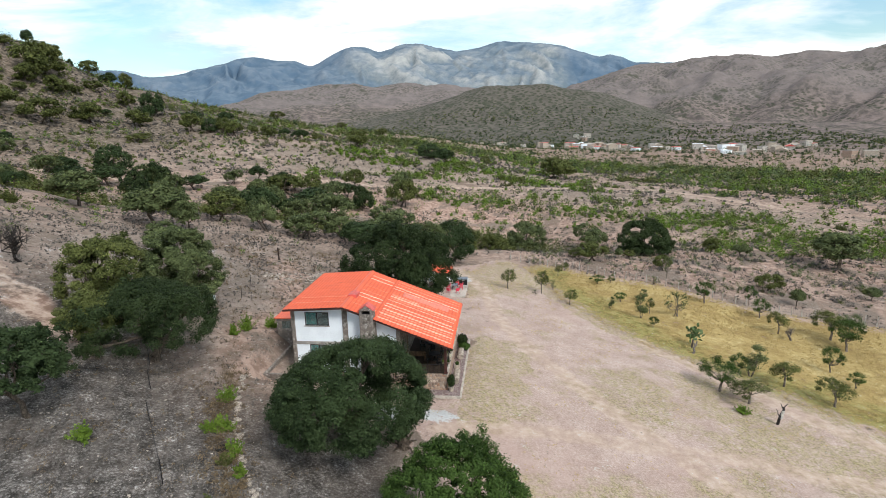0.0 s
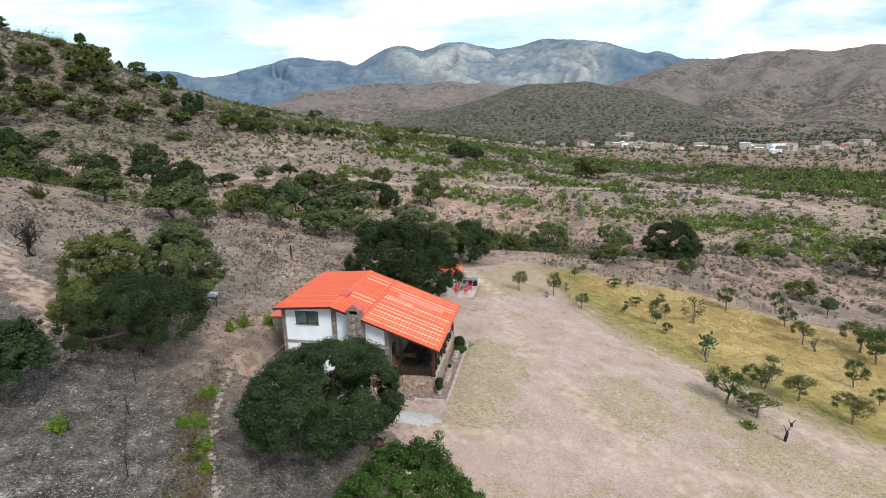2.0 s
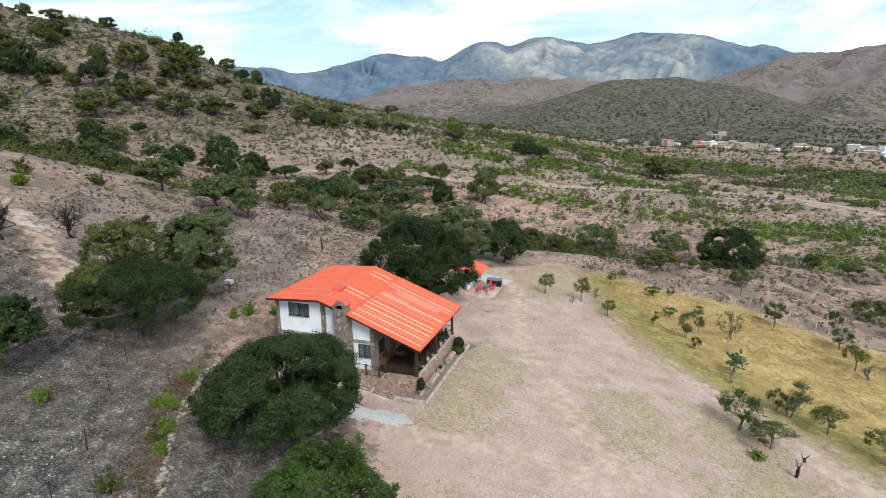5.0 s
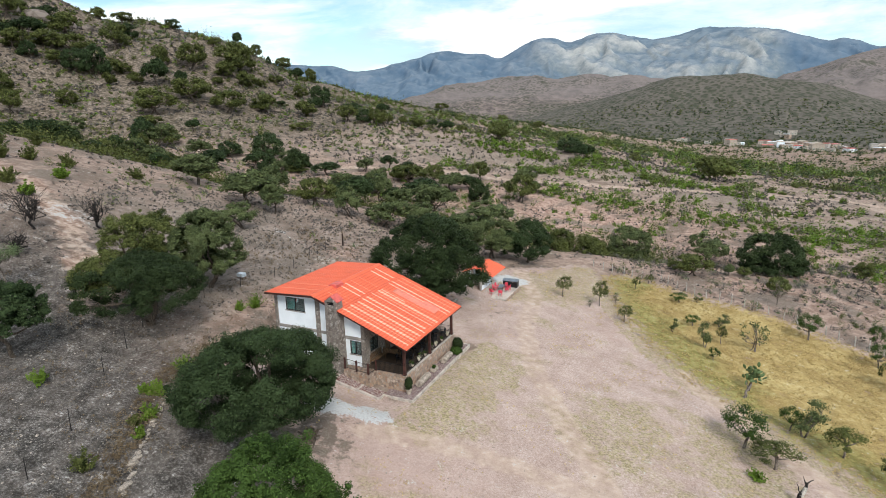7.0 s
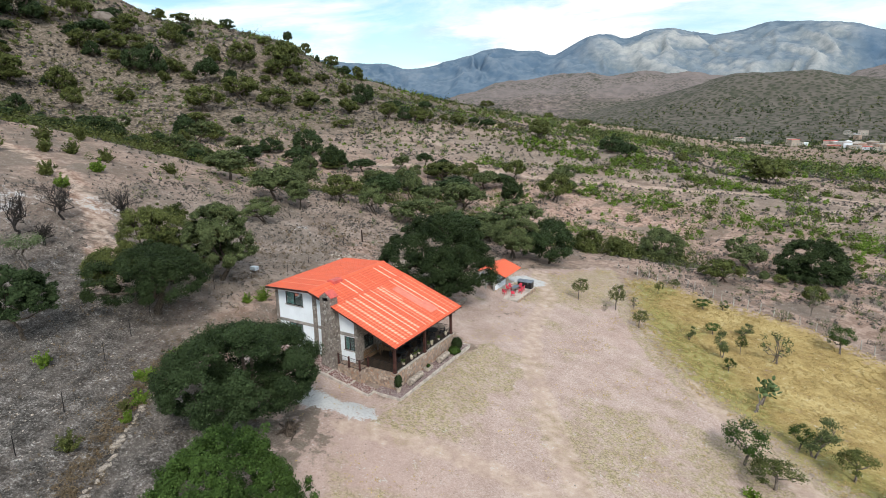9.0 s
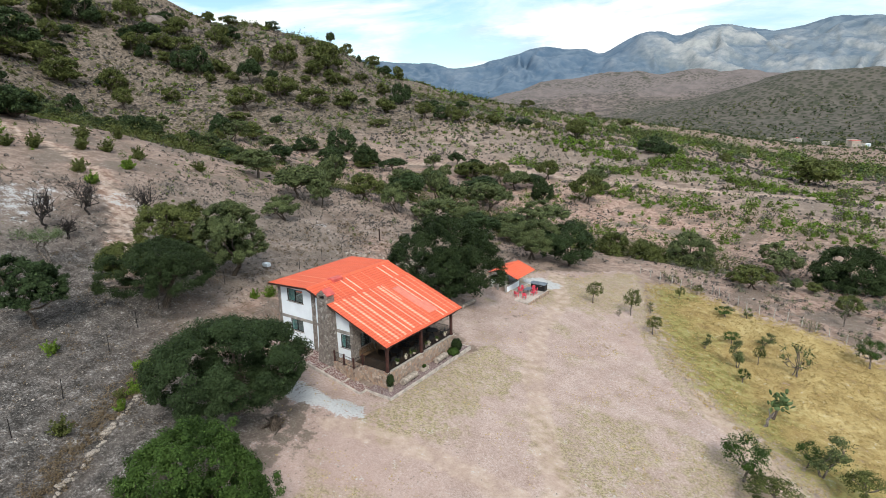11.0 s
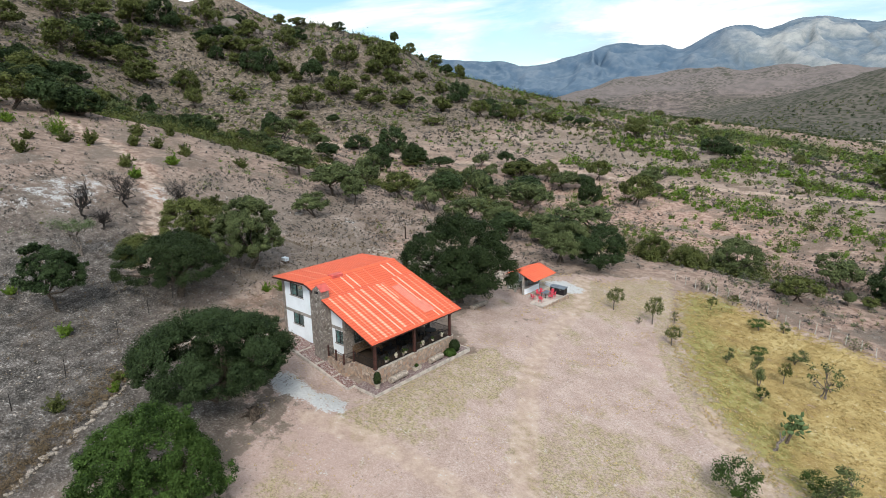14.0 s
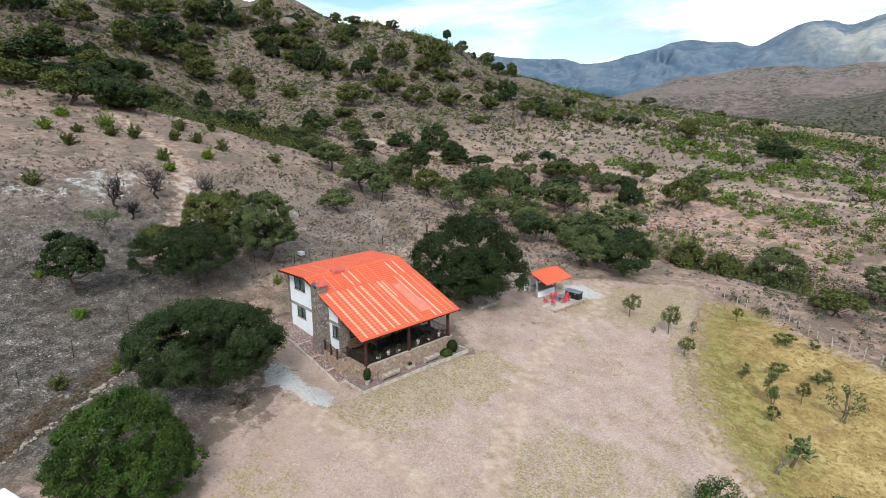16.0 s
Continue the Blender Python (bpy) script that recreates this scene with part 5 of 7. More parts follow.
def walled(name, material, holes, outline_top, a0, a1, z0, b0, b1, axis="y", label=""):
    """An upright wall from a0 to a1 with openings (a, a, z, z) cut through; outline_top(a) is its top."""
    bm = bmesh.new()
    xs = sorted({a0, a1, *[h for q in holes for h in q[:2]], *([RIDGE_X] if axis == "y" and a0 < RIDGE_X < a1 else [])})
    zs = sorted({z0, *[h for q in holes for h in q[2:]]})
    nx, nz = len(xs) - 1, len(zs)

    def corner(i, j, b):
        z = min(zs[j], outline_top(xs[i]) - 0.02 * (nz - j)) if j < nz else outline_top(xs[i])
        return bm.verts.new((xs[i], b, z) if axis == "y" else (b, xs[i], z))

    near = {(i, j): corner(i, j, b0) for i in range(nx + 1) for j in range(nz + 1)}
    away = {(i, j): corner(i, j, b1) for i in range(nx + 1) for j in range(nz + 1)}

    def solid(i, j):
        if not (0 <= i < nx and 0 <= j < nz):
            return False
        return not any(h[0] <= xs[i] < h[1] and h[2] <= zs[j] < h[3] for h in holes)

    for i in range(nx):
        for j in range(nz):
            if not solid(i, j):
                continue
            ring = [(i, j), (i + 1, j), (i + 1, j + 1), (i, j + 1)]
            bm.faces.new([near[q] for q in ring])
            bm.faces.new([away[q] for q in ring[::-1]])
            for (p, q), nb in zip(zip(ring, ring[1:] + ring[:1]), ((i, j - 1), (i + 1, j), (i, j + 1), (i - 1, j))):
                if not solid(*nb):
                    bm.faces.new((near[p], away[p], away[q], near[q]))
    bmesh.ops.delete(bm, geom=[v for v in bm.verts if not v.link_faces], context="VERTS")
    return part(name, bm, material, house, label)


def under_roof(x):
    return roof_z(x) - 0.10


W1, W2, W3 = (-14.58, -12.3, 6.1, 7.42), (-14.3, -12.5, 3.02, 4.22), (-7.3, -6.05, 2.7, 4.05)
walled("gable_wall", "white", [W1, W2, W3], under_roof, WALL_XB, WALL_XF, 1.5, WALL_Y0, WALL_Y0 + 0.22, label="white plastered gable wall")
walled("gable_wall", "white", [], under_roof, WALL_XB, WALL_XF, 0.5, WALL_Y1 - 0.22, WALL_Y1, label="white plastered gable wall")
walled("back_wall", "white", [(3.2, 4.6, 5.8, 7.0), (8.4, 9.8, 5.8, 7.0)], lambda y: under_roof(WALL_XB), WALL_Y0 + 0.22, WALL_Y1 - 0.22, 1.0, WALL_XB, WALL_XB + 0.22, "x")
walled("front_wall", "grey_stone", [(2.6, 4.1, 2.6, 4.0), (5.3, 6.4, 1.62, 3.75), (7.6, 9.6, 2.6, 4.0)], lambda y: under_roof(WALL_XF), WALL_Y0 + 0.22, WALL_Y1 - 0.22, 0.6, WALL_XF - 0.25, WALL_XF, "x", "grey stone wall behind the porch")


def trim_piece(name, x0, x1, z0, z1, mat="concrete", y0=1.5, y1=1.62):
    part(name, box(bmesh.new(), x0, x1, y0, y1, z0, z1, 0.012), mat, house)


trim_piece("floor_band", -15.6, -11.02, 4.24, 4.54)
trim_piece("floor_band", -10.5, -9.1, 4.22, 4.52)
trim_piece("floor_band", -7.75, -5.95, 4.13, 4.45)
for x0, x1, y0 in ((-15.9, -15.55, 1.46), (-11.0, -10.52, 1.46)):
    part("pillar", prism(bmesh.new(), [(x0, 1.2), (x1, 1.2), (x1, under_roof(x1)), (x0, under_roof(x0))], y0, WALL_Y0 + 0.05), "grey_stone", house, "grey stone corner pillar")
part("pillar", prism(bmesh.new(), [(-5.98, 1.2), (-5.62, 1.2), (-5.62, under_roof(-5.62)), (-5.98, under_roof(-5.98))], 1.44, 2.4), "grey_stone", house, "grey stone corner pillar")
part("upper_floor", box(bmesh.new(), WALL_XB + 0.24, WALL_XF - 0.27, WALL_Y0 + 0.24, WALL_Y1 - 0.24, 4.25, 4.5), "concrete", house)
part("ground_floor", box(bmesh.new(), WALL_XB + 0.24, WALL_XF - 0.27, WALL_Y0 + 0.24, WALL_Y1 - 0.24, 1.4, 1.6), "floor", house)


def window(hole, y, curtain=0.5):
    x0, x1, z0, z1 = hole
    bm = bmesh.new()
    for a, b, c, d in ((x0, x1, z0, z0 + 0.07), (x0, x1, z1 - 0.07, z1), (x0, x0 + 0.07, z0 + 0.07, z1 - 0.07), (x1 - 0.07, x1, z0 + 0.07, z1 - 0.07), ((x0 + x1) / 2 - 0.035, (x0 + x1) / 2 + 0.035, z0 + 0.07, z1 - 0.07)):
        box(bm, a, b, y + 0.03, y + 0.11, c, d)
    w = part("window", bm, "iron", house, "dark framed sliding window")
    mid = (x0 + x1) / 2
    for a, b, dy in ((x0 + 0.07, mid - 0.035, 0.06), (mid + 0.035, x1 - 0.07, 0.08)):
        part("pane", box(bmesh.new(), a, b, y + dy, y + dy + 0.008, z0 + 0.07, z1 - 0.07), "glass", w)
    part("curtain", box(bmesh.new(), x0 + 0.09, x0 + (x1 - x0) * curtain, y + 0.14, y + 0.16, z0 + 0.05, z1 - 0.05), "curtain", w, "pale green curtain")
    part("sill", box(bmesh.new(), x0 - 0.08, x1 + 0.08, y - 0.06, y + 0.03, z0 - 0.08, z0, 0.01), "concrete", w)


window(W1, WALL_Y0)
window(W2, WALL_Y0)
window(W3, WALL_Y0, 0.4)
for y0, y1, z0, z1 in ((2.6, 4.1, 2.6, 4.0), (7.6, 9.6, 2.6, 4.0)):
    bm = bmesh.new()
    x = WALL_XF - 0.12
    for a, b, c, d in ((y0, y1, z0, z0 + 0.07), (y0, y1, z1 - 0.07, z1), (y0, y0 + 0.07, z0 + 0.07, z1 - 0.07), (y1 - 0.07, y1, z0 + 0.07, z1 - 0.07), ((y0 + y1) / 2 - 0.04, (y0 + y1) / 2 + 0.04, z0 + 0.07, z1 - 0.07)):
        box(bm, x - 0.04, x + 0.04, a, b, c, d)
    w = part("window", bm, "iron", house, "dark framed porch window")
    part("pane", box(bmesh.new(), x - 0.02, x - 0.01, y0 + 0.07, y1 - 0.07, z0 + 0.07, z1 - 0.07), "glass", w)
bm = box(bmesh.new(), WALL_XF - 0.16, WALL_XF - 0.1, 5.32, 6.38, 1.63, 3.74, 0.01)
for z0, z1 in ((1.8, 2.6), (2.75, 3.6)):
    box(bm, WALL_XF - 0.1, WALL_XF - 0.07, 5.45, 6.25, z0, z1, 0.01)
d = part("door", bm, "wood", house, "dark wooden porch door")
part("door_handle", rod(bmesh.new(), (WALL_XF - 0.06, 5.45, 2.6), (WALL_XF - 0.06, 5.45, 2.75), 0.015), "iron", d)


def roof_sheet(x0, x1, y0, y1, mat, lift=0.0, name="roof_sheet", parent=None, zfun=roof_z, pitch=0.21, course=0.34):
    """Ribbed metal tile sheet: waves across, small steps down the slope."""
    ny = max(4, int((y1 - y0) / 0.0525))
    ny += ny % 2
    ys = np.linspace(y0, y1, ny + 1)
    bm = bmesh.new()
    rows = []
    lo, hi = sorted((x0, x1))
    side = 1 if (x0 + x1) / 2 > RIDGE_X else -1
    n0 = int(min(abs(x0 - RIDGE_X), abs(x1 - RIDGE_X)) / course)
    cuts = [(RIDGE_X + side * (n + f) * course, f) for n in range(n0, n0 + int((hi - lo) / course) + 3) for f in (0.0, 0.45, 0.9)]
    cuts = sorted([(x, f) for x, f in cuts if lo + 0.02 < x < hi - 0.02] + [(q, (abs(q - RIDGE_X) / course) % 1.0) for q in (lo, hi)])
    for x, f in cuts:
        rows.append([bm.verts.new((x, y, zfun(x) + lift + 0.055 * min(f, 0.9) + 0.022 * math.cos(2 * math.pi * y / pitch))) for y in ys])
    low = [[bm.verts.new((v.co.x, v.co.y, v.co.z - 0.012)) for v in (r if k else r)] for k, r in ((0, rows[0]), (1, rows[-1]))]
    for a, b in zip(rows[:-1], rows[1:]):
        for k in range(ny):
            f = bm.faces.new((a[k], a[k + 1], b[k + 1], b[k]))
            f.smooth = True
    for top, under in ((rows[0], low[0]), (rows[-1], low[1])):
        for k in range(ny):
            bm.faces.new((top[k], top[k + 1], under[k + 1], under[k]))
    return part(name, bm, mat, parent or house)


roof = part("roof", prism(bmesh.new(), [(BACK_X + 0.05, BACK_Z - 0.09), (RIDGE_X, RIDGE_Z - 0.10), (EAVE_X - 0.05, EAVE_Z - 0.08), (EAVE_X - 0.05, EAVE_Z - 0.035), (RIDGE_X, RIDGE_Z - 0.035), (BACK_X + 0.05, BACK_Z - 0.035)], ROOF_Y0 + 0.05, ROOF_Y1 - 0.05), "timber", house, "timber roof deck under orange sheets")


def cover(x0, x1, y0, y1, n, mat="roof", lift=0.0):
    w = (y1 - y0) / n
    for k in range(n):
        roof_sheet(x0, x1, y0 + k * w, y0 + (k + 1) * w - 0.004, mat, lift, parent=roof)


cover(RIDGE_X - 0.06, BACK_X, ROOF_Y0, ROOF_Y1, 12)
cover(RIDGE_X + 0.06, SEAM_X + 0.15, ROOF_Y0 + 0.05, ROOF_Y1, 12)
cover(SEAM_X, EAVE_X, ROOF_Y0 - 0.1, ROOF_Y1, 12, lift=0.05)
# faded strips: (from, to along the slope, place along the ridge, width, paint)
STRIPS = [(-7.7, -1.0, 1.35, 0.24, "roof_pale"), (-7.6, -1.0, 2.0, 0.12, "roof_faint"), (-7.7, -1.0, 2.55, 0.27, "roof_pale"), (-7.6, -1.0, 3.1, 0.12, "roof_faint"), (-7.6, -1.0, 3.65, 0.27, "roof_pale"),
          (-7.7, -1.0, 4.55, 0.11, "roof_line"), (-7.6, -1.2, 5.25, 0.3, "roof_pale"), (-7.7, -1.1, 6.3, 0.11, "roof_line"), (-7.5, -1.0, 6.85, 0.12, "roof_faint"), (-7.6, -1.0, 7.4, 0.3, "roof_pale"),
          (-7.5, -4.8, 7.85, 0.2, "roof_pale"), (-7.6, -1.0, 8.2, 0.12, "roof_faint"), (-7.75, -1.0, 9.75, 0.16, "roof_line"), (-7.75, -1.0, 10.5, 0.19, "roof_line"), (-7.6, -1.0, 11.4, 0.22, "roof_faint"), (-7.6, -1.0, 12.2, 0.2, "roof_faint")]
UPPER = [(-10.3, -8.0, 2.6, 0.14, "roof_faint"), (-10.3, -8.0, 3.4, 0.12, "roof_faint"), (-10.3, -8.0, 4.75, 0.15, "roof_line"), (-10.3, -8.0, 5.6, 0.16, "roof_line"), (-10.3, -8.0, 6.6, 0.14, "roof_faint"), (-10.3, -8.0, 8.0, 0.12, "roof_faint"),
          (-10.3, -8.0, 10.45, 0.17, "roof_line"), (-10.3, -8.0, 11.4, 0.2, "roof_line"), (-10.9, -15.9, 2.4, 0.16, "roof_faint"), (-10.9, -15.6, 4.0, 0.18, "roof_faint")]
for x0, x1, y, w, paint in STRIPS + UPPER:
    roof_sheet(x0, x1, y - w / 2, y + w / 2, paint, 0.062 if x1 > -7 else 0.012, "faded_strip", roof)
roof_sheet(-6.6, -3.0, 8.55, 9.6, "roof_pink", 0.066, "patched_sheet", roof)
roof_sheet(-3.6, -1.9, 8.6, 10.1, "roof_pink", 0.07, "patched_sheet", roof)
part("ridge_cap", prism(bmesh.new(), [(RIDGE_X - 0.3, roof_z(RIDGE_X - 0.3) + 0.03), (RIDGE_X, RIDGE_Z + 0.10), (RIDGE_X + 0.3, roof_z(RIDGE_X + 0.3) + 0.03), (RIDGE_X, RIDGE_Z + 0.06)], ROOF_Y0 - 0.04, ROOF_Y1 + 0.04), "roof", roof)
part("ridge_vent", prism(bmesh.new(), [(RIDGE_X - 0.35, roof_z(RIDGE_X - 0.35)), (RIDGE_X - 0.35, RIDGE_Z + 0.16), (RIDGE_X + 0.1, RIDGE_Z + 0.24), (RIDGE_X + 0.5, RIDGE_Z + 0.14), (RIDGE_X + 0.5, roof_z(RIDGE_X + 0.5))], 3.8, 5.1), "red_cap", roof, "faded red ridge vent")
for x0, x1, z in ((BACK_X, RIDGE_X, None), (RIDGE_X, EAVE_X, None)):
    for y0 in (ROOF_Y0 - 0.02, ROOF_Y1 - 0.04):
        bm = prism(bmesh.new(), [(x0, roof_z(x0) - 0.16), (x1, roof_z(x1) - 0.16), (x1, roof_z(x1) + 0.01), (x0, roof_z(x0) + 0.01)], y0, y0 + 0.05)
        part("verge_board", bm, "timber", roof)

# chimney with splayed foot and little tiled cap
bm = bmesh.new()
ring = []
for z, x0, x1, y0 in ((1.0, -9.3, -7.68, 0.36), (2.2, -9.22, -7.72, 0.4), (3.4, -9.14, -7.76, 0.44), (5.0, -9.1, -7.78, 0.46), (7.62, -9.08, -7.88, 0.46)):
    ring.append([bm.verts.new(p) for p in ((x0, y0, z), (x1, y0, z), (x1, 1.54, z), (x0, 1.54, z))])
for a, b in zip(ring[:-1], ring[1:]):
    for k in range(4):
        bm.faces.new((a[k], a[(k + 1) % 4], b[(k + 1) % 4], b[k]))
bm.faces.new(ring[-1])
ch = part("chimney", bm, "grey_stone", house, "grey rubble stone chimney")
bm = bmesh.new()
for a0 in (-9.08, -8.1):
    box(bm, a0, a0 + 0.22, 0.46, 1.5, 7.62, 7.98)
box(bm, -8.86, -8.1, 1.2, 1.5, 7.62, 7.98)
prism(bm, [(-9.08, 7.98), (-7.88, 7.98), (-8.48, 8.42)], 0.46, 1.5)
part("chimney_hood", bm, "grey_stone", ch)
bm = prism(bmesh.new(), [(-9.2, 7.93), (-8.48, 8.46), (-7.76, 7.93), (-7.76, 7.98), (-8.48, 8.52), (-9.2, 7.98)], 0.55, 1.62)
part("chimney_cap", bm, "red_cap", ch, "faded red tile cap")
part("flue", box(bmesh.new(), -8.84, -8.12, 0.62, 1.18, 7.63, 7.7), "iron", ch)

# low room behind the back corner with its own small roof
bm = bmesh.new()
for x0, x1, y0, y1, z0, z1 in ((-19.4, -19.2, 6.15, 9.0, 1.2, 5.0), (-19.2, -18.9, 6.15, 6.35, 1.2, 5.0), (-17.0, -15.82, 6.15, 6.35, 1.2, 5.0), (-18.9, -17.0, 6.15, 6.35, 1.2, 3.9), (-18.9, -17.0, 6.15, 6.35, 4.75, 5.0)):
    box(bm, x0, x1, y0, y1, z0, z1)
lt = part("back_room", bm, "grey_stone", house, "low stone room behind the house")
part("roof_slab", box(bmesh.new(), -19.62, -15.82, 6.0, 9.1, 5.02, 5.1), "roof", lt, "small orange roof")
part("window", box(bmesh.new(), -18.88, -17.02, 6.24, 6.28, 3.91, 4.74), "glass", lt)

# porch: floor, retaining walls, posts, beams, rails
part("porch_floor", box(bmesh.new(), WALL_XF + 0.0, -1.62, 1.62, 12.2, 1.38, 1.56), "floor", house, "dull brown porch floor")
fw = part("porch_wall", box(bmesh.new(), -1.62, -1.34, 1.3, 12.2, -0.4, 1.56, 0.02), "tan_stone", house, "tan rubble stone porch base")
part("wall_coping", box(bmesh.new(), -1.66, -1.28, 1.24, 12.26, 1.564, 1.63, 0.015), "kerb", fw)
part("porch_wall", box(bmesh.new(), -4.4, -1.62, 1.3, 1.6, -0.2, 1.57, 0.02), "tan_stone", house)
part("porch_wall", box(bmesh.new(), -5.75, -1.62, 12.0, 12.24, -0.6, 1.57, 0.02), "tan_stone", house)
bm = bmesh.new()
bmesh.ops.contextual_create(bm, geom=[bm.verts.new(p) for p in ((-7.45, 0.55, 0.4), (-4.55, 0.2, 0.0), (-4.42, 1.6, 0.0), (-7.45, 1.54, 0.4))])
r = bmesh.ops.extrude_face_region(bm, geom=bm.faces[:])
for v in r["geom"]:
    if isinstance(v, bmesh.types.BMVert):
        v.co.z = 1.54
part("landing", bm, "tan_stone", house, "raised stone landing")
POSTS = [(-1.48, 1.42), (-1.48, 6.55), (-1.48, 11.82), (-4.6, 11.95)]
for x, y in POSTS:
    bm = box(bmesh.new(), x - 0.12, x + 0.12, y - 0.12, y + 0.12, 1.6, roof_z(x) - 0.1, 0.02)
    box(bm, x - 0.17, x + 0.17, y - 0.17, y + 0.17, 1.6, 1.75, 0.02)
    part("porch_post", bm, "timber", house, "dark red timber post")
part("eave_beam", box(bmesh.new(), -1.6, -1.36, 0.75, 12.7, roof_z(-1.48) - 0.36, roof_z(-1.48) - 0.12, 0.02), "timber", house)
for y in np.arange(1.0, 12.6, 1.16):
    part("rafter", prism(bmesh.new(), [(-5.75, roof_z(-5.75) - 0.24), (-0.8, roof_z(-0.8) - 0.24), (-0.8, roof_z(-0.8) - 0.10), (-5.75, roof_z(-5.75) - 0.10)], y - 0.05, y + 0.05), "timber", house)


def railing(a, b, posts, z=1.58, h=0.95, gap=0.13, bar=0.010):
    a, b = Vector((*a, z)), Vector((*b, z))
    bm = bmesh.new()
    for q in (0.1, h):
        rod(bm, a + Vector((0, 0, q)), b + Vector((0, 0, q)), 0.012 + bar, None, 6)
    n = max(2, int((b - a).length / gap))
    for k in range(1, n):
        p = a.lerp(b, k / n)
        rod(bm, p + Vector((0, 0, 0.1)), p + Vector((0, 0, h)), bar, None, 4, False)
    e = part("railing", bm, "iron", house, "black iron porch railing")
    for t in posts:
        p = a.lerp(b, t)
        part("railing_post", box(bmesh.new(), p.x - 0.07, p.x + 0.07, p.y - 0.07, p.y + 0.07, z - 0.05, z + h + 0.1, 0.01), "timber", e)


railing((-7.4, 0.68), (-4.65, 0.34), (0, 0.5, 1))
railing((-4.6, 0.34), (-4.5, 1.42), (1,))
railing((-4.5, 1.42), (-1.6, 1.42), (), bar=0.016)
railing((-1.48, 1.55), (-1.48, 6.4), (), 1.62, 0.8, 0.16, 0.02)
railing((-1.48, 6.7), (-1.48, 11.7), (), 1.62, 0.8, 0.16, 0.02)
railing((-1.6, 11.9), (-4.5, 11.95), (), 1.58)

# paving round the house
pv = thing("paving_strip", -0.7, 6.7, 0.0, "mauve stone paving strip with pale kerb along the porch", "pavement", kind="structure")
part("paving", box(bmesh.new(), -1.33, -0.14, 0.14, 13.3, -0.4, 0.06), "mauve_stone", pv)
part("paving", box(bmesh.new(), -3.0, -1.33, 0.14, 1.28, -0.4, 0.056), "mauve_stone", pv)
bm = box(bmesh.new(), -0.14, 0.02, 0.0, 13.42, -0.4, 0.10, 0.015)
box(bm, -3.1, -0.14, 0.0, 0.14, -0.4, 0.10, 0.015)
box(bm, -1.33, -0.14, 13.28, 13.42, -0.4, 0.10, 0.015)
part("kerb", bm, "kerb", pv, "pale concrete kerb")
sp = thing("side_path", -8.5, -0.4, 0.8, "sloping red stone side path with pale kerbs", "pavement", kind="structure")
SIDE = [(-2.9, 0.06), (-5.2, 0.45), (-7.8, 0.95), (-10.6, 1.42), (-13.2, 1.72), (-16.2, 1.84)]
for k, ((xa, za), (xb, zb)) in enumerate(zip(SIDE[:-1], SIDE[1:])):
    part("paving", prism(bmesh.new(), [(xa - 0.1, za - 0.5), (xb, zb - 0.5), (xb, zb + 0.03), (xa - 0.1, za + 0.03)], -0.72, 1.45 if xb < -7.6 else 0.5), "red_stone", sp)
    part("kerb", prism(bmesh.new(), [(xa, za - 0.5), (xb, zb - 0.5), (xb, zb + 0.12), (xa, za + 0.12)], -0.9, -0.72), "kerb", sp)
    part("cross_kerb", box(bmesh.new(), xa - 0.1, xa + 0.06, -0.715, 0.9 if k else 0.1, za - 0.4, za + 0.09, 0.01), "kerb", sp)
part("retaining_wall", box(bmesh.new(), -18.0, -16.25, -0.95, -0.7, 1.4, 2.35, 0.02), "grey_stone", sp)
part("retaining_wall", box(bmesh.new(), -18.0, -17.75, -0.7, 6.0, 1.4, 2.35, 0.02), "grey_stone", sp)

# ---- porch furniture and things along the paving ----


def table_round(x, y, z, r, label, mat="black", h=0.75):
    e = thing("round_table", x, y, z, label, "table", "porch tables")
    bm = rod(bmesh.new(), (x, y, z + h - 0.05), (x, y, z + h), r, r, 24)
    part("tabletop", bm, mat, e)
    part("pedestal", rod(bmesh.new(), (x, y, z + 0.06), (x, y, z + h - 0.05), 0.06, None, 10), "iron", e)
    part("foot", rod(bmesh.new(), (x, y, z), (x, y, z + 0.06), r * 0.5, r * 0.4, 16), "iron", e)


def chair(x, y, z, turn, mat, label, group, name="chair"):
    """A plain armchair of moulded seat, back, arms and four legs."""
    e = thing(name, 0, 0, 0, label, "chair", group)
    part("seat", box(bmesh.new(), -0.24, 0.24, -0.24, 0.24, 0.40, 0.45, 0.02), mat, e)
    bm = prism(bmesh.new(), [(-0.24, 0.45), (-0.19, 0.45), (-0.27, 0.88), (-0.31, 0.88)], -0.23, 0.23)
    part("backrest", bm, mat, e)
    for s in (-1, 1):
        bm = box(bmesh.new(), -0.26, 0.22, s * 0.25 - 0.03, s * 0.25 + 0.03, 0.62, 0.66, 0.01)
        box(bm, 0.16, 0.21, s * 0.25 - 0.025, s * 0.25 + 0.025, 0.43, 0.62)
        part("armrest", bm, mat, e)
        for q in (-1, 1):
            part("leg", rod(bmesh.new(), (q * 0.24, s * 0.24, 0), (q * 0.2, s * 0.2, 0.41), 0.022, 0.028, 6), mat, e)
    e.matrix_basis = pose(x, y, z, 0, 0, turn)
    return e


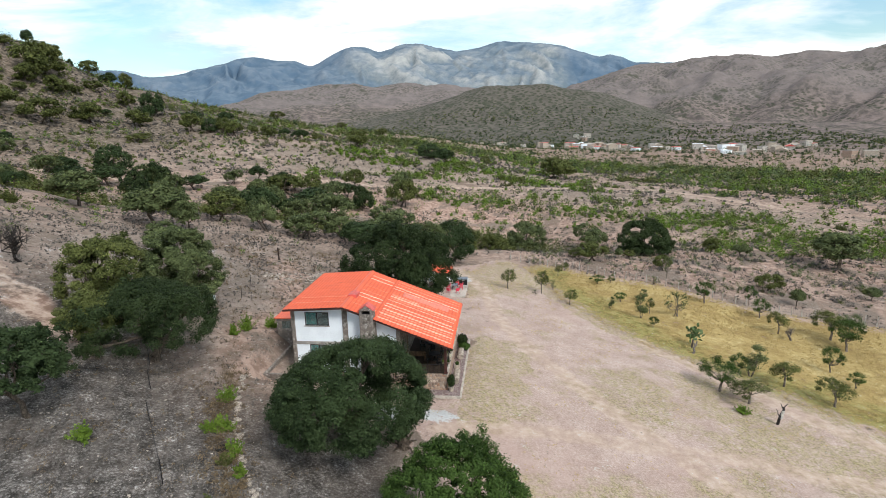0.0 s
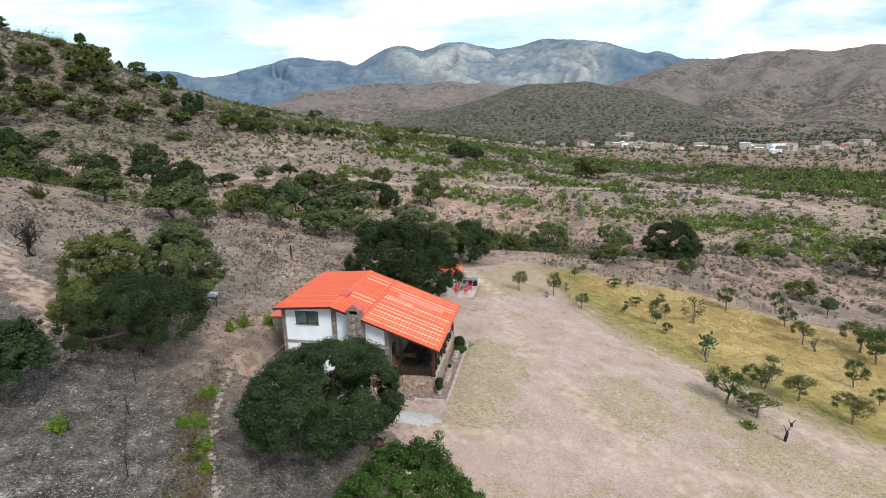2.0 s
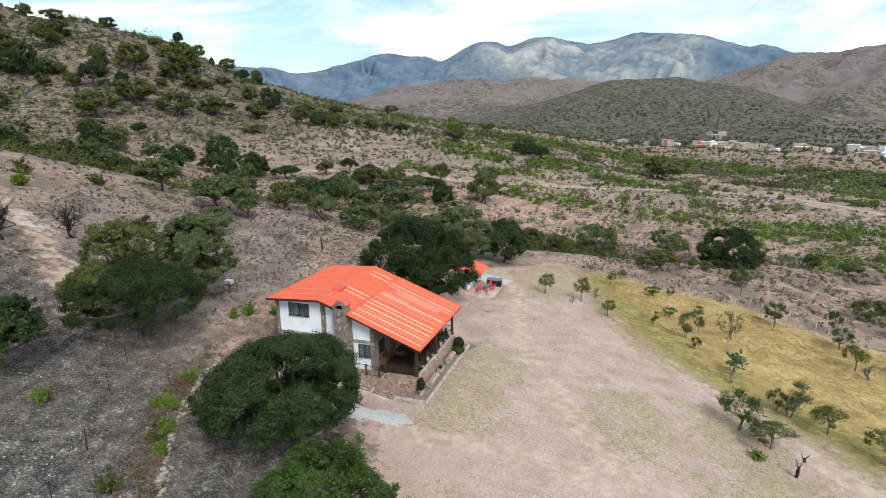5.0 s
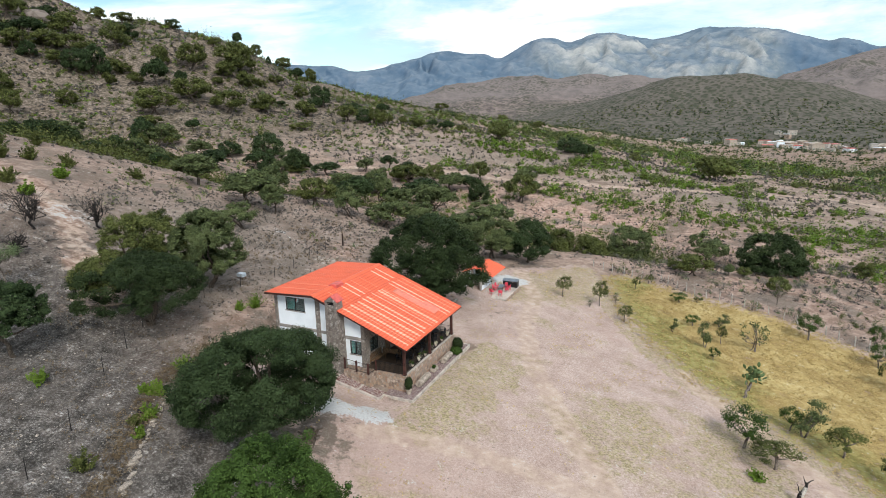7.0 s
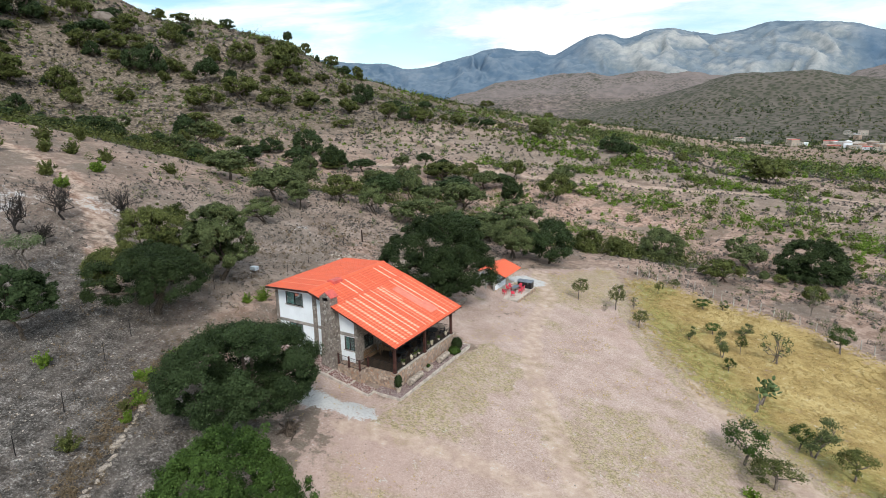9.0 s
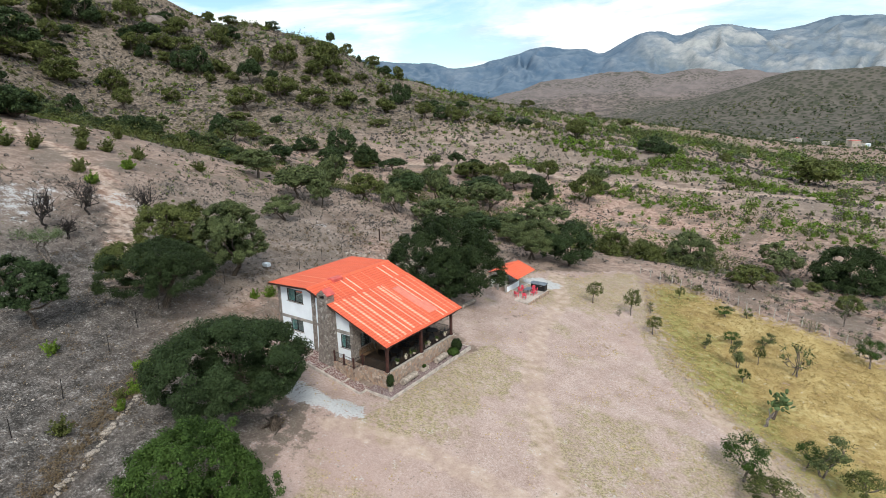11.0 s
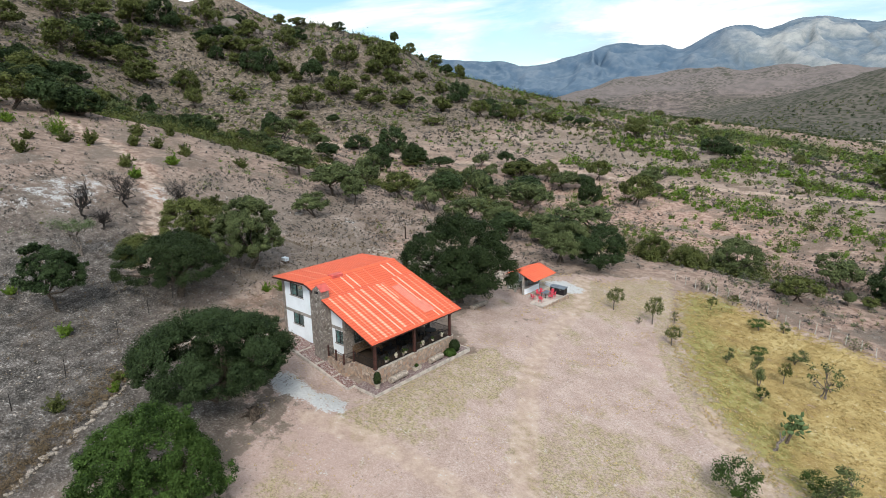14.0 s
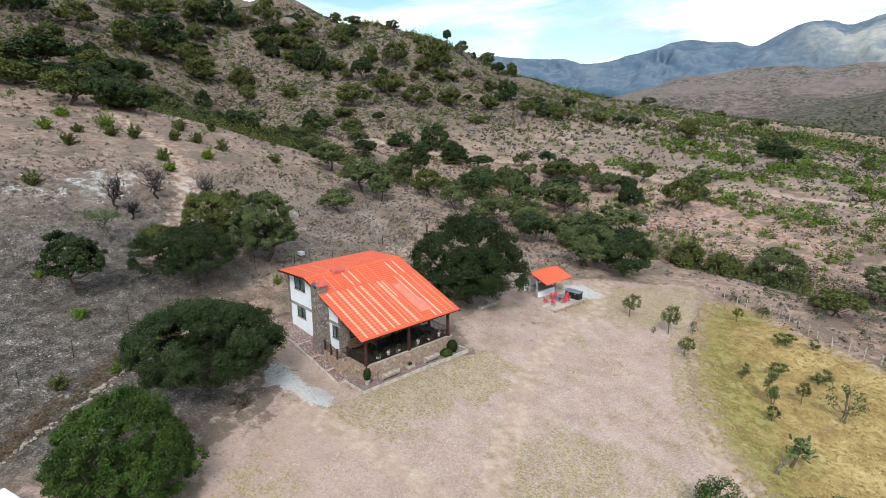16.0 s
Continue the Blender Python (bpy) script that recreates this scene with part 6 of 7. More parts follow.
table_round(-2.95, 10.5, 1.56, 0.6, "round black table on the porch")
table_round(-3.6, 7.2, 1.56, 0.65, "round dark table on the shaded porch")
table_round(-2.9, 4.4, 1.56, 0.55, "round dark table on the shaded porch")
c0 = chair(-2.2, 11.2, 1.56, 220, "black", "black moulded armchair on the porch", "porch chairs")
for x, y, a in ((-3.7, 10.9, -30), (-2.4, 9.6, 130), (-3.5, 9.6, 60), (-2.9, 7.8, 200), (-4.4, 7.0, 0), (-3.3, 6.3, 100), (-2.1, 8.8, 150), (-2.3, 7.0, 180), (-2.3, 3.0, 170), (-2.4, 4.3, 190), (-3.2, 5.3, 20), (-2.2, 5.7, 160), (-3.3, 3.7, 10), (-4.6, 8.6, 0), (-4.7, 9.8, 10)):
    copy_thing(c0, pose(x, y, 1.56, 0, 0, a))


def bench(x, y, z, length, turn, label, mat="wood"):
    e = thing("bench", 0, 0, 0, label, "bench")
    for k in range(4):
        part("seat_slat", box(bmesh.new(), -0.25 + k * 0.13, -0.14 + k * 0.13, -length / 2, length / 2, 0.43, 0.46, 0.008), mat, e)
    for k in range(4):
        part("back_slat", box(bmesh.new(), -0.32 - k * 0.02, -0.28 - k * 0.02, -length / 2, length / 2, 0.52 + k * 0.12, 0.61 + k * 0.12, 0.008), mat, e)
    for s in (-1, 1):
        bm = box(bmesh.new(), -0.30, 0.28, s * length / 2 - 0.04, s * length / 2 + 0.04, 0.38, 0.43)
        box(bm, 0.2, 0.28, s * length / 2 - 0.04, s * length / 2 + 0.04, 0, 0.66)
        box(bm, -0.33, -0.25, s * length / 2 - 0.04, s * length / 2 + 0.04, 0, 1.0)
        part("bench_end", bm, mat, e)
    e.matrix_basis = pose(x, y, z, 0, 0, turn)


bench(-5.3, 3.2, 1.56, 1.9, 0, "brown slatted wooden bench against the porch wall")
bench(-4.6, 4.6, 1.56, 1.5, 90, "brown slatted wooden bench on the porch")
for x, y in ((-1.9, 3.3), (-1.85, 5.4), (-1.85, 7.9)):
    e = thing("flower_pot", x, y, 1.56, "small clay pot with pale flowers behind the rail", "potted plant", "flower pots")
    part("pot", rod(bmesh.new(), (x, y, 1.56), (x, y, 1.84), 0.11, 0.16, 10), "clay", e)
    rr = np.random.RandomState(int(y * 10))
    pp = rr.normal(0, 0.11, (60, 3)) + np.array([x, y, 2.0])
    co, quads = leaf_quads(rr, pp, np.tile([0, 0, 1.0], (60, 1)), 0.07)
    ob = new("flowers", quick_mesh("flowers", co - np.array([x, y, 1.56]), quads, "leaf_lime"))
    ob.parent = e


def log_bench(x, y, z, length, r, turn, label):
    e = thing("log_bench", 0, 0, 0, label, "bench", "log benches")
    bm = bmesh.new()
    n, rings = 14, []
    for k in range(7):
        u = -length / 2 + length * k / 6
        rings.append([bm.verts.new((math.sin(t) * r * (1 + 0.05 * math.sin(3 * t + k)), u, 0.36 + min(math.cos(t) * r, r * 0.85) * (1 + 0.03 * math.sin(k * 2)))) for t in [2 * math.pi * q / n for q in range(n)]])
    for a, b in zip(rings[:-1], rings[1:]):
        for q in range(n):
            bm.faces.new((a[q], a[(q + 1) % n], b[(q + 1) % n], b[q]))
    bm.faces.new(rings[0])
    bm.faces.new(rings[-1][::-1])
    part("half_log", bm, "log", e)
    for s in (-0.33, 0.33):
        part("support", box(bmesh.new(), -0.16, 0.16, s * length - 0.12, s * length + 0.12, 0, 0.2, 0.03), "burnt", e)
    e.matrix_basis = pose(x, y, z, 0, 0, turn)


log_bench(-0.68, 3.5, 0.06, 2.1, 0.31, 0, "long grey half-log bench on the paving")
log_bench(-0.68, 8.75, 0.06, 1.8, 0.31, 0, "grey half-log bench on the paving")
log_bench(-6.9, 23.9, ground_z(-6.9, 23.9), 3.0, 0.32, -2, "pale weathered log bench under the big oak")


def shrub_mesh(seed, n, rx, rz, leaf, mat, wild=False):
    rr = np.random.RandomState(seed)
    o = rr.normal(0, 1, (n, 3))
    o /= np.linalg.norm(o, axis=1)[:, None]
    if wild:
        st = rr.normal(0, 1, (26, 3))
        st[:, 2] = np.abs(st[:, 2]) + 0.7
        st /= np.linalg.norm(st, axis=1)[:, None]
        st *= rr.uniform(0.6, 1.25, 26)[:, None]
        p = st[rr.randint(0, 26, n)] * rr.uniform(0.2, 1, n)[:, None] * np.array([rx * 1.5, rx * 1.5, rz * 1.9]) + rr.normal(0, 0.09, (n, 3)) * rx
    else:
        p = o * rr.uniform(0.5, 1, n)[:, None] ** 0.5 * np.array([rx, rx, rz]) * (1 + 0.12 * np.sin(5 * np.arctan2(o[:, 1], o[:, 0])))[:, None] + np.array([0, 0, rz])
    co, quads = leaf_quads(rr, p, o, leaf)
    return quick_mesh("leaves", co, quads, mat)


e = thing("potted_shrub", -0.98, 1.15, 0.06, "clipped dark green shrub in a pale clay pot", "potted plant")
part("pot", rod(bmesh.new(), (-0.98, 1.15, 0.06), (-0.98, 1.15, 0.5), 0.2, 0.3, 16), "clay", e)
ob = new("leaves", shrub_mesh(5, 1500, 0.36, 0.62, 0.09, "leaf_dark"))
ob.parent, ob.location = e, (0, 0, 0.38)
for x, y, rx, rz, mt, lb in ((-0.45, 10.65, 0.62, 0.36, "leaf_bright", "rounded clipped green bush on the paving"), (-0.75, 11.75, 0.55, 0.66, "leaf_dark", "rounded dark green bush beside the porch wall")):
    ob = tagged(new("round_bush", shrub_mesh(int(y), 2600, rx, rz, 0.10, mt)), lb, "bush")
    ob.location = (x, y, 0.05)
e = thing("stone_planter", -0.85, 6.15, 0.06, "pale stone trough planter with small plants", "planter")
bm = box(bmesh.new(), -1.1, -0.6, 5.7, 6.6, 0.12, 0.2)
for a, b, c, d in ((-1.1, -1.04, 5.7, 6.6), (-0.66, -0.6, 5.7, 6.6), (-1.04, -0.66, 5.7, 5.76), (-1.04, -0.66, 6.54, 6.6)):
    box(bm, a, b, c, d, 0.2, 0.46)
part("trough", bm, "clay", e)
for y in (5.85, 6.4):
    part("support", box(bmesh.new(), -1.05, -0.65, y - 0.08, y + 0.08, 0.06, 0.12), "clay", e)
ob = new("leaves", shrub_mesh(9, 260, 0.2, 0.2, 0.08, "leaf_bright"))
ob.parent, ob.location = e, (0, 0, 0.24)

# ---- barbecue kiosk ----
KZ = -0.62
ks = thing("kiosk_slab", -4.0, 34.2, KZ - 0.3, "pale concrete terrace slab with stone edge", "terrace", kind="structure")
part("slab", box(bmesh.new(), -5.3, -1.75, 30.9, 37.6, KZ - 0.8, KZ, 0.02), "kerb", ks)
part("slab_edge", box(bmesh.new(), -1.74, -1.62, 30.9, 37.6, KZ - 1.2, KZ - 0.03, 0.02), "tan_stone", ks)
part("slab", box(bmesh.new(), -10.4, -5.31, 31.7, 38.4, KZ - 0.8, KZ + 0.14, 0.02), "kerb", ks)
KX = [(-8.9, 2.2), (-6.9, 2.95), (-4.15, 1.9)]


def kiosk_z(x):
    return float(np.interp(x, [q[0] for q in KX], [q[1] for q in KX]))


ki = thing("kiosk", -7.2, 35.3, KZ + 0.14, "small open barbecue kiosk with orange tile roof", "kiosk")
for x, y in ((-6.1, 32.8), (-6.1, 36.9), (-8.6, 32.8), (-8.6, 37.6), (-7.4, 32.8)):
    part("post", box(bmesh.new(), x - 0.13, x + 0.13, y - 0.13, y + 0.13, KZ + 0.14, kiosk_z(x) - 0.08, 0.02), "concrete", ki, "grey weathered post")
ct = part("counter", box(bmesh.new(), -6.2, -6.0, 32.95, 36.75, KZ + 0.14, KZ + 1.05), "white", ki, "white plastered counter")
part("countertop", box(bmesh.new(), -6.45, -5.9, 32.95, 36.75, KZ + 1.054, KZ + 1.12, 0.01), "concrete", ct)
part("back_wall", box(bmesh.new(), -8.75, -8.6, 32.95, 37.5, KZ + 0.14, KZ + 2.3), "white", ki)
part("side_wall", box(bmesh.new(), -8.45, -7.0, 37.4, 37.6, KZ + 0.14, KZ + 2.3), "white", ki)
part("stove", box(bmesh.new(), -8.55, -7.8, 33.5, 36.8, KZ + 0.14, KZ + 1.0, 0.02), "concrete", ki)
for x0, x1 in ((-6.9, -4.15), (-6.9, -8.9)):
    for k in range(5):
        y0 = 32.35 + k * 1.17
        roof_sheet(x0, x1, y0, y0 + 1.165, "roof", 0, "roof_sheet", ki, kiosk_z)
part("roof_frame", prism(bmesh.new(), [(-8.8, 2.1), (-6.9, 2.84), (-4.25, 1.83), (-4.25, 1.87), (-6.9, 2.89), (-8.8, 2.15)], 32.45, 38.1), "timber", ki)
e = thing("patio_table", -3.55, 34.6, KZ, "grey rectangular patio table", "table")
part("tabletop", box(bmesh.new(), -3.95, -3.15, 33.9, 35.3, KZ + 0.70, KZ + 0.74, 0.01), "slate", e)
for x in (-3.88, -3.22):
    for y in (33.98, 35.22):
        part("leg", rod(bmesh.new(), (x, y, KZ), (x, y, KZ + 0.7), 0.025), "iron", e)
c1 = chair(-4.3, 32.5, KZ, 60, "red", "red moulded plastic chair on the terrace", "red patio chairs", "patio_chair")
for x, y, a in ((-3.0, 32.4, 100), (-4.55, 34.3, 0), (-2.6, 34.2, 180), (-2.65, 35.1, 190), (-3.35, 35.75, 260), (-4.5, 35.2, -10)):
    copy_thing(c1, pose(x, y, KZ, 0, 0, a))
e = thing("barbecue_cabinet", -2.7, 36.6, KZ, "large black barbecue cabinet with blue-grey lid", "barbecue")
part("body", box(bmesh.new(), -4.0, -1.85, 36.45, 37.4, KZ + 0.05, KZ + 0.92, 0.03), "black", e)
part("lid", prism(bmesh.new(), [(36.38, KZ + 0.93), (37.46, KZ + 0.93), (37.4, KZ + 1.12), (36.7, KZ + 1.16), (36.42, KZ + 1.04)], -4.05, -1.8, "x"), "slate", e, "blue-grey sloping lid")
for x in (-3.4, -2.4):
    part("handle", box(bmesh.new(), x - 0.16, x + 0.16, 36.32, 36.36, KZ + 0.78, KZ + 0.82, 0.01), "post", e)
for x in (-3.9, -1.95):
    for y in (36.55, 37.3):
        part("foot", box(bmesh.new(), x - 0.05, x + 0.05, y - 0.05, y + 0.05, KZ, KZ + 0.05), "iron", e)

# flower baskets hung on the porch rail
for k, y in enumerate((2.6, 3.9, 5.2, 7.6, 9.0, 10.4)):
    e = thing("flower_basket", -1.3, y, 2.2, "small basket of pale flowers hung on the porch rail", "flowers", "rail baskets")
    part("basket", rod(bmesh.new(), (-1.3, y, 2.02), (-1.3, y, 2.2), 0.10, 0.14, 10), "clay", e)
    ob = new("flowers", shrub_mesh(70 + k, 120, 0.17, 0.2, 0.06, "petals" if k % 2 else "leaf_bright", True))
    ob.parent = e
    ob.location = (0, 0, -0.02)

# ---- fences, stones and odd things outdoors ----


def fence(name, pts, gap, h, mat, label, wires=3, sides=6, r=0.05, seed=0):
    rr = random.Random(seed)
    e = thing(name, pts[0][0], pts[0][1], ground_z(*pts[0]), label, "fence")
    tops = []
    for (ax, ay), (bx, by) in zip(pts[:-1], pts[1:]):
        n = max(1, round(math.hypot(bx - ax, by - ay) / gap))
        for k in range(n):
            x, y = ax + (bx - ax) * k / n + rr.uniform(-0.15, 0.15), ay + (by - ay) * k / n + rr.uniform(-0.15, 0.15)
            z, hh = ground_z(x, y), h * rr.uniform(0.85, 1.15)
            t = (x + rr.uniform(-0.12, 0.12), y + rr.uniform(-0.12, 0.12), z + hh)
            part("post", rod(bmesh.new(), (x, y, z - 0.2), t, r * rr.uniform(0.8, 1.2), r * 0.8, sides), mat, e)
            tops.append((Vector((x, y, z)), Vector(t)))
    for w in range(wires):
        bm = bmesh.new()
        q = 0.35 + 0.55 * w / max(1, wires - 1)
        for (a0, a1), (b0, b1) in zip(tops[:-1], tops[1:]):
            rod(bm, a0.lerp(a1, q), b0.lerp(b1, q), 0.006, None, 3, False)
        part("wire", bm, "iron", e)


fence("wire_fence", [(5, 60.5), (10.5, 58.8), (16.6, 58.5), (22, 54.6), (34, 51.6), (42, 46.8), (49, 43.3), (66, 41)], 1.7, 1.4, "post", "weathered wooden post and wire fence beside the grass", r=0.075)
fence("wire_fence", [(-27, -3), (-23, -9.5), (-20.6, -13.3), (-16.2, -18.6), (-14, -23), (-11, -29)], 4.6, 1.5, "iron", "thin iron post and wire fence on the slope", 4, 5, 0.03, 3)
fence("wire_fence", [(-27, -3), (-27, 14), (-31, 30), (-30.9, 34.8)], 6.5, 1.5, "iron", "thin iron post and wire fence on the slope", 4, 5, 0.03, 4)
z = ground_z(-30.9, 34.8)
bm = rod(bmesh.new(), (-30.9, 34.8, z - 0.2), (-30.95, 34.8, z + 2.0), 0.13, 0.11, 10)
solo("gate_post", bm, "rust", "tall dark rusty gate post", "post", at=(-30.9, 34.8, z))


def stone(x, y, r, seed, material="rock"):
    rr = np.random.RandomState(seed)
    bm = bmesh.new()
    bmesh.ops.create_icosphere(bm, subdivisions=2, radius=1)
    s = np.array([rr.uniform(0.8, 1.5), rr.uniform(0.7, 1.1), rr.uniform(0.5, 0.9)]) * r
    a = rr.uniform(0, 6.28)
    for v in bm.verts:
        p = np.array(v.co) * s * (1 + 0.22 * noise.noise(Vector(v.co) * 1.7 + Vector((seed, 0, 0))))
        v.co = (p[0] * math.cos(a) - p[1] * math.sin(a), p[0] * math.sin(a) + p[1] * math.cos(a), p[2])
    me = bpy.data.meshes.new("stone")
    bm.to_mesh(me)
    bm.free()
    me.materials.append(MAT[material])
    return me, s[2]


STONES = [stone(0, 0, 1.0, k) for k in range(6)]
rr = random.Random(9)
lw = thing("dry_stone_kerb", -11.5, -17.5, ground_z(-11.5, -17.5), "row of pale loose stones edging the slope", "stone row")
WALL = [(-18.6, -3), (-16.6, -8.5), (-15.3, -11.5), (-13.2, -15.0), (-11.3, -17.6), (-9.0, -20.6), (-6.8, -23.8), (-4.8, -26.6)]
for (ax, ay), (bx, by) in zip(WALL[:-1], WALL[1:]):
    n = int(math.hypot(bx - ax, by - ay) / 0.2)
    for k in range(n):
        t = k / n
        x, y, s = ax + (bx - ax) * t + rr.uniform(-0.2, 0.2), ay + (by - ay) * t + rr.uniform(-0.2, 0.2), rr.uniform(0.08, 0.16) * rr.choice([1, 1, 1, 1.6])
        ob = new("stone", rr.choice(STONES)[0])
        ob.parent = lw
        ob.location = Vector((x, y, ground_z(x, y) + s * 0.35)) - ORIGIN[lw.name]
        ob.scale, ob.rotation_euler = (s, s, s), (0, 0, rr.uniform(0, 6.28))


ww = np.random.RandomState(33)
tt = ww.uniform(0, len(WALL) - 1.01, 420)
ii = tt.astype(int)
wa = np.array(WALL)
wp = wa[ii] + (wa[ii + 1] - wa[ii]) * (tt - ii)[:, None] + np.stack([ww.normal(-0.9, 0.7, 420), ww.normal(-0.5, 0.6, 420)], -1)
scrub("row_weeds", "brown dry weeds along the stone row", wp[:, 0], wp[:, 1], ww.uniform(0.4, 1.1, 420), 46, 0.75, "dry_weed", 35, 0.7)


def stone_field(name, label, n, seed, lo, hi, s0, s1, cond):
    rng, x, y = scatter(n, seed, lo, hi)
    k = cond(x, y, rng)
    x, y = x[k], y[k]
    base = np.array([[0, 0, 1], [1, 0, 0], [0, 1, 0], [-1, 0, 0], [0, -1, 0], [0.6, 0.6, 0.55], [-0.6, 0.6, 0.5], [-0.6, -0.6, 0.6], [0.6, -0.6, 0.45]], float)
    tri = np.array([[0, 1, 5, 5], [0, 5, 2, 2], [0, 2, 6, 6], [0, 6, 3, 3], [0, 3, 7, 7], [0, 7, 4, 4], [0, 4, 8, 8], [0, 8, 1, 1]])[:, :3]
    tri = np.vstack([tri, [[1, 2, 5], [2, 3, 6], [3, 4, 7], [4, 1, 8]]])
    m = len(x)
    s = rng.uniform(s0, s1, (m, 1, 1)) * rng.uniform(0.6, 1.3, (m, 1, 3)) * np.array([1, 1, 0.6])
    j = base[None] * s * rng.uniform(0.75, 1.25, (m, 9, 1))
    a = rng.uniform(0, 6.28, m)[:, None]
    px, py = j[..., 0] * np.cos(a) - j[..., 1] * np.sin(a), j[..., 0] * np.sin(a) + j[..., 1] * np.cos(a)
    co = np.stack([px + x[:, None], py + y[:, None], j[..., 2] + height(x, y)[:, None] - 0.03], -1).reshape(-1, 3)
    f = (tri[None] + 9 * np.arange(m)[:, None, None]).reshape(-1, 3)
    tagged(new(name, quick_mesh(name, co, f, "rock")), label, "stones", kind="stuff")


stone_field("slope_stones", "pale loose stones on the grey slope", 15000, 91, (-62, -32), (-8, 60), 0.03, 0.12, lambda x, y, r: clear_of(x, y) & (wavy(x, y, 16, 31) + r.uniform(-0.5, 0.5, len(x)) > 0.1))
stone_field("rubble", "heap of reddish loose stones behind the house", 700, 92, (-31, 24), (-12, 40), 0.1, 0.4, lambda x, y, r: line_distance(x, y, [(-27, 26), (-20, 33), (-14, 37)]) < 2.4)
stone_field("yard_pebbles", "small stones lying on the yard", 3500, 93, (-6, -28), (45, 55), 0.03, 0.11, lambda x, y, r: (inside(x, y, YARD) > 0.3) & (wavy(x, y, 12, 32) > r.uniform(-0.6, 0.9, len(x))))

# cut stump beside the big oak
z = ground_z(-3.5, -9.7)
rng = np.random.RandomState(4)
bm = bmesh.new()
limb(bm, rng, (-3.5, -9.7, z - 0.1), (-3.5, -9.6, z + 0.9), 0.46, 0.36, 3, 0.05)
for k in range(8):
    a = k * 0.8
    limb(bm, rng, (-3.5, -9.7, z + 0.3), (-3.5 + 1.0 * math.cos(a), -9.7 + 1.0 * math.sin(a), z + rng.uniform(-0.05, 0.9)), 0.14, 0.05, 3, 0.2)
solo("tree_stump", bm, "bark", "grey uprooted tree stump lying by the oak", "tree stump", at=(-3.5, -9.7, z))
# leaning dead trunk with peeling bark at the edge of the yard
z = ground_z(30.0, 5.7)
rng = np.random.RandomState(8)
e = thing("dead_tree", 30.0, 5.7, z, "short leaning dead trunk with peeling grey bark", "dead tree")
bm = bmesh.new()
limb(bm, rng, (30.0, 5.7, z - 0.2), (30.55, 6.0, z + 1.75), 0.15, 0.10, 5, 0.07)
limb(bm, rng, (30.5, 6.0, z + 1.6), (30.95, 6.1, z + 2.0), 0.06, 0.03, 3, 0.1)
limb(bm, rng, (30.45, 6.0, z + 1.6), (30.3, 6.15, z + 2.1), 0.05, 0.02, 3, 0.1)
limb(bm, rng, (30.2, 5.8, z + 0.8), (29.9, 6.0, z + 1.5), 0.05, 0.02, 3, 0.1)
part("trunk", bm, "burnt", e)
part("bark", rod(bmesh.new(), (30.27, 5.74, z + 0.65), (30.52, 5.86, z + 1.4), 0.14, 0.13, 7), "post", e, "peeling pale grey bark")
# green agave-like tuft in the thin grass
ob = tagged(new("grass_tuft", shrub_mesh(77, 420, 0.55, 0.4, 0.16, "leaf_lime", True)), "bright green leafy tuft in thin grass", "bush")
ob.location = (27.4, 7.3, ground_z(27.4, 7.3) - 0.05)
# old tyre
z = ground_z(-14.9, -14.4)
bm = bmesh.new()
ringv = []
for k in range(20):
    a = 2 * math.pi * k / 20
    ringv.append([bm.verts.new((-14.9 + (0.27 + 0.1 * math.cos(t)) * math.cos(a), -14.4 + (0.27 + 0.1 * math.cos(t)) * math.sin(a), z + 0.1 + 0.1 * math.sin(t))) for t in [2 * math.pi * q / 8 for q in range(8)]])
for k in range(20):
    for q in range(8):
        bm.faces.new((ringv[k][q], ringv[(k + 1) % 20][q], ringv[(k + 1) % 20][(q + 1) % 8], ringv[k][(q + 1) % 8]))
solo("tyre", bm, "rubber", "old black tyre lying on the slope", "tyre", at=(-14.9, -14.4, z))
# white box behind the house
z = ground_z(-28.6, 10.2)
e = thing("beehive_box", -28.6, 10.2, z, "small white wooden box on legs on the slope", "box")
part("box", box(bmesh.new(), -29.05, -28.15, 9.75, 10.4, z + 0.3, z + 0.75, 0.02), "white", e)
for x in (-28.98, -28.22):
    for y in (9.82, 10.33):
        part("leg", box(bmesh.new(), x - 0.04, x + 0.04, y - 0.04, y + 0.04, z - 0.05, z + 0.3), "wood", e)
# bright bushes along the stone row and behind the house
for k, (x, y, r) in enumerate(((-17.4, -8.5, 0.9), (-15.7, -12.3, 0.9), (-13.9, -14.6, 0.8), (-22.6, -16.8, 0.9), (-22.2, 5.4, 1.1), (-22.8, 3.6, 0.8), (-20.6, 7.6, 1.0), (-12.6, -16.4, 0.6), (-80.2, 0.1, 2.4), (-73.2, 3.0, 1.6), (-61.2, 3.8, 1.5), (-86.6, -5.3, 1.3), (-73.1, 9.7, 1.6), (-73.7, 13.9, 1.4), (-63.1, 11.6, 1.3), (-80.4, 13.2, 1.6), (-70.0, 17.2, 1.5), (-79.1, -9.3, 1.4), (-76.8, -5.0, 1.2), (-74.2, -0.5, 1.3), (-31.9, -18.6, 0.8), (-12.5, -20.5, 0.9), (-13.9, -15.8, 0.6), (-16.6, -12.9, 0.6), (-52.5, -15.4, 1.3), (-66, 26, 1.5), (-56.5, 3, 1.2), (-82, 20, 1.8), (-68, -8, 1.5))):
    ob = tagged(new("green_bush", shrub_mesh(40 + k, 1600, r * 0.7, r * 0.75, 0.10 if r < 1.2 else 0.2, "leaf_lime" if k < 8 or k % 3 == 2 else "leaf_olive", True)), "bright green leafy bush on the dry slope", "bush", "bright bushes")
    ob.location = (x, y, ground_z(x, y) - 0.1)
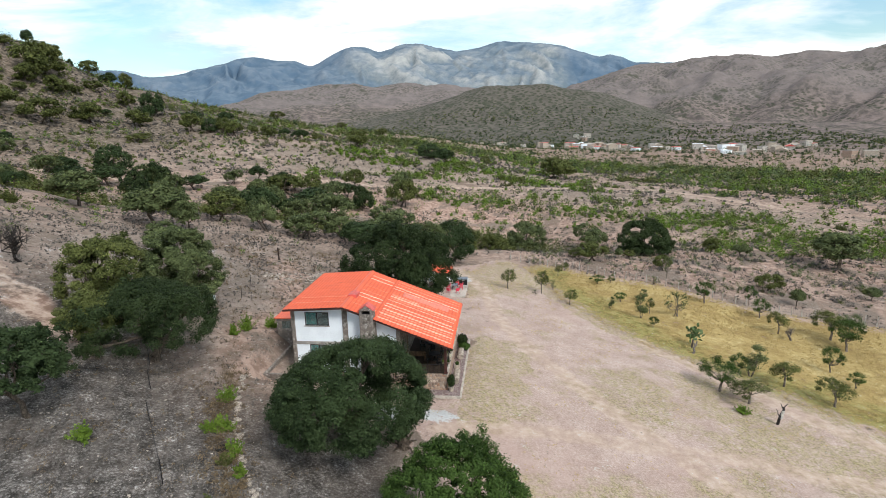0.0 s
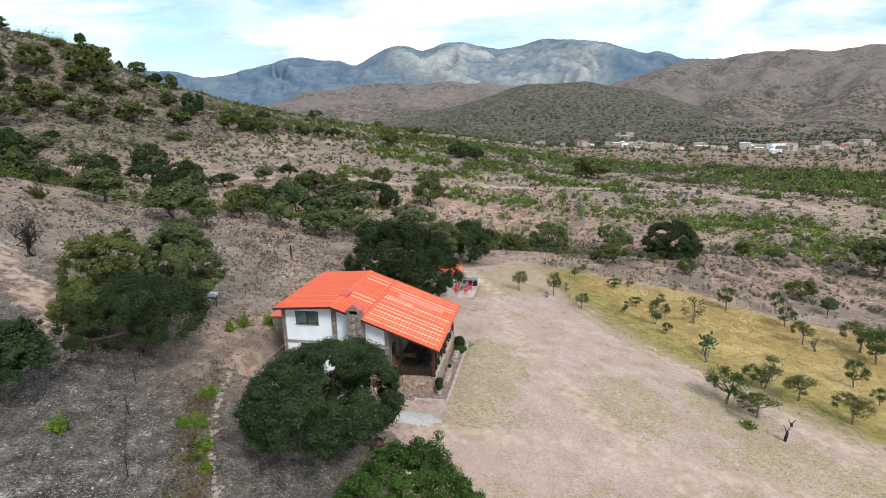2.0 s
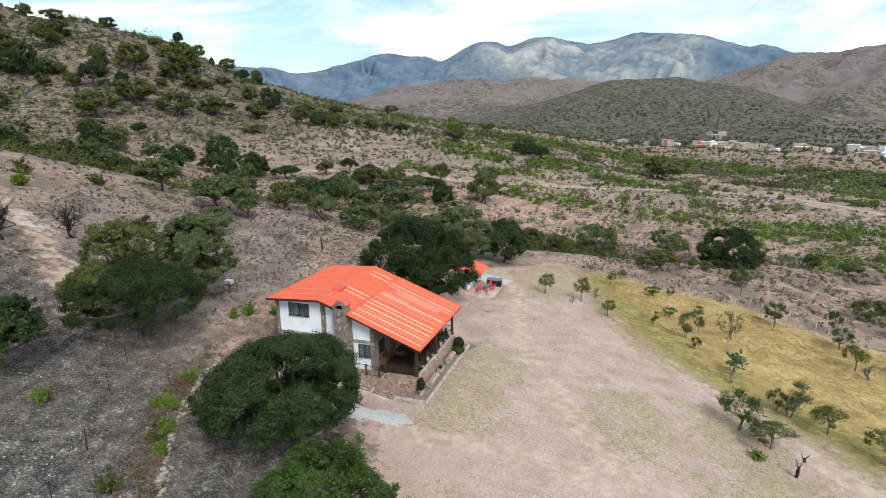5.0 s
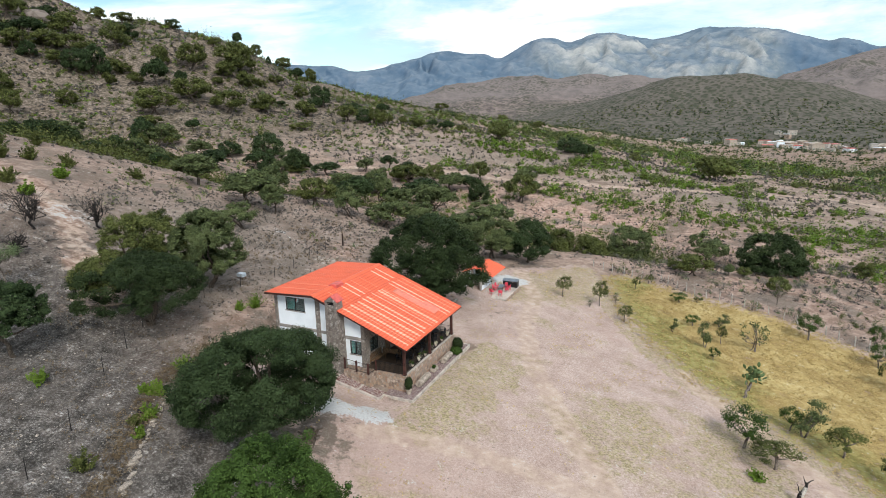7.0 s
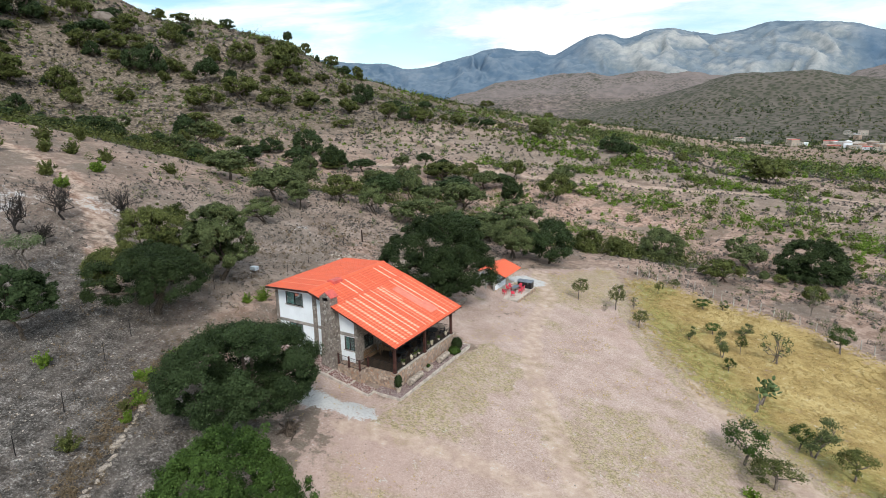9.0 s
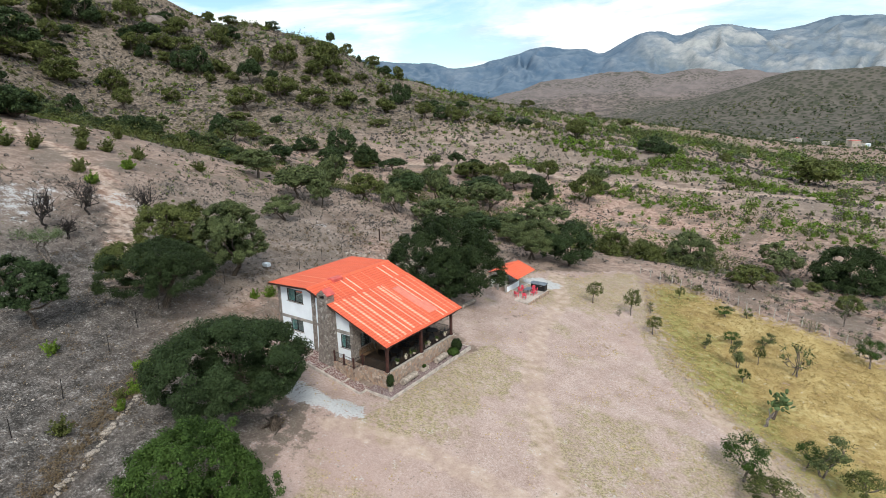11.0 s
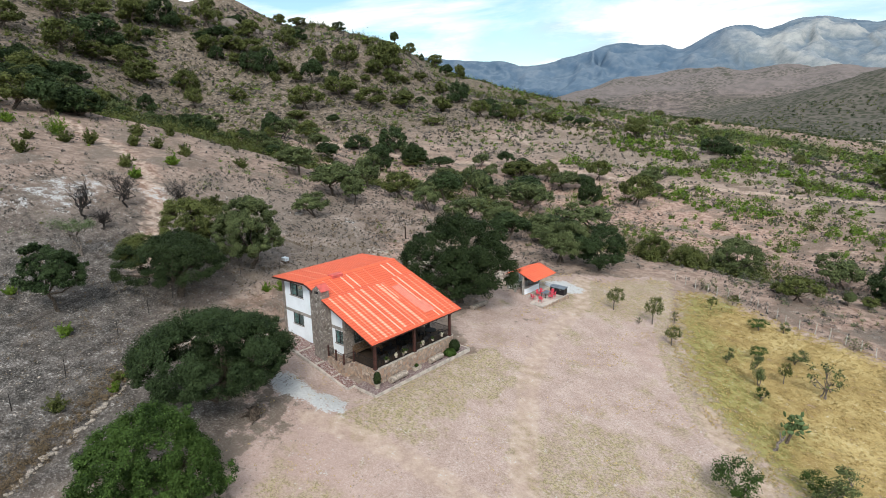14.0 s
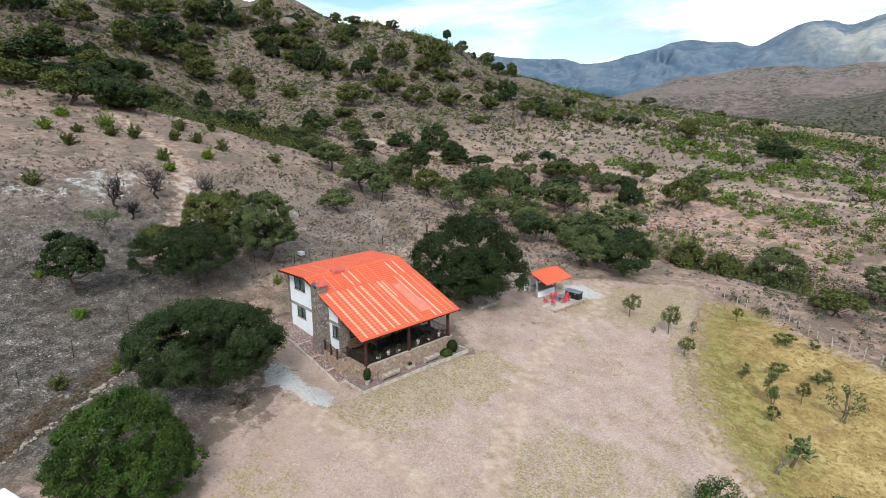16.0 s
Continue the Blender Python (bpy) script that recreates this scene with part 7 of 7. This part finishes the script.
# tree cactus at the orchard's edge
x, y = 27.8, 24.0
z = ground_z(x, y)
e = thing("prickly_pear", x, y, z, "leaning prickly pear cactus with flat pads", "cactus")
rng = np.random.RandomState(12)
part("stem", rod(bmesh.new(), (x, y, z - 0.2), (x + 0.3, y + 0.5, z + 1.0), 0.16, 0.11, 8), "bark", e)
for k in range(64):
    c = Vector((x + 0.4, y + 0.7, z + 1.75)) + Vector(rng.normal(0, 1, 3)) * 0.38
    bm = bmesh.new()
    bmesh.ops.create_icosphere(bm, subdivisions=1, radius=0.24)
    bmesh.ops.transform(bm, matrix=Matrix.LocRotScale(c, Euler(rng.uniform(0, 6.28, 3)), Vector((0.85, 0.2, 1.25))), verts=bm.verts)
    part("pad", bm, "cactus", e)
# leaning dead trunk beside the cactus
z = ground_z(27.2, 21.8)
bm = bmesh.new()
limb(bm, np.random.RandomState(3), (27.2, 21.8, z - 0.2), (27.9, 22.6, z + 1.3), 0.16, 0.09, 4, 0.08)
limb(bm, np.random.RandomState(5), (27.6, 22.3, z + 0.8), (27.4, 22.9, z + 1.35), 0.07, 0.03, 3, 0.1)
solo("tree_stump", bm, "bark_grey", "short leaning dead trunk in the dry grass", "tree stump", at=(27.2, 21.8, z))
# white van parked at the edge of the yard
VX, VY = 0.86, -25.31
VZ = min(ground_z(VX, VY), ground_z(VX + 1.5, VY + 0.5), ground_z(VX - 1.5, VY - 0.5))
van = thing("parked_van", 0, 0, 0, "white van parked beside the green tree", "van")
bm = prism(bmesh.new(), [(-2.3, 0.35), (2.3, 0.35), (2.35, 0.95), (1.75, 1.1), (1.15, 2.0), (-2.2, 2.04), (-2.32, 1.1)], -0.9, 0.9)
bmesh.ops.bevel(bm, geom=bm.edges[:], offset=0.09, segments=2, affect="EDGES", profile=0.5)
part("body", bm, "white", van)
for s in (-1, 1):
    for a0, a1 in ((-2.0, -0.9), (-0.75, 0.2), (0.32, 1.1)):
        part("window", prism(bmesh.new(), [(a0, 1.2), (a1 + 0.15, 1.2), (a1, 1.82), (a0, 1.82)], s * 0.892, s * 0.908), "black", van)
    for a0 in (-1.5, 1.45):
        w = part("wheel", rod(bmesh.new(), (a0, s * 0.70, 0.33), (a0, s * 0.92, 0.33), 0.33, None, 20), "rubber", van)
        part("rim", rod(bmesh.new(), (a0, s * 0.92, 0.33), (a0, s * 0.93, 0.33), 0.2, None, 16), "concrete", w)
    part("headlight", box(bmesh.new(), 2.28, 2.37, s * 0.6 - 0.15, s * 0.6 + 0.15, 0.72, 0.9, 0.02), "glass", van)
part("windscreen", prism(bmesh.new(), [(1.28, 1.83), (1.7, 1.2), (1.73, 1.22), (1.31, 1.85)], -0.75, 0.75), "black", van)
part("rear_window", box(bmesh.new(), -2.31, -2.25, -0.7, 0.7, 1.25, 1.8), "black", van)
van.matrix_basis = pose(VX, VY, VZ - 0.02, 0, 0, 18.7)
# rocks on the hilltop
rr = random.Random(17)
ROCKS = [stone(0, 0, 1.0, 20 + k, "outcrop")[0] for k in range(3)]
for x, y, r in ((-292, 166, 11), (-284, 172, 8), (-303, 158, 13), (-276, 180, 6), (-268, 196, 6), (-262, 214, 5), (-312, 150, 12)):
    me = rr.choice(ROCKS)
    r *= 0.6
    ob = tagged(new("rock_outcrop", me), "weathered grey rock outcrop on the hilltop", "rock", "hilltop rocks")
    ob.location, ob.scale, ob.rotation_euler = (x, y, ground_z(x, y) + r * 0.1), (r, r * 0.8, r * 0.7), (0, 0, rr.uniform(0, 6))

# ---- the village in the valley ----
VILLAGE = random.Random(31)


def village_house(x, y, w, d, h, mat, roofmat, turn, flat=True):
    z = ground_z(x, y)
    e = thing("village_house", 0, 0, 0, "small %s village house seen far off" % ("flat-roofed" if flat else "pitched-roof"), "house", "village houses")
    wl_ = part("wall", box(bmesh.new(), -w / 2, w / 2, -d / 2, d / 2, -3, h), mat, e)
    if flat:
        part("roof", box(bmesh.new(), -w / 2 - 0.2, w / 2 + 0.2, -d / 2 - 0.2, d / 2 + 0.2, h + 0.005, h + 0.35), roofmat, e)
    else:
        part("roof", prism(bmesh.new(), [(-w / 2 - 0.5, h - 0.1), (w / 2 + 0.5, h - 0.1), (0, h + w * 0.2)], -d / 2 - 0.4, d / 2 + 0.4), roofmat, e)
    for k in range(max(1, int(w / 3.2))):
        xx = -w / 2 + (k + 0.5) * w / max(1, int(w / 3.2))
        part("window", box(bmesh.new(), xx - 0.6, xx + 0.6, -d / 2 - 0.05, -d / 2 - 0.003, 1.0, 2.3), "glass", e)
    e.matrix_basis = pose(x, y, z, 0, 0, turn)


# bearing, spread, how far, how many
for bearing, spread, near, far, count in ((9.2, 1.6, 590, 720, 48), (4.4, 0.5, 640, 700, 5), (7.6, 0.6, 830, 880, 7), (20.2, 1.1, 580, 690, 22), (23.3, 0.7, 600, 680, 8), (26.3, 0.8, 640, 720, 6), (15.4, 0.9, 640, 720, 6), (0.6, 1.0, 690, 720, 4), (-2.4, 0.3, 800, 820, 1), (-9.2, 0.8, 800, 860, 4), (31, 2.5, 560, 640, 8)):
    for k in range(count):
        az, dd = VILLAGE.gauss(bearing, spread), VILLAGE.uniform(near, far)
        village_house(4 + dd * math.sin(radians(az)), -45 + dd * math.cos(radians(az)), VILLAGE.uniform(5, 11), VILLAGE.uniform(5, 9), VILLAGE.choice([2.8, 3, 3.2, 5.6]),
                      VILLAGE.choice(["white", "kerb", "clay", "clay", "tan_stone", "post"]), VILLAGE.choice(["concrete", "concrete", "kerb", "white", "clay", "clay", "red_cap"]), VILLAGE.uniform(-40, 40), VILLAGE.random() < 0.8)
